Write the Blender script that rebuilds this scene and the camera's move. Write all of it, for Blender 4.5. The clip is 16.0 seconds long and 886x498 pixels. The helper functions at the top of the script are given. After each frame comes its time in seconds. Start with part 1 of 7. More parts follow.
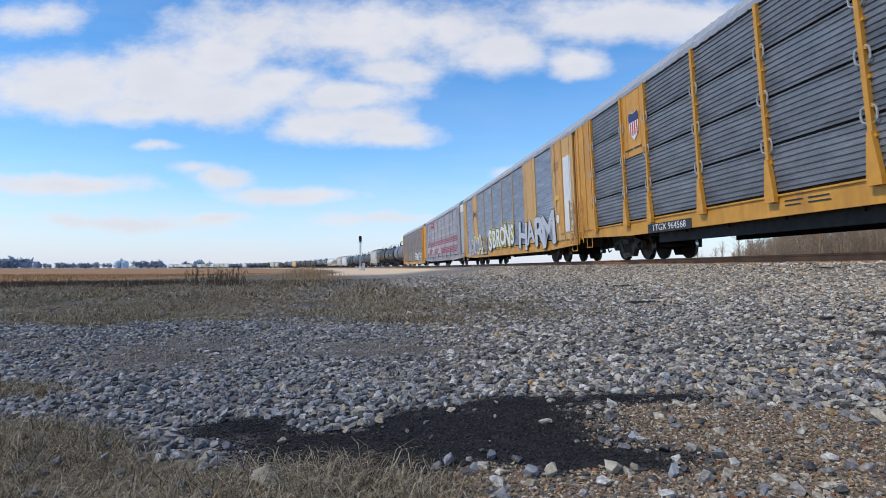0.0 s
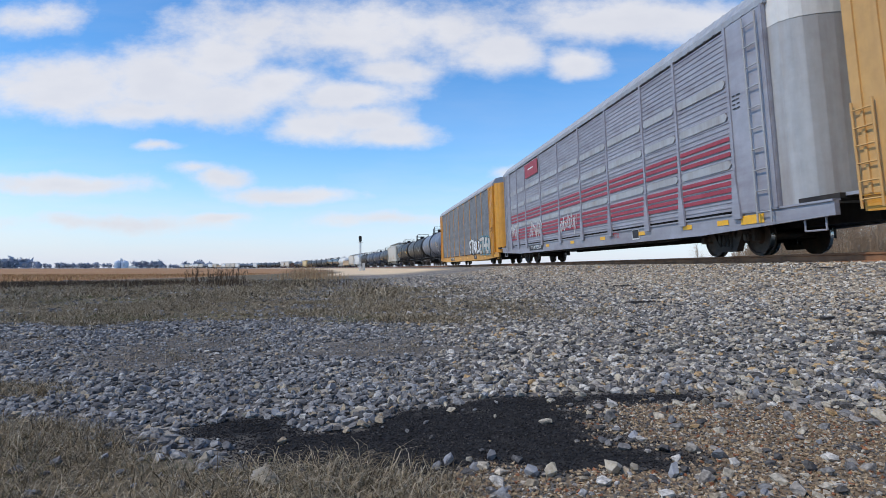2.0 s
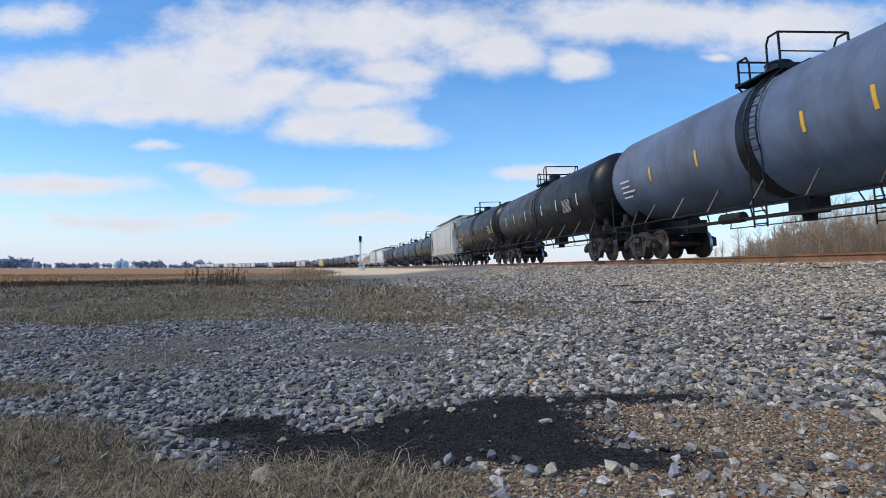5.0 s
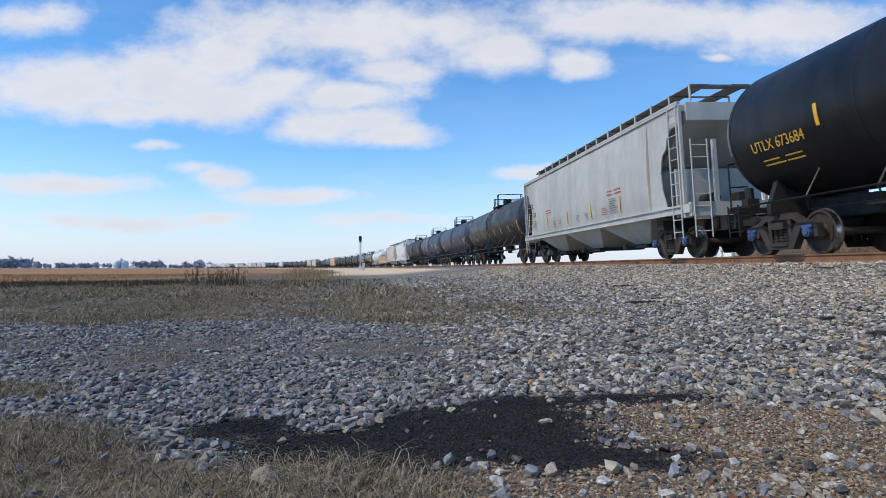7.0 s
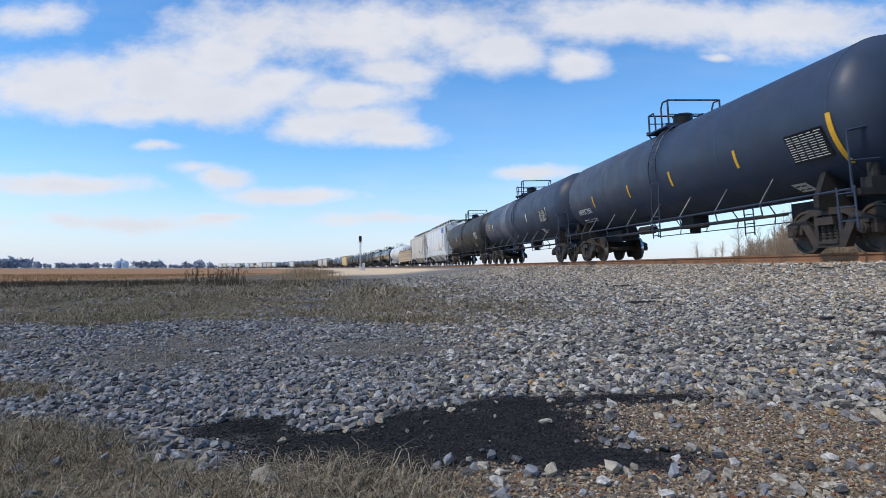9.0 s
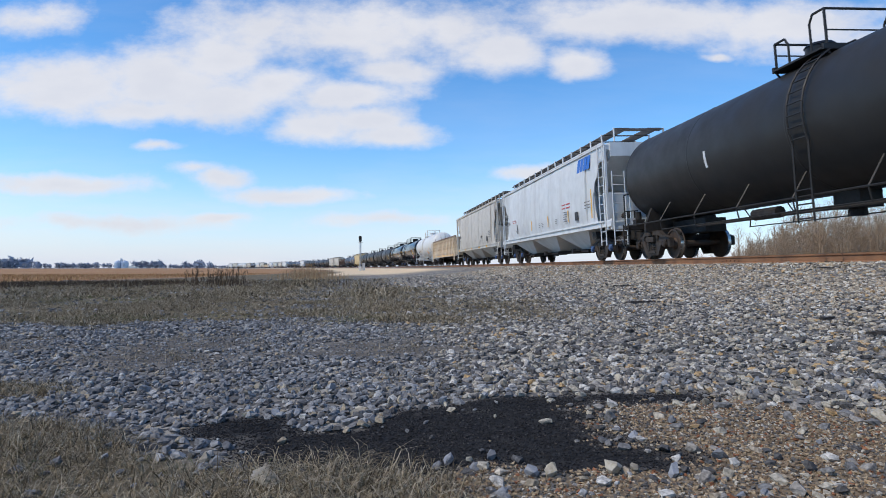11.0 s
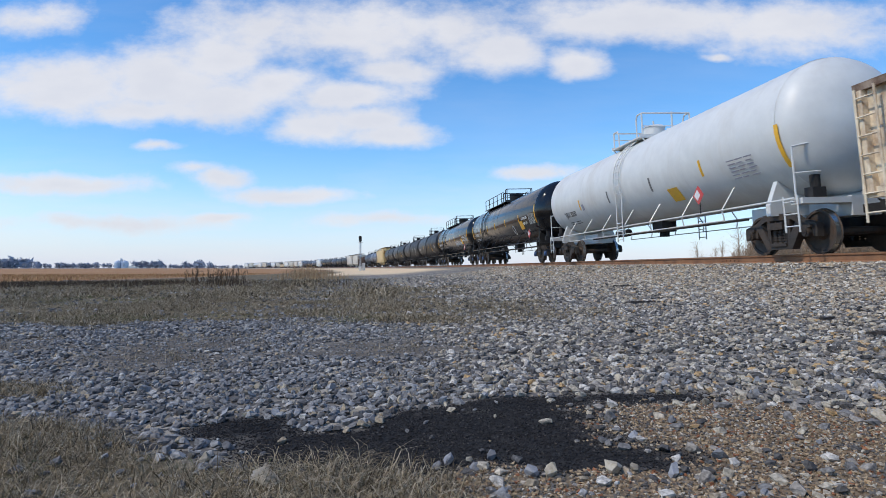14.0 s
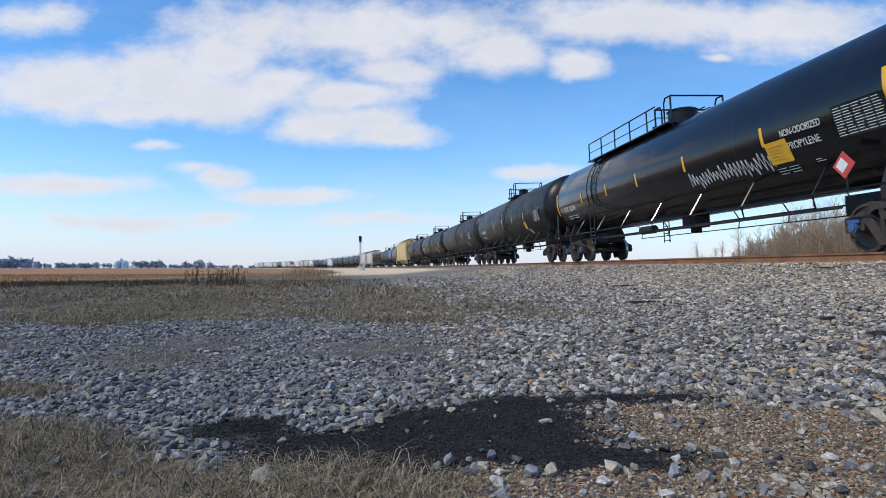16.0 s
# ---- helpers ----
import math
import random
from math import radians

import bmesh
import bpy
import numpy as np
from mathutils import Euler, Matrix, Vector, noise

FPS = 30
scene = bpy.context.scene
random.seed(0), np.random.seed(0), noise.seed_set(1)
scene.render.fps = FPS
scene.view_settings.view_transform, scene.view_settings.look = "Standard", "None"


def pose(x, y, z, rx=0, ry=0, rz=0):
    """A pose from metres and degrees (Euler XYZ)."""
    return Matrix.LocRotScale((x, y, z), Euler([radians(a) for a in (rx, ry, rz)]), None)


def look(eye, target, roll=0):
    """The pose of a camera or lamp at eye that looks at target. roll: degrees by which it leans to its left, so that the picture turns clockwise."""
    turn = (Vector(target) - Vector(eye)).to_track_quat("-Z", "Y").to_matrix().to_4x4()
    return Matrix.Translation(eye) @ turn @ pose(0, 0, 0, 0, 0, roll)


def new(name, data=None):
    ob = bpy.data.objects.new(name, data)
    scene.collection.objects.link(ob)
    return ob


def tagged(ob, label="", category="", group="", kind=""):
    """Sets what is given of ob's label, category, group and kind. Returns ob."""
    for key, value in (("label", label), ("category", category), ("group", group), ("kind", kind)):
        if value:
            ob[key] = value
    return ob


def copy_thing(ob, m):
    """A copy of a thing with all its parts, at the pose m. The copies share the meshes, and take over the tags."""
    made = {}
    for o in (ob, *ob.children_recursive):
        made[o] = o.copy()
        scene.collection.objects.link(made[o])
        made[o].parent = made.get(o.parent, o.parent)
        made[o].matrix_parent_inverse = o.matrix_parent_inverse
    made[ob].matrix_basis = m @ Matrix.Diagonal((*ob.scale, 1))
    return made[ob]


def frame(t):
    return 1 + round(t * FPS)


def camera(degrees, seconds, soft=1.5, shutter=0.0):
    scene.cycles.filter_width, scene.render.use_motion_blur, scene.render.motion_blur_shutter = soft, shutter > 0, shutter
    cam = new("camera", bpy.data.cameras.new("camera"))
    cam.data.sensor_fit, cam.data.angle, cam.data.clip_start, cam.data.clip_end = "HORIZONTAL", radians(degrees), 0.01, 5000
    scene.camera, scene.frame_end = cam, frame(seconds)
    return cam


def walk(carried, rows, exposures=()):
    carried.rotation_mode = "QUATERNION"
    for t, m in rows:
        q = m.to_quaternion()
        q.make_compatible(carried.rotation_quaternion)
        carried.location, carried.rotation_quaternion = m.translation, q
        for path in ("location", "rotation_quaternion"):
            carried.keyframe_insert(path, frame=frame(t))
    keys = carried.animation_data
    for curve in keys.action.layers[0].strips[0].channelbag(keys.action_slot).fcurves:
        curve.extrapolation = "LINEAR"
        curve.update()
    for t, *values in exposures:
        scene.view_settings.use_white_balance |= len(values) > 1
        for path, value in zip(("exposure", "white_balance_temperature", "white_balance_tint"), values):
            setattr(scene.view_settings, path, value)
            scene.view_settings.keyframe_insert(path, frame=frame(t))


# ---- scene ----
# ---- camera ----
FOV = 74.24
EYE_Z = 0.62
RAIL_Z = 0.943         # top of rail on the centre line
CANT = 2.0             # degrees by which the curved track leans inwards
TURN = -6.026          # the track's heading against the lens axis, degrees
TRACK_X = 9.814        # track centre beside the camera
RADIUS = 1366.4        # the track curves to the left
SPEED = 20.844         # metres a second
cam = camera(FOV, 16.0, soft=0.55, shutter=0.9)
# the sensor reads its rows from the top down in 30 ms, each exposed for about a millisecond
scene.cycles.rolling_shutter_type, scene.cycles.rolling_shutter_duration = "TOP", 0.04
FWD = Vector((math.sin(radians(-TURN)), math.cos(radians(TURN)), 0))
SIDE = Vector((FWD.y, -FWD.x, 0))
_eye = Vector((0, 0, EYE_Z))
_aim = _eye + FWD + Vector((0, 0, 33.8 / 1035.9))
walk(cam, [(0.0, look(_eye, _aim)), (16.0, look(_eye, _aim))])

# ---- sky and sun ----
SUN_TO = Vector((-0.53, -0.16, 0.64)).normalized()


def nodes_of(tree):
    tree.nodes.clear()
    return tree.nodes, tree.links


def make_world():
    w = bpy.data.worlds.new("sky")
    scene.world = w
    w.use_nodes = True
    n, l = nodes_of(w.node_tree)

    def math_node(op, a, b=None, c=None, clamp=False):
        m = n.new("ShaderNodeMath")
        m.operation, m.use_clamp = op, clamp
        for i, v in enumerate((a, b, c)):
            if v is None:
                continue
            if isinstance(v, (int, float)):
                m.inputs[i].default_value = v
            else:
                l.new(v, m.inputs[i])
        return m.outputs[0]

    def vec(op, a, b):
        m = n.new("ShaderNodeVectorMath")
        m.operation = op
        for i, v in enumerate((a, b)):
            if isinstance(v, (tuple, Vector)):
                m.inputs[i].default_value = v
            elif v is not None:
                l.new(v, m.inputs[i])
        return m

    sky = n.new("ShaderNodeTexSky")
    sky.sky_type, sky.sun_disc = "NISHITA", False
    sky.sun_elevation = math.asin(SUN_TO.z)
    sky.sun_rotation = math.atan2(SUN_TO.x, SUN_TO.y)
    sky.air_density, sky.dust_density, sky.ozone_density = 1.0, 0.0, 5.0
    tc = n.new("ShaderNodeTexCoord")
    way = tc.outputs["Generated"]
    ahead = vec("DOT_PRODUCT", way, FWD).outputs["Value"]
    ahead = math_node("MAXIMUM", math_node("ABSOLUTE", ahead), 0.12)
    tx = math_node("DIVIDE", vec("DOT_PRODUCT", way, SIDE).outputs["Value"], ahead)
    up = n.new("ShaderNodeSeparateXYZ")
    l.new(way, up.inputs[0])
    tz = math_node("DIVIDE", up.outputs[2], ahead)
    flat = n.new("ShaderNodeCombineXYZ")
    l.new(tx, flat.inputs[0])
    l.new(tz, flat.inputs[1])
    p = flat.outputs[0]

    def fbm(scale, stretch, detail=8.0, rough=0.58, shift=(0, 0, 0)):
        mp = n.new("ShaderNodeMapping")
        l.new(p, mp.inputs[0])
        mp.inputs["Scale"].default_value = (scale, scale * stretch, 1)
        mp.inputs["Location"].default_value = shift
        t = n.new("ShaderNodeTexNoise")
        t.inputs["Scale"].default_value = 1.0
        t.inputs["Detail"].default_value = detail
        t.inputs["Roughness"].default_value = rough
        l.new(mp.outputs[0], t.inputs["Vector"])
        return t

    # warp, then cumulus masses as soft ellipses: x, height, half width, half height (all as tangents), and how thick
    warp = fbm(5.5, 1.5, 5)
    off = vec("SUBTRACT", warp.outputs["Color"], (0.5, 0.5, 0.5)).outputs[0]
    off = vec("MULTIPLY", off, (0.085, 0.04, 0)).outputs[0]
    q = vec("ADD", p, off).outputs[0]
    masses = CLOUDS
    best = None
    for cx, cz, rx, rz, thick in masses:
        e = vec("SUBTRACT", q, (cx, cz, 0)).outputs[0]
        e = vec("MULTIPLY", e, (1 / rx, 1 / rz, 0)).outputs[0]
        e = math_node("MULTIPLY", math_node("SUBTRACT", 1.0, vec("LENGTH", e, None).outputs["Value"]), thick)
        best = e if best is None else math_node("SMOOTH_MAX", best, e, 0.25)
    fine = fbm(13, 1.7, 9, 0.62)
    puff = math_node("MULTIPLY_ADD", math_node("SUBTRACT", fine.outputs[0], 0.5), 1.25, best)
    cumulus = n.new("ShaderNodeMapRange")
    cumulus.interpolation_type = "SMOOTHSTEP"
    l.new(puff, cumulus.inputs[0])
    cumulus.inputs[1].default_value, cumulus.inputs[2].default_value = -0.30, 0.62
    # thin streaks low over the horizon and high veils
    veil = fbm(2.2, 5.0, 7, 0.6, (3.1, 1.7, 0))
    low = n.new("ShaderNodeMapRange")
    l.new(tz, low.inputs[0])
    low.inputs[1].default_value, low.inputs[2].default_value = 0.21, 0.0
    low.inputs[3].default_value, low.inputs[4].default_value = 0.0, 1.0
    v = math_node("MULTIPLY_ADD", veil.outputs[0], 1.5, -0.62, clamp=True)
    v = math_node("MULTIPLY", v, math_node("MULTIPLY_ADD", low.outputs[0], 1.15, 0.2))
    haze = math_node("MULTIPLY", math_node("POWER", low.outputs[0], 1.5), 0.85)
    cover = math_node("MULTIPLY", math_node("MAXIMUM", cumulus.outputs[0], v, clamp=True), 0.93)
    # lit tops and grey-lilac undersides
    shade = fbm(5, 2.2, 6, 0.55, (0.4, 0.9, 0))
    body = n.new("ShaderNodeMapRange")
    l.new(math_node("ADD", math_node("MULTIPLY", puff, 0.35), shade.outputs[0]), body.inputs[0])
    body.inputs[1].default_value, body.inputs[2].default_value = 0.42, 0.85
    tone = n.new("ShaderNodeMix")
    tone.data_type = "RGBA"
    l.new(body.outputs[0], tone.inputs[0])
    tone.inputs[6].default_value = CLOUD_LIT
    tone.inputs[7].default_value = CLOUD_GREY
    b1, b2 = n.new("ShaderNodeBackground"), n.new("ShaderNodeBackground")
    deep = n.new("ShaderNodeHueSaturation")
    deep.inputs["Saturation"].default_value = 1.2
    l.new(sky.outputs[0], deep.inputs["Color"])
    l.new(deep.outputs[0], b1.inputs[0])
    b1.inputs[1].default_value = SKY
    l.new(tone.outputs[2], b2.inputs[0])
    b2.inputs[1].default_value = 1.0
    b3, hz = n.new("ShaderNodeBackground"), n.new("ShaderNodeMixShader")
    b3.inputs[0].default_value = HAZE
    l.new(haze, hz.inputs[0])
    l.new(b1.outputs[0], hz.inputs[1])
    l.new(b3.outputs[0], hz.inputs[2])
    mx = n.new("ShaderNodeMixShader")
    l.new(cover, mx.inputs[0])
    l.new(hz.outputs[0], mx.inputs[1])
    l.new(b2.outputs[0], mx.inputs[2])
    out = n.new("ShaderNodeOutputWorld")
    l.new(mx.outputs[0], out.inputs[0])


SKY = 0.155
CLOUD_LIT, CLOUD_GREY = (0.68, 0.68, 0.71, 1), (0.60, 0.61, 0.66, 1)
HAZE = (0.43, 0.49, 0.68, 1)
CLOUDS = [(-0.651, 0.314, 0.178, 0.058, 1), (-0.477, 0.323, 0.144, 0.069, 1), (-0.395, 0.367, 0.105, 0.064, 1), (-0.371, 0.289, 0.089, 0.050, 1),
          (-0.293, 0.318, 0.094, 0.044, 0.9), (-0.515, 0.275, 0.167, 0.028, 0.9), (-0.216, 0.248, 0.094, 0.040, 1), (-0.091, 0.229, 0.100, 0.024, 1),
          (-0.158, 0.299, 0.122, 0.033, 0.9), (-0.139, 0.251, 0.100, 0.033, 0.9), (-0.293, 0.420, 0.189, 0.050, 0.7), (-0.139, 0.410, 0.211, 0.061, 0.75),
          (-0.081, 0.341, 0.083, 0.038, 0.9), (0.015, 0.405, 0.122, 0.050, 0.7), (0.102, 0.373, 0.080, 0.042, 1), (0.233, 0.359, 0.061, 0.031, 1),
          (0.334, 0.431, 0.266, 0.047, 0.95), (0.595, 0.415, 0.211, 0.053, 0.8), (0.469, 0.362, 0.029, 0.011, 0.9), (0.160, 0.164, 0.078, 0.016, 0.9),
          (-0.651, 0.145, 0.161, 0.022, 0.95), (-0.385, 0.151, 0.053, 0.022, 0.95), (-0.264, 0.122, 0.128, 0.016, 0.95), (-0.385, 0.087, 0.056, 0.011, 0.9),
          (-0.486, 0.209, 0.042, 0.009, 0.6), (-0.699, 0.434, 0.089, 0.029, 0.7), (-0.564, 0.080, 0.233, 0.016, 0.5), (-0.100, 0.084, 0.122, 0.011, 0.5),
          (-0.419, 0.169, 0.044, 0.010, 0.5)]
make_world()
sun = new("sun", bpy.data.lights.new("sun", "SUN"))
sun.data.energy, sun.data.angle, sun.data.color = 2.2, radians(1.0), (1.0, 0.90, 0.76)
sun.matrix_world = look(SUN_TO * 50, (0, 0, 0))
scene.view_settings.exposure = 0.3

# ---- materials ----
def mat(name, col, rough=0.6, metal=0.0, var=0.25, scale=6.0, dirt=None, dirt_amount=0.4, dirt_scale=1.2, stretch=(1, 1, 1), bump=0.0, bump_scale=60.0,
        spread=0.0, spec=0.5):
    """Base colour with fine grain, a second tone in large patches or streaks, and relief. Object space, metres."""
    m = bpy.data.materials.new(name)
    m.use_nodes = True
    n, l = nodes_of(m.node_tree)
    out, b = n.new("ShaderNodeOutputMaterial"), n.new("ShaderNodeBsdfPrincipled")
    l.new(b.outputs[0], out.inputs[0])
    tc = n.new("ShaderNodeTexCoord")
    b.inputs["Metallic"].default_value = metal
    b.inputs["Specular IOR Level"].default_value = spec

    def tex(sc, st=(1, 1, 1), detail=6, rg=0.6):
        mp = n.new("ShaderNodeMapping")
        mp.inputs["Scale"].default_value = tuple(sc * k for k in st)
        l.new(tc.outputs["Object"], mp.inputs[0])
        t = n.new("ShaderNodeTexNoise")
        t.inputs["Scale"].default_value, t.inputs["Detail"].default_value, t.inputs["Roughness"].default_value = 1.0, detail, rg
        l.new(mp.outputs[0], t.inputs["Vector"])
        return t.outputs[0]

    def ramp(x, a, c, lo, hi):
        r = n.new("ShaderNodeMapRange")
        l.new(x, r.inputs[0])
        for i, v in enumerate((a, c, lo, hi)):
            r.inputs[i + 1].default_value = v
        return r.outputs[0]

    grain = ramp(tex(scale), 0.25, 0.75, 1 - var, 1 + var)
    hsv = n.new("ShaderNodeHueSaturation")
    hsv.inputs["Color"].default_value = (*col, 1)
    l.new(grain, hsv.inputs["Value"])
    colour = hsv.outputs[0]
    if dirt:
        mx = n.new("ShaderNodeMix")
        mx.data_type = "RGBA"
        lo = 0.72 - dirt_amount * 0.5
        l.new(ramp(tex(dirt_scale, stretch, 8, 0.65), lo - 0.12, lo + 0.16, 0, min(1.0, 0.45 + dirt_amount)), mx.inputs[0])
        l.new(colour, mx.inputs[6])
        mx.inputs[7].default_value = (*dirt, 1)
        colour = mx.outputs[2]
    if spread:
        info = n.new("ShaderNodeObjectInfo")
        h2 = n.new("ShaderNodeHueSaturation")
        l.new(ramp(info.outputs["Random"], 0, 1, 1 - spread, 1 + spread), h2.inputs["Value"])
        l.new(colour, h2.inputs["Color"])
        colour = h2.outputs[0]
    l.new(colour, b.inputs["Base Color"])
    l.new(ramp(tex(scale * 0.7), 0.3, 0.7, max(0.04, rough - 0.1), min(1, rough + 0.12)), b.inputs["Roughness"])
    if bump:
        bp = n.new("ShaderNodeBump")
        bp.inputs["Strength"].default_value, bp.inputs["Distance"].default_value = bump, 0.02
        l.new(tex(bump_scale), bp.inputs["Height"])
        l.new(bp.outputs[0], b.inputs["Normal"])
    return m


def island_mat(name, colours, rough=0.85, bump=0.4, bump_scale=90, dark=0.5):
    """One of several tones for each stone or blade of a joined mesh."""
    m = bpy.data.materials.new(name)
    m.use_nodes = True
    n, l = nodes_of(m.node_tree)
    out, b = n.new("ShaderNodeOutputMaterial"), n.new("ShaderNodeBsdfPrincipled")
    l.new(b.outputs[0], out.inputs[0])
    geo, tc = n.new("ShaderNodeNewGeometry"), n.new("ShaderNodeTexCoord")
    cr = n.new("ShaderNodeValToRGB")
    cr.color_ramp.interpolation = "CONSTANT"
    els = cr.color_ramp.elements
    total = sum(w for w, _ in colours)
    at = 0.0
    for i, (w, c) in enumerate(colours):
        e = els[i] if i < 2 else els.new(at)
        e.position, e.color = at, (*c, 1)
        at += w / total
    l.new(geo.outputs["Random Per Island"], cr.inputs[0])
    t = n.new("ShaderNodeTexNoise")
    t.inputs["Scale"].default_value, t.inputs["Detail"].default_value = bump_scale, 5
    l.new(tc.outputs["Object"], t.inputs["Vector"])
    mr = n.new("ShaderNodeMapRange")
    l.new(t.outputs[0], mr.inputs[0])
    for i, v in enumerate((0.3, 0.7, 1 - dark, 1 + dark * 0.7)):
        mr.inputs[i + 1].default_value = v
    h = n.new("ShaderNodeHueSaturation")
    l.new(cr.outputs[0], h.inputs["Color"])
    l.new(mr.outputs[0], h.inputs["Value"])
    l.new(h.outputs[0], b.inputs["Base Color"])
    b.inputs["Roughness"].default_value = rough
    b.inputs["Specular IOR Level"].default_value = 0.25
    if bump:
        bp = n.new("ShaderNodeBump")
        bp.inputs["Strength"].default_value, bp.inputs["Distance"].default_value = bump, 0.01
        l.new(t.outputs[0], bp.inputs["Height"])
        l.new(bp.outputs[0], b.inputs["Normal"])
    return m


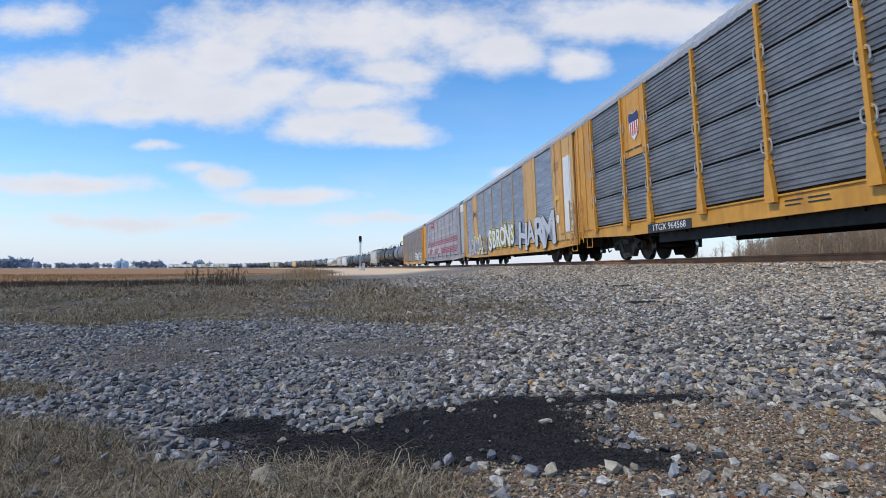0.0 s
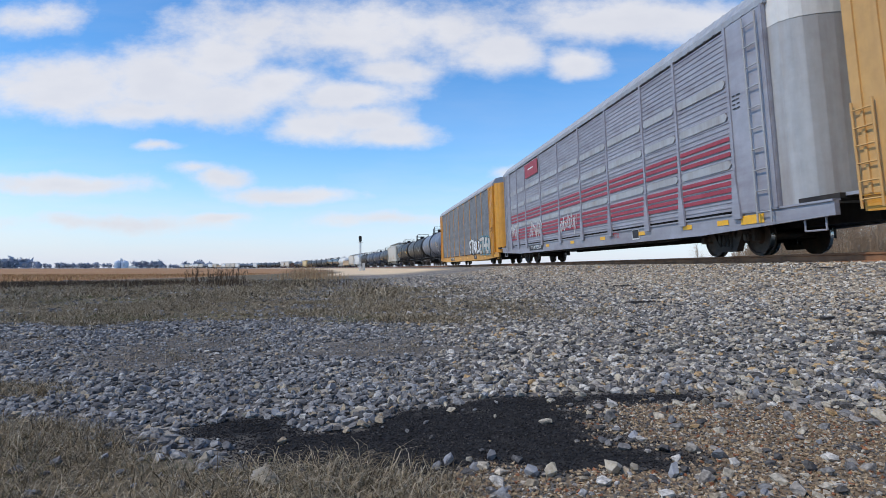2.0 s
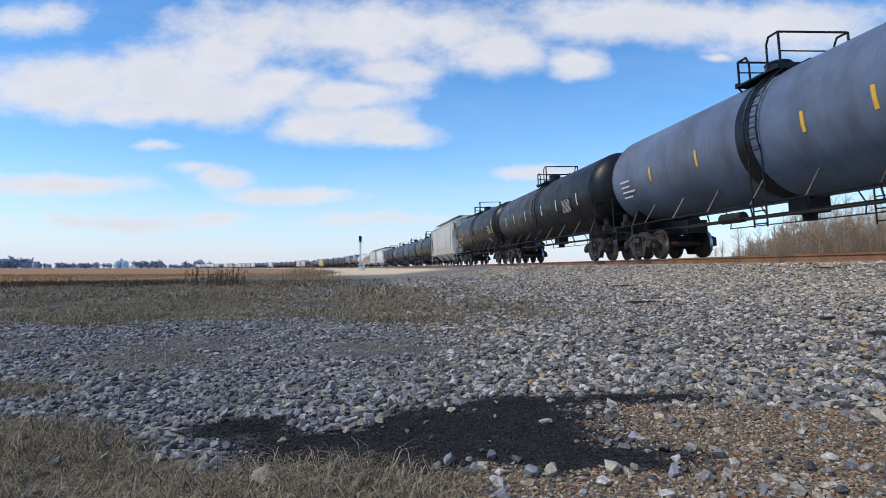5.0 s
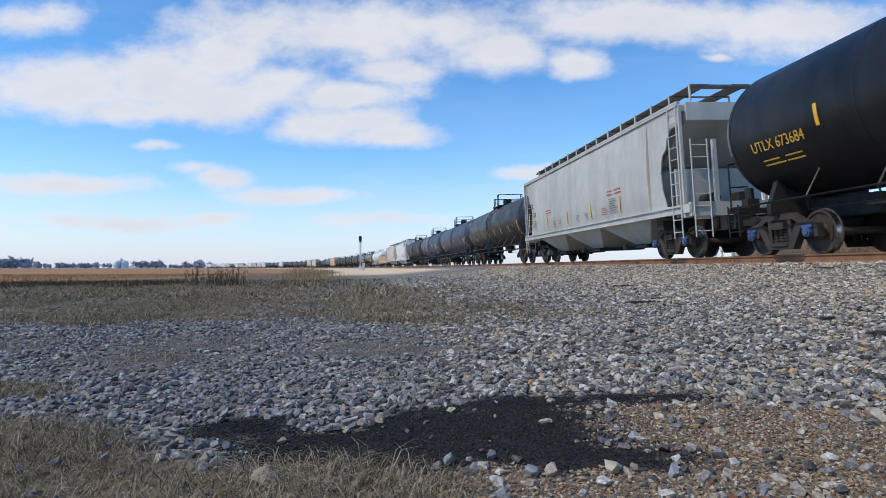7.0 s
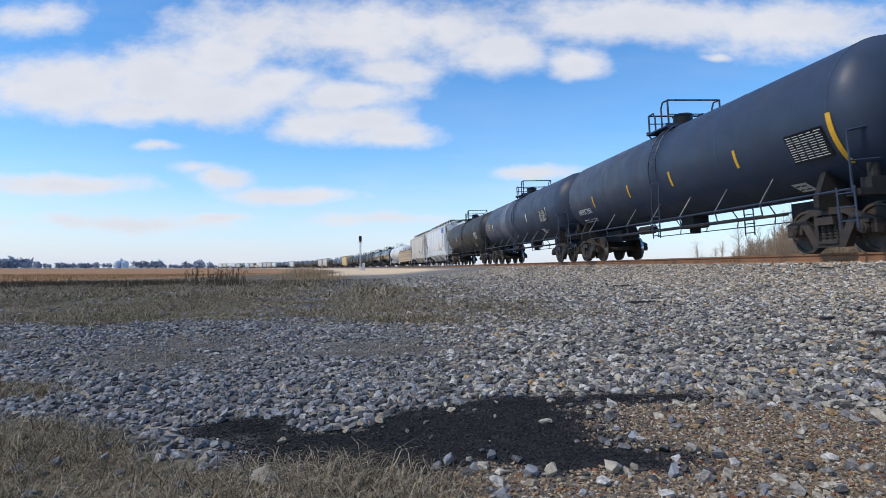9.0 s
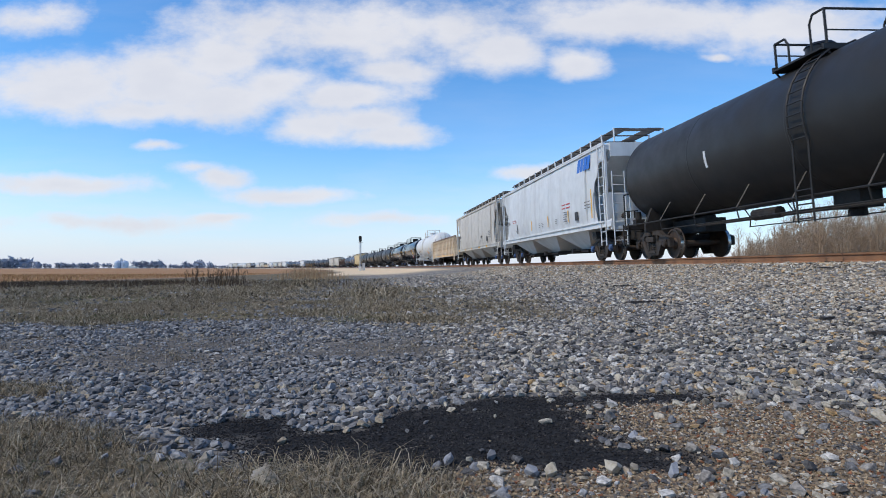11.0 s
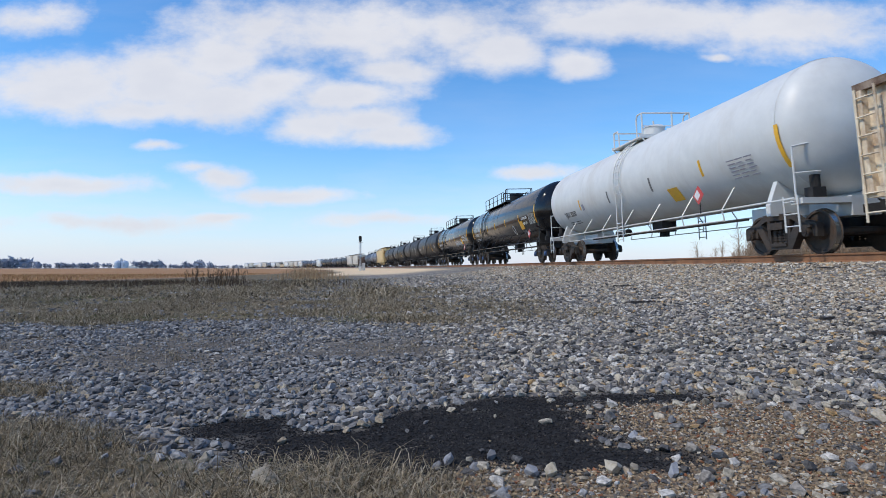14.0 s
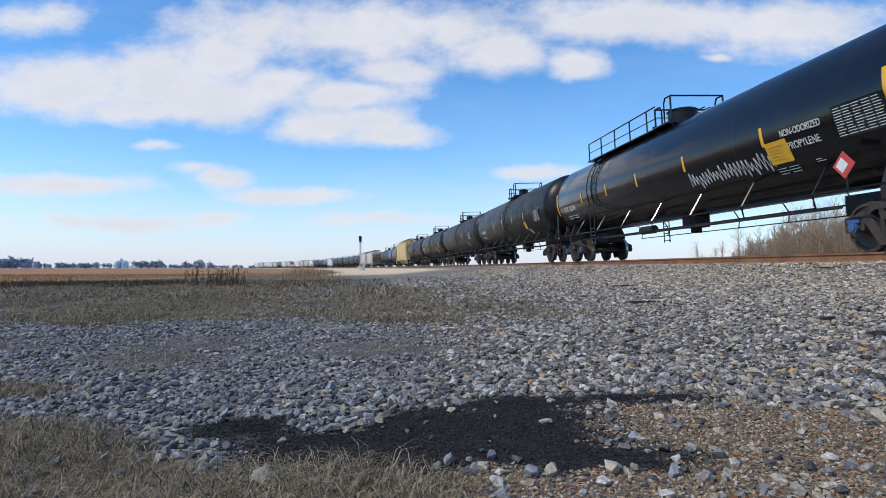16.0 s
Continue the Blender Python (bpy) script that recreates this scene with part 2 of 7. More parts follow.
RUST, GRIME = (0.16, 0.07, 0.035), (0.06, 0.05, 0.04)
DOWN = (1, 1, 0.12)
M = {
    "yellow": mat("yellow_paint", (0.62, 0.29, 0.035), 0.45, 0, 0.15, 3, (0.30, 0.13, 0.03), 0.25, 1.5, DOWN, 0.08, 30),
    "tan": mat("faded_yellow_paint", (0.58, 0.34, 0.12), 0.55, 0, 0.12, 3, (0.36, 0.2, 0.09), 0.2, 1.5, DOWN, 0.08, 30),
    "panel": mat("galvanised_panel", (0.205, 0.21, 0.22), 0.5, 0.25, 0.2, 2.5, (0.10, 0.10, 0.11), 0.4, 1.3, (1, 0.6, 1.5), 0.15, 30, 0.08),
    "panel_pale": mat("pale_galvanised_panel", (0.22, 0.25, 0.31), 0.45, 0.25, 0.2, 2.5, (0.40, 0.44, 0.52), 0.4, 1.0, (1, 0.4, 3), 0.15, 30, 0.1),
    "panel_red": mat("silver_panel", (0.36, 0.36, 0.40), 0.5, 0.15, 0.15, 2.5, (0.24, 0.22, 0.24), 0.35, 1.0, (1, 0.4, 2), 0.15, 30, 0.06),
    "stripe": mat("faded_red_stripe", (0.34, 0.05, 0.07), 0.6, 0, 0.2, 4),
    "roof": mat("galvanised_roof", (0.36, 0.38, 0.41), 0.6, 0.2, 0.15, 2, (0.28, 0.28, 0.29), 0.3),
    "white": mat("chalky_white_paint", (0.70, 0.70, 0.68), 0.5, 0, 0.1, 4, (0.40, 0.33, 0.26), 0.25, 1.4, DOWN, 0.06, 30),
    "grey_door": mat("grey_door_paint", (0.40, 0.41, 0.42), 0.5, 0, 0.12, 4, (0.25, 0.2, 0.17), 0.3, 1.5, DOWN),
    "black": mat("black_gloss_paint", (0.007, 0.0075, 0.009), 0.16, 0, 0.2, 2, (0.022, 0.02, 0.018), 0.2, 1.1, DOWN, 0.02, 12, 0.2),
    "blacker": mat("dull_black_paint", (0.006, 0.006, 0.0075), 0.40, 0, 0.25, 2, (0.035, 0.03, 0.026), 0.3, 1.1, DOWN, 0.03, 12, spec=0.3),
    "slate": mat("slate_blue_paint", (0.042, 0.058, 0.092), 0.45, 0, 0.2, 2, (0.055, 0.055, 0.06), 0.3, 1.0, DOWN, 0.03, 12, spec=0.3),
    "bluegrey": mat("blue_grey_paint", (0.13, 0.16, 0.22), 0.4, 0, 0.2, 2, (0.07, 0.065, 0.065), 0.35, 1.0, DOWN, 0.03, 12, spec=0.3),
    "olive": mat("dull_olive_black_paint", (0.028, 0.026, 0.024), 0.48, 0, 0.2, 2, (0.03, 0.03, 0.03), 0.4, 1.0, DOWN, 0.03, 12, spec=0.3),
    "hopper": mat("light_grey_hopper_paint", (0.52, 0.51, 0.46), 0.5, 0, 0.1, 2, (0.33, 0.30, 0.25), 0.3, 0.9, DOWN, 0.05, 20),
    "hopper_beige": mat("beige_grey_hopper_paint", (0.57, 0.53, 0.465), 0.55, 0, 0.12, 2, (0.40, 0.355, 0.295), 0.3, 0.9, DOWN, 0.05, 20),
    "hopper_white": mat("white_hopper_paint", (0.68, 0.69, 0.68), 0.5, 0, 0.1, 2, (0.42, 0.40, 0.37), 0.25, 0.9, DOWN, 0.05, 20),
    "hopper_yellow": mat("cream_hopper_paint", (0.62, 0.46, 0.22), 0.55, 0, 0.12, 2, (0.4, 0.28, 0.15), 0.3, 0.9, DOWN),
    "seam": mat("grimy_weld_seam", (0.36, 0.33, 0.29), 0.6, 0, 0.2, 3),
    "hopper_dark": mat("hopper_underside_paint", (0.16, 0.15, 0.14), 0.65, 0, 0.2, 3, (0.08, 0.06, 0.05), 0.45, 1.2, DOWN),
    "gondola": mat("weathered_cream_gondola", (0.76, 0.65, 0.48), 0.7, 0, 0.2, 3, (0.26, 0.13, 0.06), 0.36, 3.2, (1, 1, 0.6), 0.25, 25),
    "rusty_rail_cap": mat("rusty_rail_cap", (0.14, 0.085, 0.055), 0.8, 0, 0.3, 6, (0.42, 0.33, 0.25), 0.3, 4),
    "primer": mat("grey_primer_paint", (0.52, 0.50, 0.50), 0.65, 0, 0.15, 5, (0.70, 0.62, 0.50), 0.35, 3),
    # the blue second tone paints the sky's reflection as streaks on black
    "sky_sheen_black": mat("streaked_black_paint", (0.012, 0.011, 0.011), 0.4, 0, 0.2, 2, (0.06, 0.08, 0.13), 0.27, 0.75, (1, 1.6, 0.22), 0.03, 12, spec=0.35),
    "old_letter": mat("faded_brown_letter", (0.20, 0.095, 0.05), 0.75, 0, 0.3, 6, (0.42, 0.33, 0.24), 0.35, 5),
    "gondola_dark": mat("brown_gondola", (0.09, 0.07, 0.06), 0.75, 0, 0.2, 3, RUST, 0.4, 2, DOWN, 0.2, 25),
    "scrap": mat("rusty_scrap", (0.12, 0.085, 0.07), 0.7, 0.3, 0.4, 8, RUST, 0.5),
    "tankwhite": mat("white_tank_paint", (0.66, 0.66, 0.63), 0.42, 0, 0.08, 2, (0.5, 0.45, 0.38), 0.2, 0.9, DOWN, 0.03, 12),
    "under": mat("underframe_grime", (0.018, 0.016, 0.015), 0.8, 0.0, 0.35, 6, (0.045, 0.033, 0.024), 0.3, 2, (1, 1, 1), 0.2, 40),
    "steel": mat("cast_truck_steel", (0.045, 0.037, 0.031), 0.75, 0.1, 0.3, 8, (0.085, 0.057, 0.038), 0.35, 3, (1, 1, 1), 0.25, 50),
    "wheel": mat("wheel_steel", (0.06, 0.046, 0.038), 0.7, 0.2, 0.25, 6, (0.11, 0.068, 0.042), 0.4, 3),
    "tread": mat("polished_tread", (0.55, 0.54, 0.52), 0.28, 1.0, 0.1, 8),
    "cap": mat("blue_bearing_cap", (0.06, 0.13, 0.30), 0.5, 0.1, 0.2, 8, GRIME, 0.35, 6),
    "mark_y": mat("reflective_yellow", (0.85, 0.45, 0.03), 0.4, 0, 0.1, 8),
    "mark_w": mat("white_lettering", (0.72, 0.72, 0.70), 0.55, 0, 0.15, 10),
    "print": mat("faded_print", (0.17, 0.165, 0.16), 0.6, 0, 0.2, 10),
    "mark_k": mat("black_lettering", (0.025, 0.025, 0.028), 0.55, 0, 0.15, 10),
    "mark_o": mat("yellow_lettering", (0.75, 0.42, 0.06), 0.55, 0, 0.12, 10),
    "mark_r": mat("red_mark", (0.55, 0.06, 0.05), 0.5, 0, 0.12, 10),
    "mark_b": mat("blue_mark", (0.03, 0.16, 0.55), 0.5, 0, 0.12, 10),
    "navy": mat("navy_mark", (0.025, 0.035, 0.12), 0.5, 0, 0.12, 10),
    "grey_p": mat("grey_spray", (0.30, 0.29, 0.33), 0.55, 0, 0.2, 6),
    "pink_p": mat("pinkish_spray", (0.45, 0.33, 0.33), 0.6, 0, 0.25, 5, (0.4, 0.12, 0.1), 0.3),
    "pale_p": mat("silver_spray", (0.52, 0.53, 0.57), 0.5, 0, 0.15, 4, (0.40, 0.40, 0.44), 0.3, 2.5),
    "lemon_p": mat("lemon_spray", (0.72, 0.60, 0.04), 0.55, 0, 0.15, 6),
    "cyan_p": mat("turquoise_spray", (0.05, 0.32, 0.42), 0.5, 0, 0.2, 6),
    "rail": mat("rusty_rail", (0.34, 0.165, 0.08), 0.75, 0.2, 0.25, 6, (0.10, 0.05, 0.03), 0.4, 3, (1, 1, 1), 0.2, 60),
    "railhead": mat("polished_rail_head", (0.45, 0.42, 0.40), 0.3, 1.0, 0.1, 8),
    "tie": mat("weathered_tie", (0.085, 0.066, 0.052), 0.85, 0, 0.35, 5, (0.15, 0.13, 0.11), 0.4, 2, (1, 6, 1), 0.4, 30, 0.3),
    "mast": mat("aluminium_mast", (0.55, 0.56, 0.57), 0.45, 0.6, 0.1, 5),
    "signal": mat("black_signal_head", (0.03, 0.03, 0.033), 0.5, 0, 0.2, 6),
    "casing": mat("pale_cabinet_paint", (0.68, 0.66, 0.62), 0.5, 0, 0.1, 5),
    "bark": mat("bare_bark", (0.32, 0.225, 0.145), 0.9, 0, 0.3, 9),
    "bin": mat("corrugated_bin_steel", (0.45, 0.52, 0.62), 0.4, 0.4, 0.15, 0.5),
    "scrub": island_mat("tan_scrub", [(3, (0.40, 0.26, 0.14)), (2, (0.30, 0.18, 0.10)), (2, (0.50, 0.36, 0.21))], 0.85, 0, 5, 0.2),
    # distance haze is put into this colour: paler and bluer than bare trees
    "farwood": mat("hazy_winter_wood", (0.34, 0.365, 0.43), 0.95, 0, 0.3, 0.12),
    "straw": island_mat("dry_grass", [(5, (0.36, 0.29, 0.19)), (4, (0.21, 0.16, 0.095)), (3, (0.46, 0.39, 0.28)), (4, (0.085, 0.065, 0.038))], 0.8, 0, 5, 0.2),
    "greenish": island_mat("green_and_dry_grass", [(4, (0.09, 0.115, 0.03)), (3, (0.15, 0.15, 0.05)), (3, (0.24, 0.20, 0.10))], 0.8, 0, 5, 0.2),
    "weed": island_mat("dead_weed", [(3, (0.12, 0.08, 0.05)), (3, (0.06, 0.042, 0.03)), (1, (0.22, 0.15, 0.085))], 0.85, 0, 5, 0.2),
    "stone": island_mat("crushed_grey_stone", [(6, (0.175, 0.17, 0.168)), (5, (0.25, 0.245, 0.24)), (4, (0.11, 0.106, 0.104)), (3, (0.36, 0.35, 0.335)), (1.6, (0.34, 0.28, 0.20)), (0.5, (0.48, 0.46, 0.42))]),
    "ballast": island_mat("mixed_ballast", [(5, (0.19, 0.18, 0.17)), (5, (0.30, 0.27, 0.235)), (5, (0.10, 0.093, 0.087)), (4, (0.42, 0.37, 0.29)), (0.8, (0.42, 0.28, 0.14)), (3, (0.56, 0.52, 0.46))]),
    "chips": island_mat("rusty_chips", [(4, (0.38, 0.28, 0.17)), (4, (0.22, 0.155, 0.10)), (0.8, (0.26, 0.11, 0.055)), (4, (0.14, 0.125, 0.11)), (2, (0.48, 0.42, 0.33))]),
    "ballast_tan": island_mat("tan_ballast", [(5, (0.42, 0.345, 0.25)), (4, (0.32, 0.265, 0.20)), (3, (0.20, 0.175, 0.15)), (4, (0.54, 0.465, 0.36)), (1.5, (0.46, 0.31, 0.17)), (2, (0.62, 0.57, 0.49))]),
    "cinder": island_mat("black_cinder", [(6, (0.018, 0.017, 0.018)), (3, (0.03, 0.028, 0.027)), (1, (0.075, 0.065, 0.06))]),
}

# ---- mesh tools ----
def finish(bm, name, material, smooth=None):
    me = bpy.data.meshes.new(name)
    bmesh.ops.recalc_face_normals(bm, faces=bm.faces[:])
    bm.to_mesh(me)
    bm.free()
    for x in (material if isinstance(material, (list, tuple)) else [material]):
        me.materials.append(x)
    if smooth is not None:
        me.shade_smooth()
        me.set_sharp_from_angle(angle=radians(smooth))
    return me


def put(name, me, parent=None, m=None, label=""):
    ob = new(name, me)
    if parent is not None:
        ob.parent = parent
    if m is not None:
        ob.matrix_basis = m
    return tagged(ob, label)


def part(name, bm, material, parent, label="", smooth=None, m=None):
    return put(name, finish(bm, name, material, smooth), parent, m, label)


def box(bm, x0, x1, y0, y1, z0, z1, mi=0):
    v = [bm.verts.new((x, y, z)) for z in (z0, z1) for y in (y0, y1) for x in (x0, x1)]
    for f in ((0, 2, 3, 1), (4, 5, 7, 6), (0, 1, 5, 4), (2, 6, 7, 3), (0, 4, 6, 2), (1, 3, 7, 5)):
        bm.faces.new([v[i] for i in f]).material_index = mi
    return bm


def rod(bm, a, b, r, n=6, r2=None, mi=0):
    a, b = Vector(a), Vector(b)
    ax = (b - a).normalized()
    u = ax.orthogonal().normalized()
    w = ax.cross(u)
    rings = []
    for p, q in ((a, r), (b, r if r2 is None else r2)):
        rings.append([bm.verts.new(p + (u * math.cos(2 * math.pi * i / n) + w * math.sin(2 * math.pi * i / n)) * q) for i in range(n)])
    for i in range(n):
        j = (i + 1) % n
        bm.faces.new((rings[0][i], rings[0][j], rings[1][j], rings[1][i])).material_index = mi
    bm.faces.new(rings[0][::-1]).material_index = mi
    bm.faces.new(rings[1]).material_index = mi
    return bm


def line(bm, pts, r, n=6):
    for a, b in zip(pts, pts[1:]):
        rod(bm, a, b, r, n)
    return bm


def slab(bm, pts, axis, a, b, mi=0):
    """A polygon (two coordinates a point) pushed along axis from a to b."""
    def at(p, h):
        return {"x": (h, p[0], p[1]), "y": (p[0], h, p[1]), "z": (p[0], p[1], h)}[axis]
    v0, v1 = [bm.verts.new(at(p, a)) for p in pts], [bm.verts.new(at(p, b)) for p in pts]
    k = len(pts)
    bm.faces.new(v0[::-1]).material_index = mi
    bm.faces.new(v1).material_index = mi
    for i in range(k):
        j = (i + 1) % k
        bm.faces.new((v0[i], v0[j], v1[j], v1[i])).material_index = mi
    return bm


def turned(bm, prof, n=40, cz=0.0, mi=0):
    """A profile (y, radius) turned about the car's long axis at height cz."""
    rings = []
    for y, r in prof:
        if r < 1e-4:
            rings.append([bm.verts.new((0, y, cz))])
        else:
            rings.append([bm.verts.new((math.sin(2 * math.pi * i / n) * r, y, cz + math.cos(2 * math.pi * i / n) * r)) for i in range(n)])
    for a, b in zip(rings, rings[1:]):
        for i in range(n):
            j = (i + 1) % n
            q = [a[i % len(a)], a[j % len(a)], b[j % len(b)], b[i % len(b)]]
            q = [x for k, x in enumerate(q) if x not in q[:k]]
            if len(q) > 2:
                bm.faces.new(q).material_index = mi
    return bm


def lettering(words, size, material, parent, m, name="lettering", label="", bold=0.0, squeeze=1.0):
    c = bpy.data.curves.new(name, "FONT")
    c.body, c.size, c.extrude, c.offset = words, size, 0.002, bold
    c.align_x, c.align_y, c.resolution_u = "CENTER", "CENTER", 3
    ob = bpy.data.objects.new(name, c)
    me = bpy.data.meshes.new_from_object(ob)
    bpy.data.objects.remove(ob)
    me.transform(Matrix.Diagonal((squeeze, 1, 1, 1)))
    me.materials.append(material)
    return put(name, me, parent, m, label)


def side_pose(x, y, z, lean=0.0):
    """Upright on a car's near side, reading from its far end to its near end; lean tips its top back, in degrees."""
    facing = Matrix(((0, 0, -1, 0), (-1, 0, 0, 0), (0, 1, 0, 0), (0, 0, 0, 1)))
    return Matrix.Translation((x, y, z)) @ facing @ pose(0, 0, 0, -lean)


# ---- track line ----
def on_track(s, right=0.0, up=0.0):
    th = s / RADIUS
    p = Vector((TRACK_X - (1 - math.cos(th)) * RADIUS + right * math.cos(th), math.sin(th) * RADIUS + right * math.sin(th), up))
    return Matrix.Translation(p) @ Matrix.Rotation(th, 4, "Z") @ Matrix.Rotation(radians(-CANT), 4, "Y")


PROFILE_C = [-400, -60, -12, -6, -4, -2.4, 2.4, 3.4, 5.5, 8.0, 10, 16, 30, 60, 400]
PROFILE_Z = [-0.3, -0.2, 0.1, 0.2, 0.3, 0.69, 0.69, 0.50, 0.26, 0.08, 0.0, -0.04, -0.15, -0.22, -0.3]


def from_track(x, y):
    """Distance from the track's centre line, positive on the camera's side."""
    return RADIUS - np.hypot(np.asarray(x) - (TRACK_X - RADIUS), y)


def wob(x, y):
    return 0.5 * np.sin(1.7 * x + 0.6 * np.sin(2.3 * y)) + 0.3 * np.sin(2.9 * y + 1.3 * np.sin(1.1 * x)) + 0.2 * np.sin(5.3 * x + 4.1 * y)


def level(x, y):
    x, y = np.asarray(x, float), np.asarray(y, float)
    c = from_track(x, y)
    c = np.where((y < -400) | (y > 1000), 60, c)
    z = np.interp(c, PROFILE_C, PROFILE_Z)
    rough = np.clip((c - 4) / 4, 0, 1) * np.exp(-np.hypot(x, y) / 60)
    return z + wob(x, y) * 0.018 * rough + wob(x * 0.31, y * 0.31) * 0.03 * rough


def view_xy(tx, ahead):
    """A place by its sideways and forward distance in the camera's own heading."""
    return tx * SIDE.x + ahead * FWD.x, tx * SIDE.y + ahead * FWD.y


def in_view(x, y):
    return np.asarray(x) * SIDE.x + np.asarray(y) * SIDE.y, np.asarray(x) * FWD.x + np.asarray(y) * FWD.y


def soft(x, a, b):
    t = np.clip((x - a) / (b - a), 0, 1)
    return t * t * (3 - 2 * t)


def zones(x, y):
    """How much of each ground cover lies at a place: grey stone, ballast, grass, field, cinder, chips."""
    X, Y = in_view(x, y)
    c = from_track(x, y)
    w = wob(x * 2.0, y * 2.0) * 0.25
    w2 = wob(x * 0.7, y * 0.7)
    cinder = np.maximum.reduce([1 - np.hypot((X + 0.02) / 0.72, (Y - 2.10) / 0.40), 1 - np.hypot((X + 0.45) / 0.5, (Y - 2.05) / 0.36),
                                1 - np.hypot((X - 0.55) / 0.75, (Y - 2.45) / 0.14), 1 - np.hypot((X - 0.40) / 0.40, (Y - 1.84) / 0.22),
                                1 - np.hypot((X + 0.15) / 0.50, (Y - 1.88) / 0.22), 1 - np.hypot((X - 0.62) / 0.26, (Y - 1.72) / 0.12), 1 - np.hypot((X + 0.74) / 0.30, (Y - 2.24) / 0.20)])
    cinder = cinder - 1.1 * soft(1 - np.hypot((X + 0.42) / 0.24, (Y - 2.44) / 0.30), 0.0, 0.35)
    cinder = soft(cinder + w * 0.7 + 0.16 * wob(x * 9, y * 9), 0.0, 0.34)
    cinder = cinder * (1 - soft(X, 0.05, 0.7) * np.clip(0.05 + 0.5 * wob(x * 6 + 3, y * 6), 0, 0.55))
    chips = np.maximum(soft(1 - np.hypot((X - 0.95) / 0.75, (Y - 1.95) / 0.55) + w * 0.6, 0.0, 0.35), soft(1.84 - Y + w * 0.3, 0, 0.12) * soft(X, -0.35, 0.1) * 0.85) * (1 - cinder)
    field = soft(c - np.clip(26.5 - 0.16 * (Y - 22), 14, 26.5) + w2 * 1.2, 0, 3)
    strip = soft(1 - abs(Y - (6.35 + 0.28 * (X + 3.0)) + w) / 0.75, 0, 0.4) * soft(-X, 0.9, 2.0)
    grass = soft(c - 8.3 - 0.02 * Y + w2 * 1.0, 0.3, 3.0) * soft(Y - 6.2 + w * 2, 0, 1.0)
    grass = np.maximum(grass, soft(1 - np.hypot((X + 0.3 + 0.1 * (Y - 8)) / 2.2, (Y - 8.4) / 2.6) + w2 * 0.45, 0.05, 0.6) * 0.85)
    grass = np.maximum(grass, soft(1 - np.hypot((X + 1.9) / 3.2, (Y - 13.0) / 5.0) + w2 * 0.4, 0.05, 0.6) * 0.85)
    fore = soft(2.06 - 0.42 * (X + 0.9) - Y + w * 0.4, 0.0, 0.14) * soft(-X + w, -0.1, 0.35)
    fore = np.maximum(fore, soft(1 - np.hypot((X + 2.55) / 0.75, (Y - 2.95) / 0.42) + w, 0.1, 0.5))
    grass = np.maximum(grass * (1 - strip), fore)
    packed = np.maximum(soft(1 - np.hypot((X + 2.3) / 3.2, (Y - 4.7) / 1.15) + w * 1.1, 0.0, 0.45), soft(1 - np.hypot((X + 2.6) / 1.6, (Y - 3.9) / 0.5) + w, 0.1, 0.5) * 0.6) * (1 - strip)
    packed = packed * np.clip(0.6 + 0.9 * wob(x * 2.3 + 1, y * 3.1), 0.12, 1)
    # tan access road far along the bank, where the sunlit brightness is painted
    sunlit_sand = soft(Y + w2 * 4, 42, 62) * soft(c, 2.6, 3.6) * soft(14.5 - c + w2, 0, 2)
    return dict(sunlit_sand=sunlit_sand, cinder=cinder * (1 - fore), chips=chips, field=field, grass=grass * (1 - field), packed=packed, strip=strip, c=c, X=X, Y=Y)


def make_ground():
    def axis(n, near, far):
        u = np.linspace(-1, 1, n)
        k = 8.2
        return np.sinh(u * k) / math.sinh(k) * far
    xs, ys = axis(330, 0.05, 4300), axis(330, 0.05, 4300)
    ys = np.sort(np.concatenate([ys, np.linspace(1.0, 9.0, 90)]))
    xs = np.sort(np.concatenate([xs, np.linspace(-4.0, 10.0, 110)]))
    gx, gy = np.meshgrid(xs, ys)
    gz = level(gx, gy)
    nx, ny = len(xs), len(ys)
    me = bpy.data.meshes.new("ground")
    idx = np.arange(nx * ny).reshape(ny, nx)
    quads = np.stack([idx[:-1, :-1], idx[:-1, 1:], idx[1:, 1:], idx[1:, :-1]], -1).reshape(-1, 4)
    me.from_pydata(np.stack([gx, gy, gz], -1).reshape(-1, 3).tolist(), [], quads.tolist())
    z = zones(gx.ravel(), gy.ravel())
    for name, chan in (("cover", ("grass", "field", "cinder")), ("cover_b", ("chips", "packed", "sunlit_sand"))):
        at = me.attributes.new(name, "FLOAT_VECTOR", "POINT")
        at.data.foreach_set("vector", np.stack([z[k] for k in chan], -1).astype(np.float32).ravel())
    me.shade_smooth()
    me.materials.append(ground_material())
    return tagged(new("ground", me), "stony trackside ground with gravel, dry grass and stubble field", "ground", kind="structure")


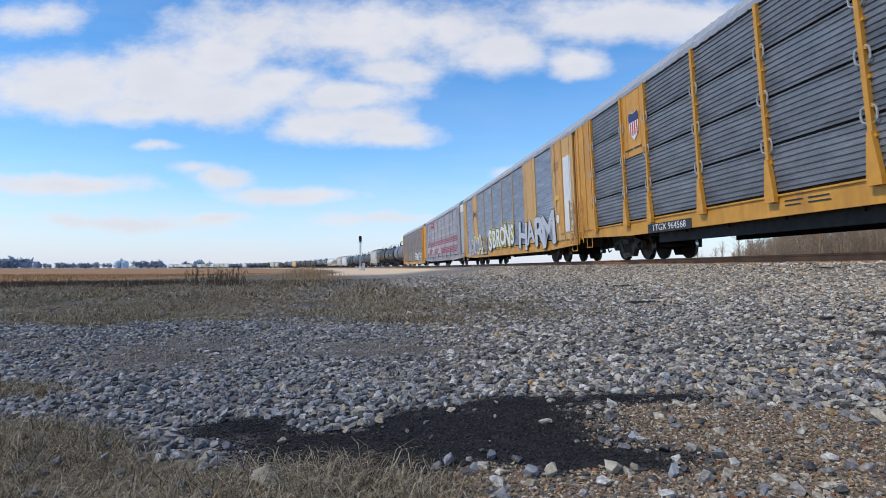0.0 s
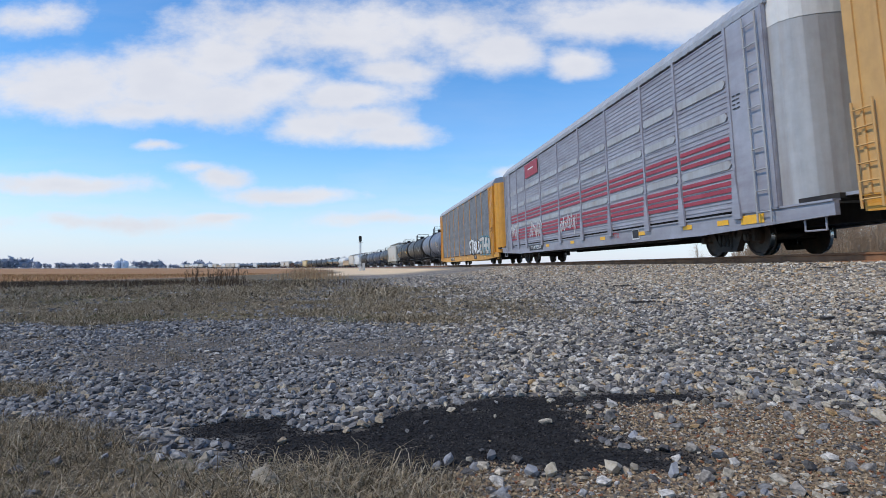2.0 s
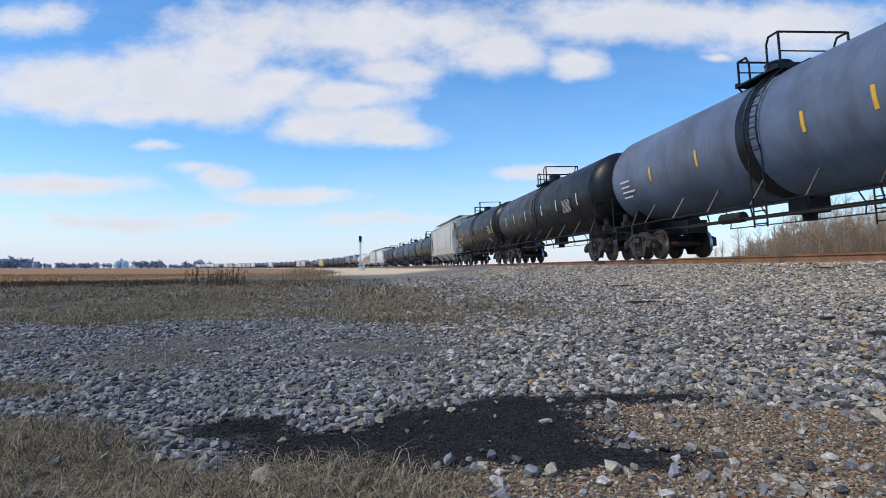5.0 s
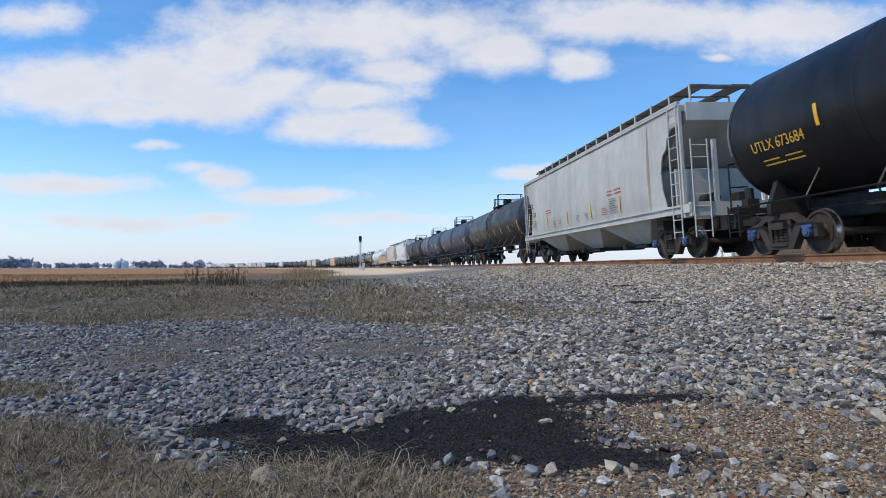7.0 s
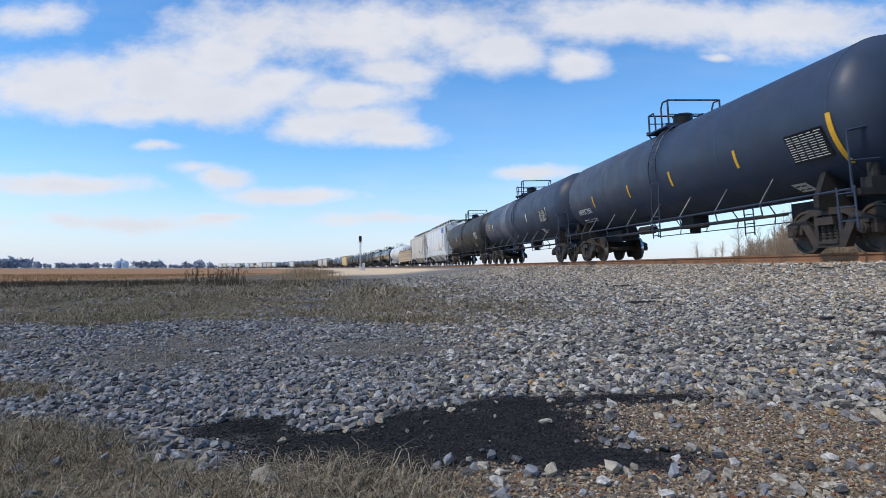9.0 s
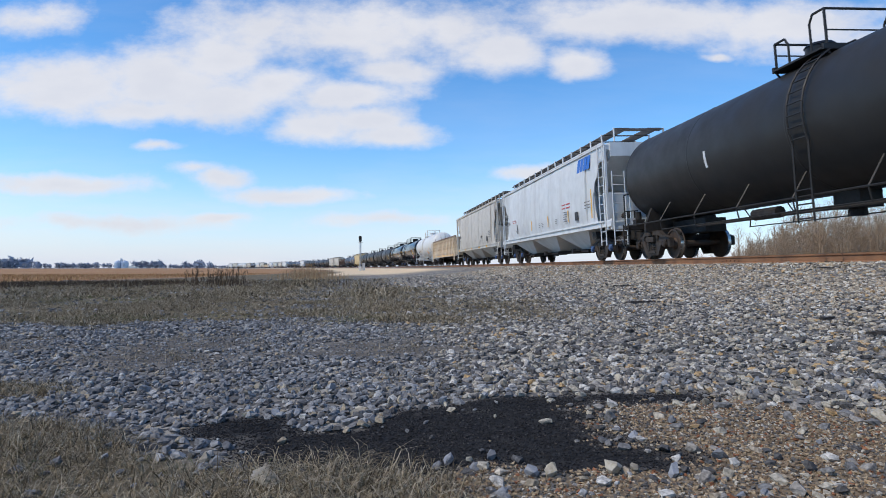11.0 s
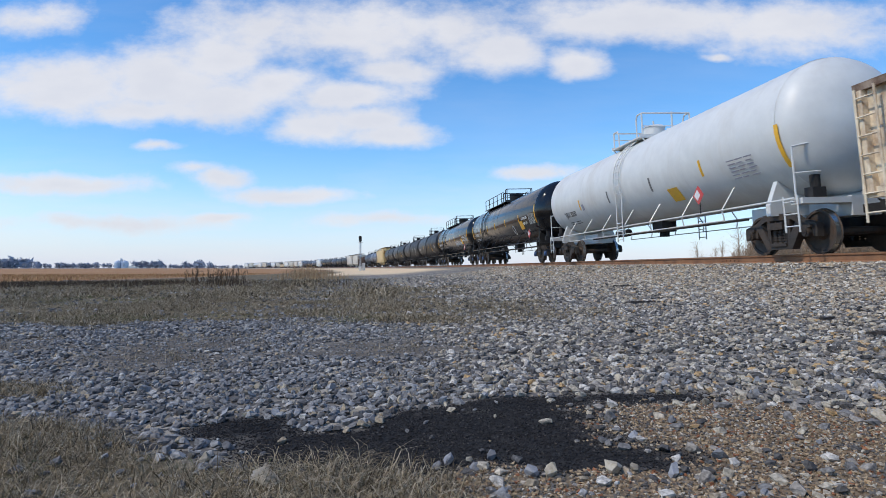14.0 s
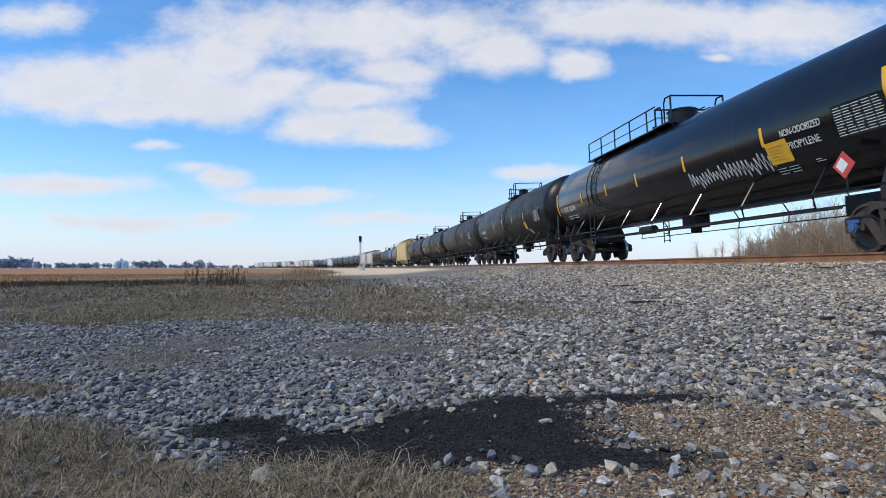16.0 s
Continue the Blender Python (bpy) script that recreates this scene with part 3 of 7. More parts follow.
def ground_material():
    m = bpy.data.materials.new("trackside_ground")
    m.use_nodes = True
    n, l = nodes_of(m.node_tree)
    out, b = n.new("ShaderNodeOutputMaterial"), n.new("ShaderNodeBsdfPrincipled")
    l.new(b.outputs[0], out.inputs[0])
    tc = n.new("ShaderNodeTexCoord")

    def noise_tex(scale, detail=6, stretch=(1, 1, 1)):
        mp = n.new("ShaderNodeMapping")
        mp.inputs["Scale"].default_value = tuple(scale * k for k in stretch)
        l.new(tc.outputs["Object"], mp.inputs[0])
        t = n.new("ShaderNodeTexNoise")
        t.inputs["Scale"].default_value, t.inputs["Detail"].default_value, t.inputs["Roughness"].default_value = 1, detail, 0.65
        l.new(mp.outputs[0], t.inputs["Vector"])
        return t.outputs[0]

    def ramp(x, *stops):
        r = n.new("ShaderNodeValToRGB")
        els = r.color_ramp.elements
        for i, (p, c) in enumerate(stops):
            e = els[i] if i < 2 else els.new(p)
            e.position, e.color = p, (*c, 1)
        l.new(x, r.inputs[0])
        return r.outputs[0]

    def mix(f, a, c):
        mx = n.new("ShaderNodeMix")
        mx.data_type = "RGBA"
        l.new(f, mx.inputs[0])
        l.new(a, mx.inputs[6])
        l.new(c, mx.inputs[7])
        return mx.outputs[2]

    vor = n.new("ShaderNodeTexVoronoi")
    vor.inputs["Scale"].default_value = 19
    l.new(tc.outputs["Object"], vor.inputs["Vector"])
    cell = n.new("ShaderNodeSeparateColor")
    l.new(vor.outputs["Color"], cell.inputs[0])
    # ground beneath the laid stones, coloured darker to paint shade into their gaps
    stones = ramp(cell.outputs[0], (0.0, (0.09, 0.085, 0.08)), (0.4, (0.17, 0.155, 0.14)), (0.75, (0.26, 0.235, 0.20)), (1.0, (0.40, 0.36, 0.30)))
    soil = ramp(noise_tex(7, 9), (0.3, (0.07, 0.06, 0.05)), (0.7, (0.20, 0.17, 0.135)))
    grass = ramp(noise_tex(2.2, 9), (0.3, (0.06, 0.047, 0.027)), (0.5, (0.14, 0.11, 0.065)), (0.68, (0.25, 0.20, 0.125)))
    field = ramp(noise_tex(0.25, 8, (0.15, 1, 1)), (0.32, (0.24, 0.115, 0.05)), (0.5, (0.36, 0.19, 0.085)), (0.7, (0.46, 0.28, 0.14)))
    black = ramp(noise_tex(30, 8), (0.3, (0.010, 0.010, 0.011)), (0.7, (0.035, 0.032, 0.03)))
    chips = ramp(noise_tex(60, 8), (0.3, (0.12, 0.085, 0.055)), (0.7, (0.34, 0.25, 0.15)))
    # tan road gravel, its colour raised to paint in sunlight
    sunlit_sand = ramp(noise_tex(0.6, 9), (0.3, (0.66, 0.48, 0.29)), (0.7, (0.82, 0.64, 0.42)))
    a1, a2 = n.new("ShaderNodeAttribute"), n.new("ShaderNodeAttribute")
    a1.attribute_name, a2.attribute_name = "cover", "cover_b"
    s1, s2 = n.new("ShaderNodeSeparateXYZ"), n.new("ShaderNodeSeparateXYZ")
    l.new(a1.outputs["Vector"], s1.inputs[0])
    l.new(a2.outputs["Vector"], s2.inputs[0])
    col = mix(s2.outputs[1], stones, soil)
    col = mix(s2.outputs[0], col, chips)
    col = mix(s1.outputs[0], col, grass)
    col = mix(s2.outputs[2], col, sunlit_sand)
    col = mix(s1.outputs[1], col, field)
    col = mix(s1.outputs[2], col, black)
    l.new(col, b.inputs["Base Color"])
    b.inputs["Roughness"].default_value = 0.9
    b.inputs["Specular IOR Level"].default_value = 0.2
    bp = n.new("ShaderNodeBump")
    bp.inputs["Strength"].default_value, bp.inputs["Distance"].default_value = 0.7, 0.03
    l.new(noise_tex(25, 8), bp.inputs["Height"])
    l.new(bp.outputs[0], b.inputs["Normal"])
    return m


make_ground()


# ---- track ----
def make_track():
    lo, hi = -60.0, 900.0
    root = tagged(new("railway_track"), "rusty steel rails on weathered ties in crushed-stone ballast", "railway track", kind="structure")
    prof = [(-0.075, 0), (0.075, 0), (0.075, 0.012), (0.012, 0.04), (0.012, 0.135), (0.036, 0.15), (0.036, 0.186), (-0.036, 0.186), (-0.036, 0.15),
            (-0.012, 0.135), (-0.012, 0.04), (-0.075, 0.012)]
    for c in (-0.7545, 0.7545):
        bm = bmesh.new()
        rows = []
        s = lo
        while s <= hi:
            m = on_track(s)
            rows.append([bm.verts.new(m @ Vector((c + a, 0, RAIL_Z - 0.186 + h))) for a, h in prof])
            s += 3.0 if s < 150 else 10.0
        for a, b in zip(rows, rows[1:]):
            for i in range(len(prof)):
                j = (i + 1) % len(prof)
                bm.faces.new((a[i], a[j], b[j], b[i])).material_index = 1 if i == 6 else 0
        part("rail", bm, [M["rail"], M["railhead"]], root, "rust-brown steel rail with a bright head")
    tie = finish(box(bmesh.new(), -1.3, 1.3, -0.115, 0.115, -0.18, 0), "tie", M["tie"])
    plate = bmesh.new()
    for c in (-0.7545, 0.7545):
        box(plate, c - 0.17, c + 0.17, -0.09, 0.09, 0, 0.018)
        for k in (-1, 1):
            rod(plate, (c + k * 0.1, 0.05, 0.018), (c + k * 0.1, 0.05, 0.045), 0.014)
    plate = finish(plate, "tie_plate", M["rail"])
    k = 0
    for s in np.arange(-6, 120, 0.5):
        m = on_track(s, 0.0, RAIL_Z - 0.204) @ pose(0, 0, 0, 0, 0, random.uniform(-1.2, 1.2))
        t = put("tie", tie, root, m)
        if s < 45:
            put("tie_plate", plate, t)
    bm = bmesh.new()
    for c, x in ((-0.7545, -1), (-0.7545, 1)):
        m = on_track(14.3)
        pts = []
        box(bm, c + x * 0.016 - 0.012, c + x * 0.016 + 0.012, -0.5, 0.5, 0.03, 0.15)
        for i in range(6):
            y = -0.42 + i * 0.168
            rod(bm, (c + x * 0.02, y, 0.09), (c + x * 0.06, y, 0.09), 0.016)
    part("joint_bar", bm, M["rail"], root, "bolted rusty joint bar", m=on_track(14.3, 0, RAIL_Z - 0.186))


make_track()

# ---- railcar parts ----
# a car's own space: origin on the rail tops at mid length, +y away from the camera's end, the near side at -x
WHEEL_R = 0.457
SHARED = {}
WHEELSETS = []


def shared(key, build, material, smooth=None):
    if key not in SHARED:
        SHARED[key] = finish(build(), key, material, smooth)
    return SHARED[key]


def build_wheelset():
    bm = bmesh.new()
    rod(bm, (-1.02, 0, 0), (1.02, 0, 0), 0.085, 10)
    for k in (-1, 1):
        n = 28
        prof = [(0.66, 0.10), (0.665, 0.475), (0.69, 0.485), (0.70, 0.46), (0.805, 0.45), (0.81, 0.40), (0.775, 0.38), (0.755, 0.18), (0.83, 0.15), (0.83, 0.08)]
        rings = [[bm.verts.new((k * x, math.cos(2 * math.pi * i / n) * r, math.sin(2 * math.pi * i / n) * r)) for i in range(n)] for x, r in prof]
        for q, (a, b) in enumerate(zip(rings, rings[1:])):
            for i in range(n):
                j = (i + 1) % n
                bm.faces.new((a[i], a[j], b[j], b[i])).material_index = 1 if q == 3 else 0
    return bm


def build_sideframe():
    bm = bmesh.new()
    a, b = -0.075, 0.075
    slab(bm, [(-1.12, 0.50), (-1.10, 0.64), (-0.70, 0.74), (-0.42, 0.90), (0.42, 0.90), (0.70, 0.74), (1.10, 0.64), (1.12, 0.50), (0.75, 0.60), (0.42, 0.76), (-0.42, 0.76), (-0.75, 0.60)], "x", a, b)
    slab(bm, [(-0.72, 0.62), (-0.55, 0.70), (-0.26, 0.24), (0.26, 0.24), (0.55, 0.70), (0.72, 0.62), (0.40, 0.12), (-0.40, 0.12)], "x", a - 0.01, b + 0.01)
    for k in (-1, 1):
        slab(bm, [(k * 0.26, 0.2), (k * 0.36, 0.2), (k * 0.36, 0.8), (k * 0.26, 0.8)], "x", a + 0.01, b - 0.01)
        slab(bm, [(k * 0.70, 0.40), (k * 0.78, 0.40), (k * 0.82, 0.64), (k * 0.68, 0.64)], "x", a, b)
        slab(bm, [(k * 1.02, 0.36), (k * 1.13, 0.36), (k * 1.13, 0.62), (k * 1.00, 0.62)], "x", a, b)
    box(bm, -0.12, 0.12, -0.26, 0.26, 0.19, 0.25)
    return bm


def build_springs():
    bm = bmesh.new()
    for y in (-0.16, 0.0, 0.16):
        for i in range(5):
            rod(bm, (0, y, 0.25 + i * 0.062), (0, y, 0.285 + i * 0.062), 0.075, 10)
        rod(bm, (0, y, 0.25), (0, y, 0.56), 0.05, 8)
    box(bm, -0.16, 0.1, -0.24, 0.24, 0.56, 0.72)
    return bm


def build_bolster():
    bm = bmesh.new()
    box(bm, -0.95, 0.95, -0.2, 0.2, 0.5, 0.76)
    rod(bm, (0, 0, 0.7), (0, 0, 0.86), 0.2, 14)
    for k in (-1, 1):
        box(bm, -0.72, 0.72, k * 0.42 - 0.05, k * 0.42 + 0.05, 0.36, 0.5)
        for x in (-0.75, 0.75):
            box(bm, x - 0.06, x + 0.06, k * 0.40 - 0.03, k * 0.40 + 0.04, 0.32, 0.6)
    return bm


def build_cap():
    bm = bmesh.new()
    rod(bm, (-0.07, 0, 0), (0.02, 0, 0), 0.105, 14)
    rod(bm, (-0.095, 0, 0), (-0.06, 0, 0), 0.07, 12)
    box(bm, -0.05, 0.06, -0.14, 0.14, 0.09, 0.15)
    return bm


def truck(parent, y, blue=False, rolls=True):
    root = put("truck", None, parent, pose(0, y, 0), "cast steel freight truck")
    for k in (-1, 1):
        put("sideframe", shared("sideframe", build_sideframe, M["steel"]), root, pose(k * 0.98, 0, 0))
        put("spring", shared("spring", build_springs, M["steel"]), root, pose(k * 0.98, 0, 0, 0, 0, 0 if k < 0 else 180))
        w = put("wheelset", shared("wheelset", build_wheelset, [M["wheel"], M["tread"]], 30), root, pose(0, k * 0.889, WHEEL_R))
        if rolls:
            WHEELSETS.append(w)
        put("bearing_cap", shared("bearing_cap_b" if blue else "bearing_cap", build_cap, M["cap"] if blue else M["steel"], 35), root, pose(-1.06, k * 0.889, WHEEL_R))
        put("bearing_cap", shared("bearing_cap", build_cap, M["steel"], 35), root, pose(1.06, k * 0.889, WHEEL_R, 0, 0, 180))
    put("bolster", shared("bolster", build_bolster, M["steel"]), root)
    return root


def coupler(parent, half):
    """Drawbars with knuckles and hanging air hoses at both ends."""
    def build():
        bm = bmesh.new()
        box(bm, -0.09, 0.09, 0, 0.55, 0.80, 0.97)
        box(bm, -0.17, 0.15, 0.5, 0.74, 0.76, 1.01)
        rod(bm, (-0.12, 0.66, 0.72), (-0.12, 0.66, 1.05), 0.07, 8)
        line(bm, [(-0.35, 0.05, 0.82), (-0.34, 0.3, 0.5), (-0.22, 0.5, 0.35), (-0.05, 0.66, 0.42)], 0.028)
        line(bm, [(-0.95, 0.1, 0.98), (-0.5, 0.12, 0.98), (-0.1, 0.2, 1.06)], 0.018)
        return bm
    me = shared("coupler", build, M["under"])
    for k in (-1, 1):
        put("coupler", me, parent, pose(0, k * (half - 0.02), 0, 0, 0, 0 if k > 0 else 180))


def ladder(bm, x, y0, y1, z0, z1, n, r=0.016, along="y"):
    """Rungs between two stiles in the plane of the side (along y) or of the end (along x: then x and y0,y1 change roles)."""
    def p(a, z):
        return (x, a, z) if along == "y" else (a, x, z)
    for a in (y0, y1):
        rod(bm, p(a, z0), p(a, z1), r * 1.5, 5)
    for i in range(n):
        z = z0 + (z1 - z0) * (i + 0.5) / n
        rod(bm, p(y0, z), p(y1, z), r, 5)
    return bm


def bars(parent, x, y, z, w, h, rows, material, lean=0.0, name="small_print", cols=1):
    """Print too small to read, as plain bars."""
    bm = bmesh.new()
    rnd = random.Random(int(abs(y * 97 + z * 31)))
    for i in range(rows):
        zz = h / 2 - (i + 0.5) * h / rows
        for c in range(cols):
            a = -w / 2 + c * w / cols
            b = a + (w / cols) * rnd.uniform(0.6, 0.92)
            box(bm, a, b, zz - h / rows * 0.15, zz + h / rows * 0.15, 0, 0.004)
    return part(name, bm, material, parent, m=side_pose(x, y, z, lean))


def plate_on(parent, name, x, y, z, w, h, material, lean=0.0, label="", d=0.006):
    return part(name, box(bmesh.new(), -w / 2, w / 2, -h / 2, h / 2, 0, d), material, parent, label, m=side_pose(x, y, z, lean))


def spray(parent, words, size, y, z, x, fill, edge, squeeze=1.0, halo=None, name="graffiti_letter", thick=1.0):
    """Fat outlined letters sprayed on a side, each hand-drawn: its own size, slant and height."""
    rnd = random.Random(len(words) * 13 + int(y * 10))
    step = size * 0.70 * squeeze
    for i, c in enumerate(words):
        a = y - (i - (len(words) - 1) / 2) * step
        big = size * rnd.uniform(0.9, 1.18)
        lift, tip = z + rnd.uniform(-0.06, 0.06) * size, rnd.uniform(-9, 9)
        wide = squeeze * rnd.uniform(1.0, 1.2)
        def at(d):
            return side_pose(x - d, a, lift) @ pose(0, 0, 0, 0, 0, tip)
        root = lettering(c, big, fill, parent, at(0.012 + 0.0007 * i), name, bold=0.030 * big, squeeze=wide)
        back = pose(0, 0, -0.006)
        lettering(c, big, edge, root, back, "outline", bold=(0.030 + 0.042 * thick) * big, squeeze=wide)
        if halo:
            lettering(c, big, halo, root, pose(0, 0, -0.0115), "halo", bold=(0.030 + 0.085 * thick) * big, squeeze=wide)


def scrawl_on(parent, y, z, w, h, loops, x, r=0.012):
    """Thin sprayed strokes that loop up and down along a side."""
    rnd = random.Random(int(abs(y) * 53 + loops))
    pts, a = [], y + w / 2
    for i in range(loops * 2):
        up = 1 if i % 2 else -1
        a -= w / (loops * 2) * rnd.uniform(-0.3, 2.3)
        top = z + up * h / 2 * rnd.uniform(0.2, 1.0)
        for q in (0.35, 0.75, 1.0):
            b = a + rnd.uniform(-0.05, 0.05)
            pts.append((x, b, (pts[-1][2] if pts else z) * (1 - q) + top * q))
    return part("scrawl", line(bmesh.new(), pts, r, 4), M["mark_w"], parent, "thin white sprayed scrawl")


# ---- autorack ----
def corrugated(y0, y1, z0, z1, rows, depth=0.035):
    bm = bmesh.new()
    pts = []
    h = (z1 - z0) / rows
    for i in range(rows):
        a = z0 + i * h
        pts += [(0, a), (0, a + h * 0.52), (-depth, a + h * 0.62), (-depth, a + h * 0.92)]
    pts.append((0, z1))
    va, vb = [bm.verts.new((x, y0, z)) for x, z in pts], [bm.verts.new((x, y1, z)) for x, z in pts]
    for i in range(len(pts) - 1):
        bm.faces.new((va[i], vb[i], vb[i + 1], va[i + 1]))
    # back plate gives it thickness
    b = [bm.verts.new(p) for p in ((0.03, y0, z0), (0.03, y1, z0), (0.03, y1, z1), (0.03, y0, z1))]
    bm.faces.new(b)
    bm.faces.new((va[0], vb[0], b[1], b[0]))
    bm.faces.new((va[-1], b[3], b[2], vb[-1]))
    return bm


def autorack(label, panel, frame_mat, sill_mat, door_mat, posts, solid=(), style=0, roof_hi=6.02, tiers=4, drop=0.0, truck_y=10.4):
    """posts: where the side posts stand; solid: bays (counted from the near end) closed by plain painted sheet, with the height where the sheet begins."""
    L, W = 27.3, 1.56
    half = L / 2
    root = tagged(new("autorack_car"), label, "railcar", "freight train cars")
    bm = box(bmesh.new(), -1.42, 1.42, -half, half, 1.02, 1.12)
    box(bm, -0.35, 0.35, -half + 0.3, half - 0.3, 0.62, 1.02)
    for k in (-1, 1):
        box(bm, -1.4, 1.4, k * truck_y - 0.25, k * truck_y + 0.25, 0.86, 1.02)
        box(bm, k * 1.25 - 0.05, k * 1.25 + 0.05, -7.6, 7.6, 0.50, 1.02)
    for y in np.arange(-8, 8.1, 2.0):
        box(bm, -1.35, 1.35, y - 0.05, y + 0.05, 0.72, 1.02)
    part("underframe", bm, M["under"], root)
    for k in (-1, 1):
        bm = slab(bmesh.new(), [(-half, 0.95 - drop), (-half, 1.24 - drop), (half, 1.24 - drop), (half, 0.95 - drop), (9.2, 0.80 - drop), (-9.2, 0.80 - drop)], "x", k * 1.50 - 0.05, k * 1.50 + 0.05)
        box(bm, k * 1.5 - 0.085, k * 1.5 + 0.085, -half, half, 1.21 - drop, 1.25 - drop)
        part("side_sill", bm, sill_mat, root)
    z0, z1 = 1.28 - drop, 5.36
    hgt = (z1 - z0) / tiers
    closed = dict(solid)
    for i, (a, b) in enumerate(zip(posts, posts[1:])):
        w = round(b - a - 0.10, 2)
        me = shared("side_panel_%s_%.2f_%d_%.2f" % (panel.name, w, tiers, drop), lambda: corrugated(-w / 2, w / 2, 0.03, hgt - 0.03, 8 if tiers == 4 else 34, 0.022 if tiers == 4 else 0.016), panel)
        for q in range(tiers):
            if i in closed and z0 + q * hgt > closed[i] - 0.3 - drop:
                continue
            put("side_panel", me, root, pose(-W, (a + b) / 2, z0 + q * hgt))
        if i in closed:
            zb = min([z0 + q * hgt for q in range(tiers) if z0 + q * hgt > closed[i] - 0.3 - drop])
            bm = box(bmesh.new(), -0.03, 0.03, -w / 2, w / 2, zb, z1 + 0.04)
            for e in (-0.3, 0.3):
                box(bm, -0.042, -0.03, e * w - 0.02, e * w + 0.02, zb, z1)
            part("solid_panel", bm, frame_mat, root, "plain painted sheet panel", m=pose(-W, (a + b) / 2, 0))
    part("far_side", box(bmesh.new(), W - 0.03, W + 0.03, posts[0], posts[-1], z0, z1), panel, root)
    # added near-black sheet close behind the near panels, fills their gaps
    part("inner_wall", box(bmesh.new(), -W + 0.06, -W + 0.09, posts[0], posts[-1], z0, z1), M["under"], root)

    def post():
        dp = {0: 0.09, 3: 0.028}.get(style, 0.045)
        bm = box(bmesh.new(), -dp, 0.03, -0.05, 0.05, 1.24 - drop, 5.40)
        if style in (0, 2):
            slab(bm, [(-0.05, 2.0), (0.05, 2.0), (0.15, 1.24 - drop), (0.15, 1.10 - drop), (-0.15, 1.10 - drop), (-0.15, 1.24 - drop)], "x", -0.03 - dp, -0.02)
        if style == 3:
            box(bm, -0.034, 0.0, -0.2, 0.2, 5.26, 5.38)
            slab(bm, [(-0.05, 1.6 - drop), (0.05, 1.6 - drop), (0.12, 1.26 - drop), (-0.12, 1.26 - drop)], "x", -0.034, -0.02)
        if style == 0:
            for z in np.arange(1.9, 5.2, 0.5):
                box(bm, -0.065, 0.0, -0.10, 0.10, z, z + 0.06)
        return bm
    pm = shared("post_%s_%d" % (frame_mat.name, style), post, frame_mat)
    for y in posts:
        put("side_post", pm, root, pose(-W, y, 0))
        put("side_post", pm, root, pose(W, y, 0, 0, 0, 180))
    if style == 2:
        for i, (a, b) in enumerate(zip(posts, posts[1:])):
            for z in (1.36, 1.52, 1.68, 1.84, 2.36, 2.54, 2.72):
                part("stripe", box(bmesh.new(), -0.031, -0.023, a + 0.1, b - 0.1, z, z + 0.10), M["stripe"], root, "faded red stripe", m=pose(-W, 0, 0))
            for z in (2.06, 3.2, 4.0):
                bm = slab(bmesh.new(), [(a + 0.2, z), (a + 0.1, z + 0.1), (a + 0.2, z + 0.2), (b - 0.2, z + 0.2), (b - 0.1, z + 0.1), (b - 0.2, z)], "x", -0.036, -0.01)
                part("reinforcing_strip", bm, M["grey_door"], root, m=pose(-W, 0, 0))
    # end bays with sheet doors; the newer cars have bowed doors set in from the platform's end
    bowed = style in (2, 3)
    side_end = half - {2: 1.40, 3: 0.95}.get(style, 0.0)
    bow = 0.9 if bowed else 0.16
    rung_y = side_end - (0.40 if bowed else 0.28)
    for k in (-1, 1):
        inner = posts[-1] if k > 0 else posts[0]
        if abs(inner) > side_end - 0.1:
            inner = k * (side_end - 0.1)
        ya, yb = sorted((k * side_end, inner))
        for x in (-W, W):
            bm = box(bmesh.new(), x - 0.03, x + 0.03, ya, yb, 1.24 - drop, 5.42)
            b = part("end_bay", bm, frame_mat, root)
            for q in (0.03, 0.97) if bowed else (0.15, 0.5, 0.85):
                e = ya + (yb - ya) * q
                part("stiffener", box(bmesh.new(), x - 0.06, x + 0.06, e - 0.03, e + 0.03, 1.25 - drop, 5.4), frame_mat, b)
        bm = bmesh.new()
        top = bmesh.new()
        facets = 14 if bowed else 8
        for i in range(facets):
            a0, a1 = math.pi * i / facets, math.pi * (i + 1) / facets
            p0 = (-1.50 * math.cos(a0), side_end + bow * abs(math.sin(a0)) ** 0.8)
            p1 = (-1.50 * math.cos(a1), side_end + bow * abs(math.sin(a1)) ** 0.8)
            q0, q1 = (p0[0] * 1.004, p0[1] + 0.008), (p1[0] * 1.004, p1[1] + 0.008)
            slab(top, [(q0[0], k * q0[1]), (q1[0], k * q1[1]), (q1[0], k * (q1[1] - 0.05)), (q0[0], k * (q0[1] - 0.05))], "z", 4.85, 5.49)
            slab(bm, [(p0[0], k * p0[1]), (p1[0], k * p1[1]), (p1[0], k * (p1[1] - 0.06)), (p0[0], k * (p0[1] - 0.06))], "z", 1.22 - drop, 5.5)
        bmesh.ops.remove_doubles(bm, verts=bm.verts[:], dist=0.0005)
        door = part("end_door", bm, door_mat, root, smooth=50)
        if style == 2:
            bmesh.ops.remove_doubles(top, verts=top.verts[:], dist=0.0005)
            part("door_band", top, M["white"], door, "white-painted top band of the end door", smooth=50)
        for z in () if bowed else (1.5, 2.6, 3.7, 4.8):
            part("door_rib", box(bmesh.new(), -1.2, 1.2, *sorted((k * half, k * (half + 0.2))), z, z + 0.08), door_mat, door)
        bm = bmesh.new()
        ladder(bm, -W - 0.10, k * rung_y - 0.22, k * rung_y + 0.22, 0.95 - drop if bowed else 0.75, 5.3 if bowed else 2.6, 10 if bowed else 6)
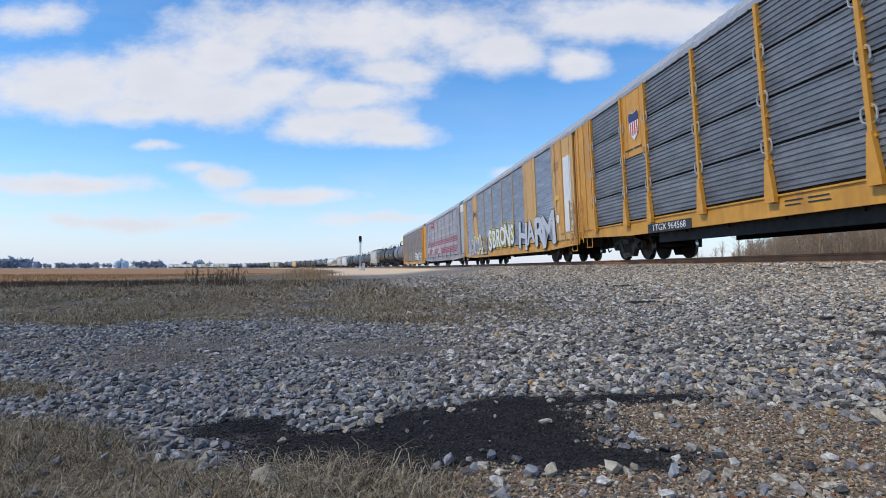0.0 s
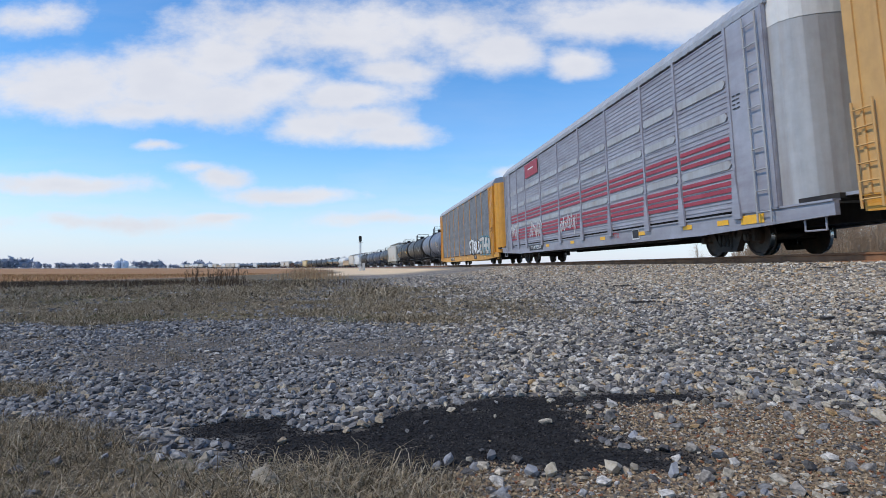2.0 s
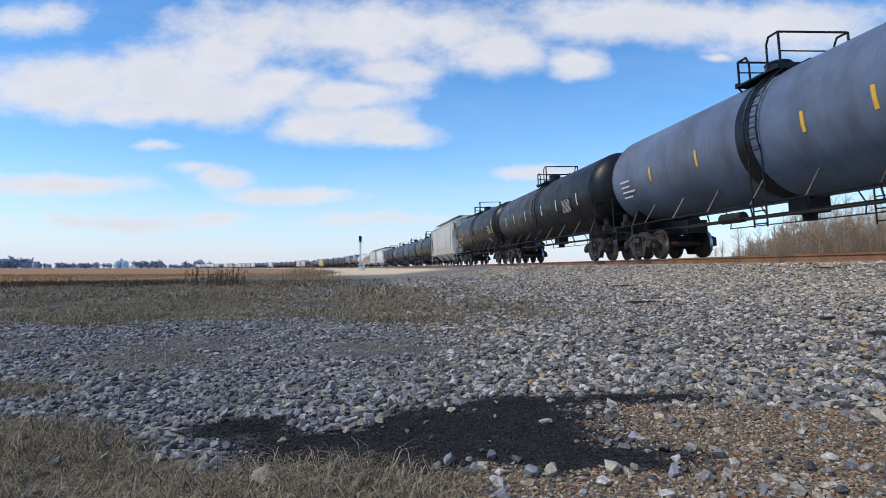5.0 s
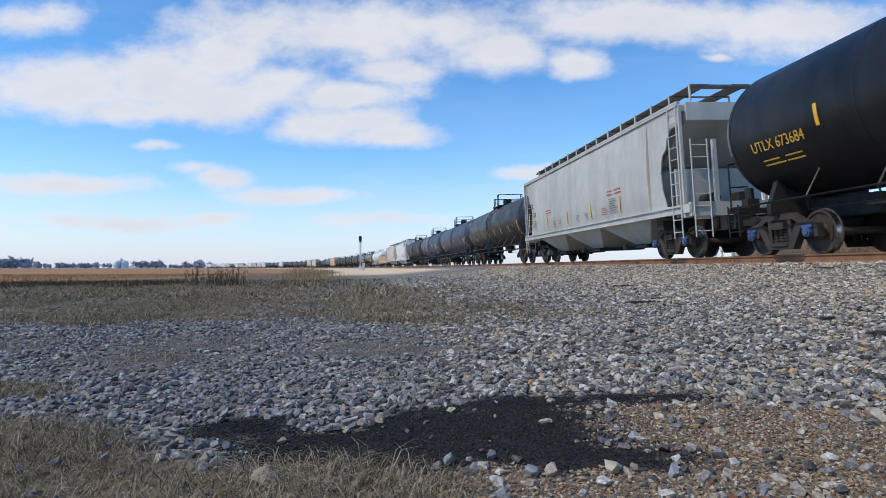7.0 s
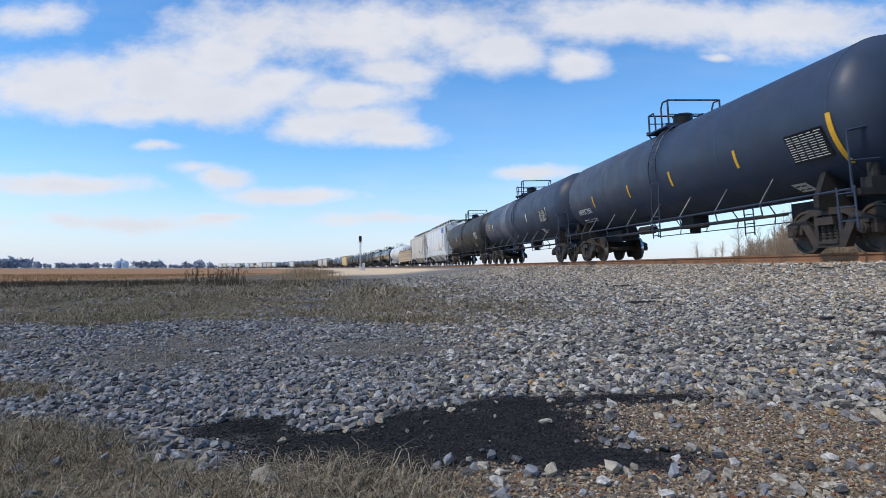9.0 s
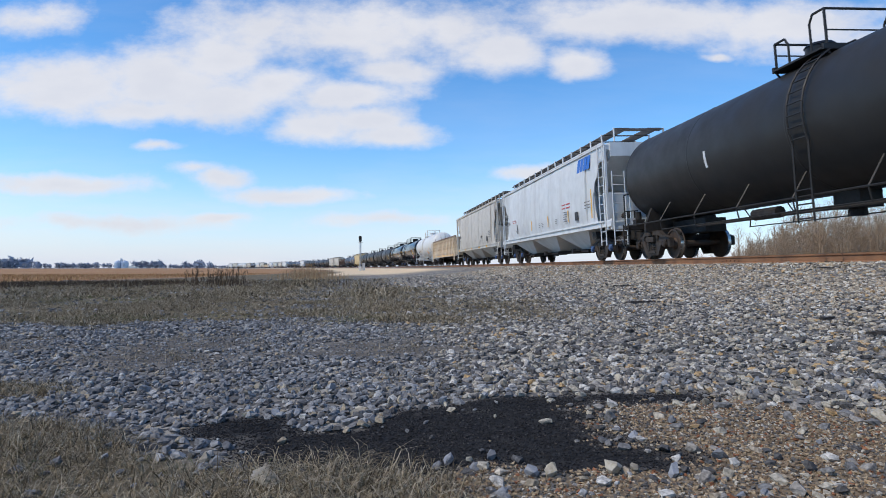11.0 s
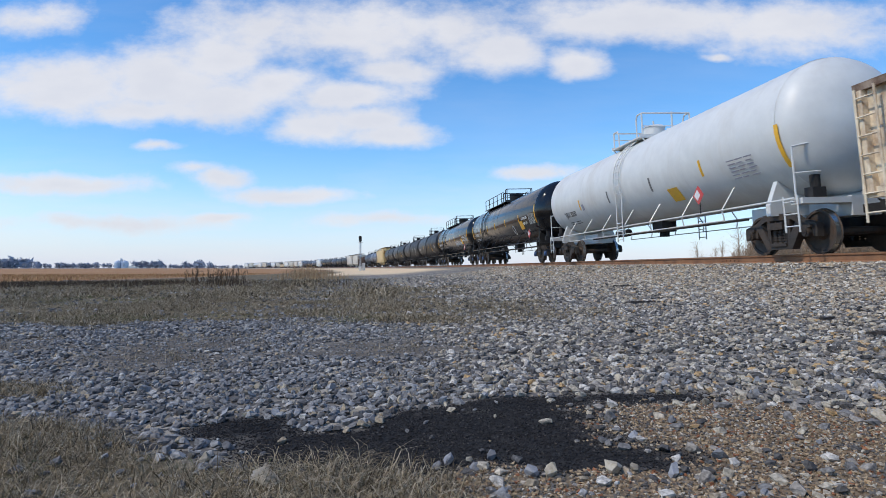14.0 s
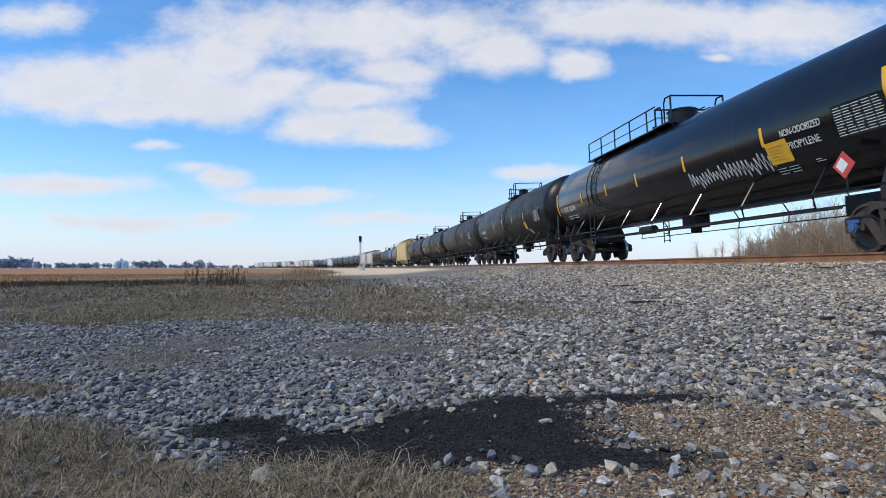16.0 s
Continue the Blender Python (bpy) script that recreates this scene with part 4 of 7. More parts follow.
        part("ladder", bm, M["grey_door"] if style == 2 else frame_mat, root)
        bm = bmesh.new()
        box(bm, -1.3, 1.3, min(k * half, k * (half + 0.3)), max(k * half, k * (half + 0.3)), 1.06, 1.12)
        line(bm, [(-1.45, k * (half - 0.9), 1.0 - drop), (-1.45, k * (half - 0.9), 0.55 - drop * 0.4), (-1.45, k * (half - 0.35), 0.55 - drop * 0.4), (-1.45, k * (half - 0.35), 1.0 - drop)], 0.02)
        part("end_step", bm, sill_mat, root)
    # roof with ribs
    arc = [(-1.60, 5.38), (-1.60, 5.52), (-1.30, roof_hi - 0.13), (-0.7, roof_hi - 0.03), (0, roof_hi), (0.7, roof_hi - 0.03), (1.30, roof_hi - 0.13), (1.60, 5.52), (1.60, 5.38)]
    bm = bmesh.new()
    ribs = [(x * 1.006, z + 0.012) for x, z in arc]
    rows, y = [], -side_end - 0.05
    while y < side_end + 0.05:
        for dy, sec in ((0.0, arc), (0.27, arc), (0.29, ribs), (0.36, ribs)):
            rows.append([bm.verts.new((x, y + dy, z)) for x, z in sec])
        y += 0.38
    for a, b in zip(rows, rows[1:]):
        for i in range(len(arc)):
            j = (i + 1) % len(arc)
            bm.faces.new((a[i], a[j], b[j], b[i]))
    bm.faces.new(rows[0])
    bm.faces.new(rows[-1][::-1])
    part("roof", bm, M["roof"], root)
    truck(root, -truck_y)
    truck(root, truck_y)
    coupler(root, half)
    return root


# ---- tank car ----
def tank_car(label, paint, L, r=1.50, cz=2.76, bands=(), rail_mat=None, trim=None, ladders=True, dome_y=0.6, deck=(-0.6, 0.9), blue=False, frame_mat=None, long_rail=0.0, ladder_y=-0.4, dome_r=0.3):
    """L: over the couplers."""
    trim = trim or paint
    half = L / 2 - 0.75
    head = 0.78
    root = tagged(new("tank_car"), label, "railcar", "freight train cars")
    prof = sorted([(-half - 0.3 + head * (1 - math.sin(math.pi / 2 * i / 8)), r * math.cos(math.pi / 2 * i / 8)) for i in range(9)])
    prof = prof + [(-y, q) for y, q in reversed(prof)]
    part("tank", turned(bmesh.new(), prof, 48, cz), paint, root, smooth=25)
    y0 = half + 0.3 - head
    for yb, w, bm_mat in bands:
        bm = turned(bmesh.new(), [(yb - w / 2, r), (yb - w / 2, r + 0.014), (yb + w / 2, r + 0.014), (yb + w / 2, r)], 48, cz)
        part("tank_band", bm, bm_mat, root, smooth=25)
    for yb in np.linspace(-y0, y0, 5):
        bm = turned(bmesh.new(), [(yb - 0.03, r), (yb - 0.015, r + 0.006), (yb + 0.015, r + 0.006), (yb + 0.03, r)], 48, cz)
        part("weld_seam", bm, paint, root, smooth=25)
    # stub sills, saddles and end platforms
    for k in (-1, 1):
        bm = bmesh.new()
        box(bm, -0.32, 0.32, *sorted((k * (half + 0.05), k * (half - 3.1))), 0.76, 1.16)
        box(bm, -1.4, 1.4, *sorted((k * (half + 0.05), k * (half - 0.28))), 1.02, 1.14)
        slab(bm, [(-1.25, 0.86), (1.25, 0.86), (1.25, 1.1), (1.02, cz - r * 0.74), (0.6, cz - r * 0.93), (-0.6, cz - r * 0.93), (-1.02, cz - r * 0.74), (-1.25, 1.1)], "y", k * (half - 1.2) - 0.07, k * (half - 1.2) + 0.07)
        part("stub_sill", bm, frame_mat or (trim if trim is not paint else M["under"]), root)
        bm = bmesh.new()
        line(bm, [(-1.42, k * (half - 0.1), 1.1), (-1.42, k * (half - 0.1), 2.2), (-0.9, k * half, 2.3), (0.9, k * half, 2.3), (1.42, k * (half - 0.1), 2.2), (1.42, k * (half - 0.1), 1.1)], 0.022)
        line(bm, [(-1.42, k * (half - 0.1), 1.65), (-0.9, k * half, 1.68)], 0.018)
        ladder(bm, -1.46, *sorted((k * (half - 0.02), k * (half - 0.42))), 0.45, 1.2, 3, 0.014)
        part("end_rail", bm, rail_mat or trim, root)
        bm = bmesh.new()
        rod(bm, (-0.95, k * (half - 0.12), 1.3), (-0.95, k * (half - 0.12), 1.62), 0.10, 10)
        box(bm, -1.1, -0.8, *sorted((k * (half - 0.02), k * (half - 0.26))), 1.14, 1.36)
        part("brake_gear", bm, M["under"], root)
        truck(root, k * (half - 1.2), blue=blue)
    # running rails low on the sides, with slanting brackets
    for k in (-1, 1):
        bm = bmesh.new()
        line(bm, [(k * 1.45, -half + 0.1, 1.14), (k * 1.45, half - 0.1, 1.14)], 0.022)
        line(bm, [(k * 1.40, -half + 2.6, 0.88), (k * 1.40, half - 2.6, 0.88)], 0.016)
        for y in np.linspace(-half + 2.6, half - 2.6, 7):
            rod(bm, (k * 1.45, y, 1.14), (k * 1.08, y, cz - r * 0.70), 0.02, 5)
            rod(bm, (k * 1.45, y, 1.14), (k * 1.40, y, 0.86), 0.018, 5)
        part("side_rail", bm, rail_mat or trim, root)
    bm = bmesh.new()
    box(bm, -0.25, 0.25, -0.35, 0.35, cz - r - 0.34, cz - r + 0.1)
    rod(bm, (0, 0, cz - r - 0.5), (0, 0, cz - r - 0.2), 0.16, 10)
    line(bm, [(-0.5, -half + 3, 0.92), (-0.5, half - 3, 0.92)], 0.03)
    rod(bm, (-0.55, 1.6, 1.0), (-0.55, 2.5, 1.0), 0.14, 10)
    part("outlet_valve", bm, M["under"], root)
    # dome, platform, railing
    t = cz + r
    bm = bmesh.new()
    rod(bm, (0, dome_y, t - 0.1), (0, dome_y, t + 0.24 + dome_r * 0.4), dome_r, 18)
    rod(bm, (0, dome_y, t + 0.24 + dome_r * 0.4), (0, dome_y, t + 0.30 + dome_r * 0.4), dome_r * 1.08, 18, dome_r * 0.9)
    for q in (-0.75, 0.8):
        rod(bm, (0.2, dome_y + q, t - 0.06), (0.2, dome_y + q, t + 0.2), 0.12, 10)
    part("dome", bm, frame_mat or (trim if trim is not paint else M["blacker"]), root, smooth=40)
    p0, p1 = deck
    bm = box(bmesh.new(), -0.95, -0.42, p0, p1, t - 0.12, t - 0.08)
    box(bm, 0.42, 0.95, p0, p1, t - 0.12, t - 0.08)
    for y in (p0, p1):
        box(bm, -0.95, 0.95, y - 0.03, y + 0.03, t - 0.14, t - 0.02)
        for x in (-0.9, 0.9):
            rod(bm, (x, y, t - 0.1), (x * 0.8, y, cz + r * 0.78), 0.025, 5)
    part("platform", bm, rail_mat or trim, root)
    # a guard across each end of the platform, bent down at its corners
    for y, d in ((p0, 1), (p1, -1)):
        bm = bmesh.new()
        top = t + (0.70 if d > 0 else 0.52)
        near, far = (-0.85, y + d * 0.42), (0.85, y + d * 0.42)
        line(bm, [(*near, t - 0.1), (*near, top - 0.16), (-0.85, y + d * 0.32, top), (-0.85, y, top), (0.85, y, top), (0.85, y + d * 0.32, top), (*far, top - 0.16), (*far, t - 0.1)], 0.026)
        line(bm, [(-0.85, y, t + 0.26), (0.85, y, t + 0.26)], 0.016)
        for x in (-0.85, 0.85):
            rod(bm, (x, y, t - 0.14), (x, y, top), 0.03, 6)
        part("railing", bm, rail_mat or trim, root)
    if long_rail:
        for x in (-0.85, 0.85):
            bm = line(bmesh.new(), [(x, p1, t + 0.62), (x, p1 + long_rail, t + 0.62)], 0.024)
            line(bm, [(x, p1, t + 0.24), (x, p1 + long_rail, t + 0.24)], 0.016)
            for y in np.linspace(p1 + 0.6, p1 + long_rail, 5):
                rod(bm, (x, y, t - 0.1), (x, y, t + 0.62), 0.026, 6)
            part("railing", bm, rail_mat or trim, root)
        bm = box(bmesh.new(), -0.95, -0.5, p1, p1 + long_rail, t - 0.14, t - 0.1)
        box(bm, 0.5, 0.95, p1, p1 + long_rail, t - 0.14, t - 0.1)
        part("walkway", bm, rail_mat or trim, root)
    if ladders:
        for k in (-1, 1):
            bm = bmesh.new()
            for y in (ladder_y - 0.22, ladder_y + 0.22):
                pts = [(k * 1.50, y, 0.62), (k * 1.50, y, 1.2)]
                pts += [(k * (r + 0.09) * math.sin(a), y, cz + (r + 0.09) * math.cos(a)) for a in np.linspace(1.9, 0.55, 9)]
                line(bm, pts, 0.022, 5)
            for z in np.arange(0.7, 1.3, 0.28):
                rod(bm, (k * 1.5, ladder_y - 0.22, z), (k * 1.5, ladder_y + 0.22, z), 0.016, 5)
            for a in np.linspace(1.85, 0.6, 9):
                p = (k * (r + 0.09) * math.sin(a), cz + (r + 0.09) * math.cos(a))
                rod(bm, (p[0], ladder_y - 0.22, p[1]), (p[0], ladder_y + 0.22, p[1]), 0.016, 5)
            part("ladder", bm, rail_mat or trim, root)
    coupler(root, half + 0.05)
    root["shell"] = [r, cz, half]
    return root


def on_shell(car, y, z, out=0.01):
    """The pose on a tank's near side at height z."""
    r, cz, half = car["shell"]
    a = math.asin(max(-1, min(1, (z - cz) / r)))
    x = -(r + out) * math.cos(a)
    return x, y, cz + (r + out) * math.sin(a), math.degrees(a)


def shell_dashes(car, ys, z, h, material, w=0.09):
    r, cz, half = car["shell"]
    for y in ys:
        bm = bmesh.new()
        a0 = math.asin((z - h / 2 - cz) / r)
        a1 = math.asin((z + h / 2 - cz) / r)
        n = 6
        row = []
        for i in range(n + 1):
            a = a0 + (a1 - a0) * i / n
            row.append([bm.verts.new((-(r + o) * math.cos(a), yy, cz + (r + o) * math.sin(a))) for o in (0.004, 0.012) for yy in (y - w / 2, y + w / 2)])
        for p, q in zip(row, row[1:]):
            bm.faces.new((p[2], p[3], q[3], q[2]))
            bm.faces.new((p[0], p[2], q[2], q[0]))
            bm.faces.new((p[1], q[1], q[3], p[3]))
        part("reflector", bm, material, car, "upright reflective strip")


def shell_text(car, words, size, y, z, material, squeeze=0.85, name="lettering"):
    x, y, z, lean = on_shell(car, y, z)
    ob = lettering(words, size, material, car, side_pose(x, y, z, lean), name, squeeze=squeeze)
    return ob


def shell_bars(car, y, z, w, h, rows, material, cols=2):
    x, y, z, lean = on_shell(car, y, z, 0.022)
    return bars(car, x, y, z, w, h, rows, material, lean, cols=cols)


def shell_plate(car, y, z, w, h, material, name="placard", label=""):
    x, y, z, lean = on_shell(car, y, z, 0.012)
    return plate_on(car, name, x, y, z, w, h, material, lean, label)


# ---- covered hopper ----
def hopper_car(label, paint, L, bays=3, under=None, top=4.55, slope_end=2.2, ribs=8, rust=False, rounded=0.0):
    under = under or M["hopper_dark"]
    half = L / 2 - 0.45
    root = tagged(new("covered_hopper_car"), label, "railcar", "freight train cars")
    W = 1.56
    y1 = half - slope_end
    # side shell: upright sides, bulged at belt, rounded to the roof
    sec = [(-1.46, 1.28), (-W, 1.7), (-W - 0.035, 2.4), (-W - 0.02, 3.2), (-1.535, 3.8), (-1.49, 4.22), (-1.46, 4.32), (-0.7, top - 0.06), (0, top)]
    sec = sec + [(-x, z) for x, z in sec[-2::-1]]
    bm = slab(bmesh.new(), sec, "y", -y1, y1)
    part("body", bm, paint, root, smooth=35)
    bm = bmesh.new()
    for y in np.linspace(-y1 + 0.02, y1 - 0.02, ribs + 1):
        slab(bm, [(x * 1.003, z + (0.004 if z > 4 else 0)) for x, z in sec], "y", y - 0.012, y + 0.012)
    part("side_seam", bm, M["seam"] if ribs > 8 else paint, root)
    for k in (-1, 1):
        bm = box(bmesh.new(), k * 1.50 - 0.055, k * 1.50 + 0.055, -half + 0.32, half - 0.32, 4.27, 4.33)
        box(bm, k * 1.52 - 0.03, k * 1.52 + 0.03, -half + 0.32, half - 0.32, 4.20, 4.27)
        part("eave", bm, paint, root)
    # slope sheets and end frames
    for k in (-1, 1):
        bm = bmesh.new()
        q = [(k * y1, 2.7), (k * y1, top - 0.1), (k * (half - 0.3), top - 0.25), (k * (half - 0.3), top - 0.75), (k * (y1 + 0.3), 2.75)]
        slab(bm, q, "x", -1.28, 1.28)
        box(bm, -1.3, 1.3, *sorted((k * (half - 1.05), k * (half - 1.12))), 1.15, 2.55)
        part("slope_sheet", bm, paint, root)
        bm = bmesh.new()
        for x in (-1.48, 1.48):
            # side sheet with a cut-out above the truck
            slab(bm, [(k * (y1 - 0.05), 1.28), (k * (y1 - 0.05), top - 0.30), (k * (half - 0.3), top - 0.35), (k * (half - 0.3), 3.68), (k * (half - 0.85), 3.64), (k * (half - 1.05), 3.45), (k * (half - 1.15), 3.15), (k * (half - 1.40), 2.98), (k * (half - 1.54), 2.5), (k * (half - 1.48), 1.95), (k * (half - 1.30), 1.48), (k * half, 1.45), (k * half, 1.22)], "x", x - 0.02, x + 0.02)
            box(bm, x - 0.04, x + 0.04, *sorted((k * (half - 0.30), k * (half - 0.38))), 1.1, top - 0.35)
        box(bm, -1.5, 1.5, *sorted((k * half, k * (half - 0.12))), 1.12, 1.5)
        box(bm, -1.5, 1.5, *sorted((k * (half - 0.42), k * (half - 0.36))), top - 0.5, top - 0.32)
        for x in (-0.7, 0.7):
            box(bm, x - 0.05, x + 0.05, *sorted((k * half - k * 0.12, k * (half - 0.02))), 1.5, 3.2)
        part("end_frame", bm, paint, root)
        bm = bmesh.new()
        ladder(bm, -1.56, *sorted((k * (half - 0.40), k * (half - 0.85))), 0.55, top - 0.3, 11, 0.015)
        ladder(bm, k * (half + 0.02), -1.42, -0.95, 0.55, 3.2, 8, 0.015, "x")
        part("ladder", bm, paint, root)
        bm = box(bmesh.new(), -0.3, 0.3, *sorted((k * (half + 0.05), k * (half - 3))), 0.74, 1.14)
        box(bm, -1.35, 1.35, k * (half - 2.05) - 0.2, k * (half - 2.05) + 0.2, 0.86, 1.14)
        part("stub_sill", bm, M["under"], root)
        bm = bmesh.new()
        rod(bm, (-0.5, k * (half - 0.45), 1.65), (-0.5, k * (half - 1.05), 1.65), 0.16, 10)
        box(bm, 0.2, 0.6, *sorted((k * (half - 0.45), k * (half - 0.8))), 1.5, 1.8)
        part("brake_gear", bm, M["under"], root)
        truck(root, k * (half - 2.05), blue=True)
    for k in (-1, 1):
        bm = box(bmesh.new(), k * 1.50 - 0.04, k * 1.50 + 0.04, -half + 0.02, half - 0.02, 1.22, 1.42)
        box(bm, k * 1.50 - 0.09, k * 1.50 + 0.09, -half + 0.4, half - 0.4, 1.40, 1.44)
        part("side_sill", bm, paint, root)
    # hopper bays
    pitch = 2 * (y1 - 0.2) / bays
    for i in range(bays):
        yc = -y1 + 0.2 + (i + 0.5) * pitch
        bm = bmesh.new()
        a = [bm.verts.new(p) for p in ((-1.44, yc - pitch / 2 + 0.03, 1.26), (1.44, yc - pitch / 2 + 0.03, 1.26), (1.44, yc + pitch / 2 - 0.03, 1.26), (-1.44, yc + pitch / 2 - 0.03, 1.26))]
        b = [bm.verts.new(p) for p in ((-0.75, yc - 0.5, 0.52), (0.75, yc - 0.5, 0.52), (0.75, yc + 0.5, 0.52), (-0.75, yc + 0.5, 0.52))]
        for q in range(4):
            bm.faces.new((a[q], a[(q + 1) % 4], b[(q + 1) % 4], b[q]))
        bm.faces.new(a)
        bm.faces.new(b[::-1])
        h = part("hopper_bay", bm, paint, root)
        bm = box(bmesh.new(), -0.95, 0.95, yc - 0.62, yc + 0.62, 0.40, 0.52)
        rod(bm, (-1.25, yc + 0.3, 0.46), (1.25, yc + 0.3, 0.46), 0.045, 8)
        box(bm, -1.32, -1.2, yc + 0.2, yc + 0.4, 0.36, 0.56)
        part("outlet_gate", bm, M["under"], h)
    # roof walk, hatches
    bm = bmesh.new()
    zt = top + 0.33
    for x in (-0.62, 0.62):
        box(bm, x - 0.26, x + 0.26, -half + 0.6, half - 0.6, zt, zt + 0.025)
    for y in np.arange(-half + 0.6, half - 0.4, 1.15):
        for x in (-0.9, 0.9):
            rod(bm, (x * 1.08, y, top - 0.15), (x * 1.08, y, zt + 0.02), 0.035, 5, mi=1)
        box(bm, -0.95, 0.95, y - 0.03, y + 0.03, zt - 0.04, zt)
    for k in (-1, 1):
        box(bm, -0.9, 0.9, *sorted((k * (half - 0.5), k * (half - 0.8))), zt - 0.06, zt - 0.03)
    part("roof_walk", bm, [M["hopper_dark"], paint], root)
    bm = box(bmesh.new(), -0.34, 0.34, -y1 + 0.3, y1 - 0.3, top - 0.02, top + 0.14)
    for y in np.linspace(-y1 + 0.8, y1 - 0.8, 6):
        box(bm, -0.4, 0.4, y - 0.06, y + 0.06, top + 0.1, top + 0.2)
    part("trough_hatch", bm, paint, root)
    coupler(root, half)
    return root


# ---- gondola ----
def gondola_car(label, paint, L, top=2.79, ribs=16, load=False):
    half = L / 2 - 0.45
    root = tagged(new("gondola_car"), label, "railcar", "freight train cars")
    bm = box(bmesh.new(), -1.4, 1.4, -half, half, 1.0, 1.16)
    box(bm, -0.3, 0.3, -half, half, 0.72, 1.0)
    part("floor_frame", bm, M["under"], root)
    rnd = random.Random(5)
    for k in (-1, 1):
        bm = box(bmesh.new(), k * 1.45 - 0.02, k * 1.45 + 0.02, -half, half, 0.98, top)
        part("side_sheet", bm, paint, root)
        bm = box(bmesh.new(), k * 1.48 - 0.09, k * 1.48 + 0.09, -half - 0.02, half + 0.02, top - 0.02, top + 0.11)
        part("top_rail", bm, M["rusty_rail_cap"] if not load else paint, root, "rust-brown top rail")
        bm = box(bmesh.new(), k * 1.48 - 0.07, k * 1.48 + 0.07, -half, half, 0.92, 1.10)
        part("bottom_rail", bm, paint, root)
        for i in range(ribs + 1):
            y = -half + 0.12 + (2 * half - 0.24) * i / ribs
            bm = slab(bmesh.new(), [(-0.13, 0.98), (0.13, 0.98), (0.085, 1.5), (0.085, top - 0.02), (-0.085, top - 0.02), (-0.085, 1.5)], "x", 0, k * 0.13)
            part("side_rib", bm, paint, root, m=pose(k * 1.46, y, 0, rnd.uniform(-0.5, 0.5)))
        bm = box(bmesh.new(), -1.45, 1.45, k * half - 0.03, k * half + 0.03, 1.0, top - 0.05)
        for z in (1.25, 1.85, 2.45):
            box(bm, -1.42, 1.42, *sorted((k * half, k * (half + 0.12))), z, z + 0.22)
        part("end_sheet", bm, paint, root)
        bm = ladder(bmesh.new(), -1.63, *sorted((k * (half - 0.08), k * (half - 0.5))), 0.5, top, 7)
        part("ladder", bm, paint, root)
        truck(root, k * (half - 1.5))
    if load:
        bm = bmesh.new()
        for i in range(130):
            y, x = rnd.uniform(-half + 0.8, half - 0.8), rnd.uniform(-1.2, 1.2)
            z = top - 0.2 + rnd.random() * 0.9 * (1 - abs(y) / half)
            v = Vector((rnd.gauss(0, 1), rnd.gauss(0, 1), rnd.gauss(0, 0.6))).normalized() * rnd.uniform(0.3, 1.0)
            rod(bm, Vector((x, y, z)) - v, Vector((x, y, z)) + v, rnd.uniform(0.04, 0.14), 5)
        part("scrap_load", bm, M["scrap"], root, "heaped rusty scrap metal")
    coupler(root, half)
    return root

# ---- distance, signal, brush ----
def joined(name, verts, faces, material, label="", category="", parent=None, kind="stuff"):
    me = bpy.data.meshes.new(name)
    me.from_pydata(verts, [], faces)
    me.materials.append(material)
    ob = put(name, me, parent)
    return tagged(ob, label, category, kind=kind)


def twiggy(rng, verts, faces, x, y, z, h, spread, twigs, thick=0.012):
    """A bare shrub or sapling: a leaning stem and twigs that fork off it, each a thin three-sided spike."""
    def spike(a, b, r):
        a, b = np.array(a), np.array(b)
        ax = b - a
        u = np.cross(ax, (0.3, 0.5, 0.8))
        u /= np.linalg.norm(u) + 1e-9
        w = np.cross(ax, u)
        w /= np.linalg.norm(w) + 1e-9
        i = len(verts)
        for q in range(3):
            verts.append(tuple(a + r * (u * math.cos(q * 2.094) + w * math.sin(q * 2.094))))
        verts.append(tuple(b))
        faces.extend([(i, i + 1, i + 3), (i + 1, i + 2, i + 3), (i + 2, i, i + 3)])
    lean = rng.normal(0, 0.12, 2)
    top = np.array((x + lean[0] * h, y + lean[1] * h, z + h))
    base = np.array((x, y, z - 0.1))
    spike(base, top, thick * 2.2)
    for _ in range(twigs):
        f = rng.uniform(0.15, 0.95)
        p = base + (top - base) * f
        v = rng.normal(0, 1, 3)
        v[2] = abs(v[2]) + 0.8
        v *= h * rng.uniform(0.18, 0.45) * (1.15 - f * 0.6) / np.linalg.norm(v)
        v[:2] *= spread
        spike(p, p + v, thick)
        for _ in range(2):
            g = rng.uniform(0.3, 0.9)
            v2 = v * 0.5 + rng.normal(0, 0.12 * h, 3) * 0.6
            spike(p + v * g, p + v * g + v2, thick * 0.6)


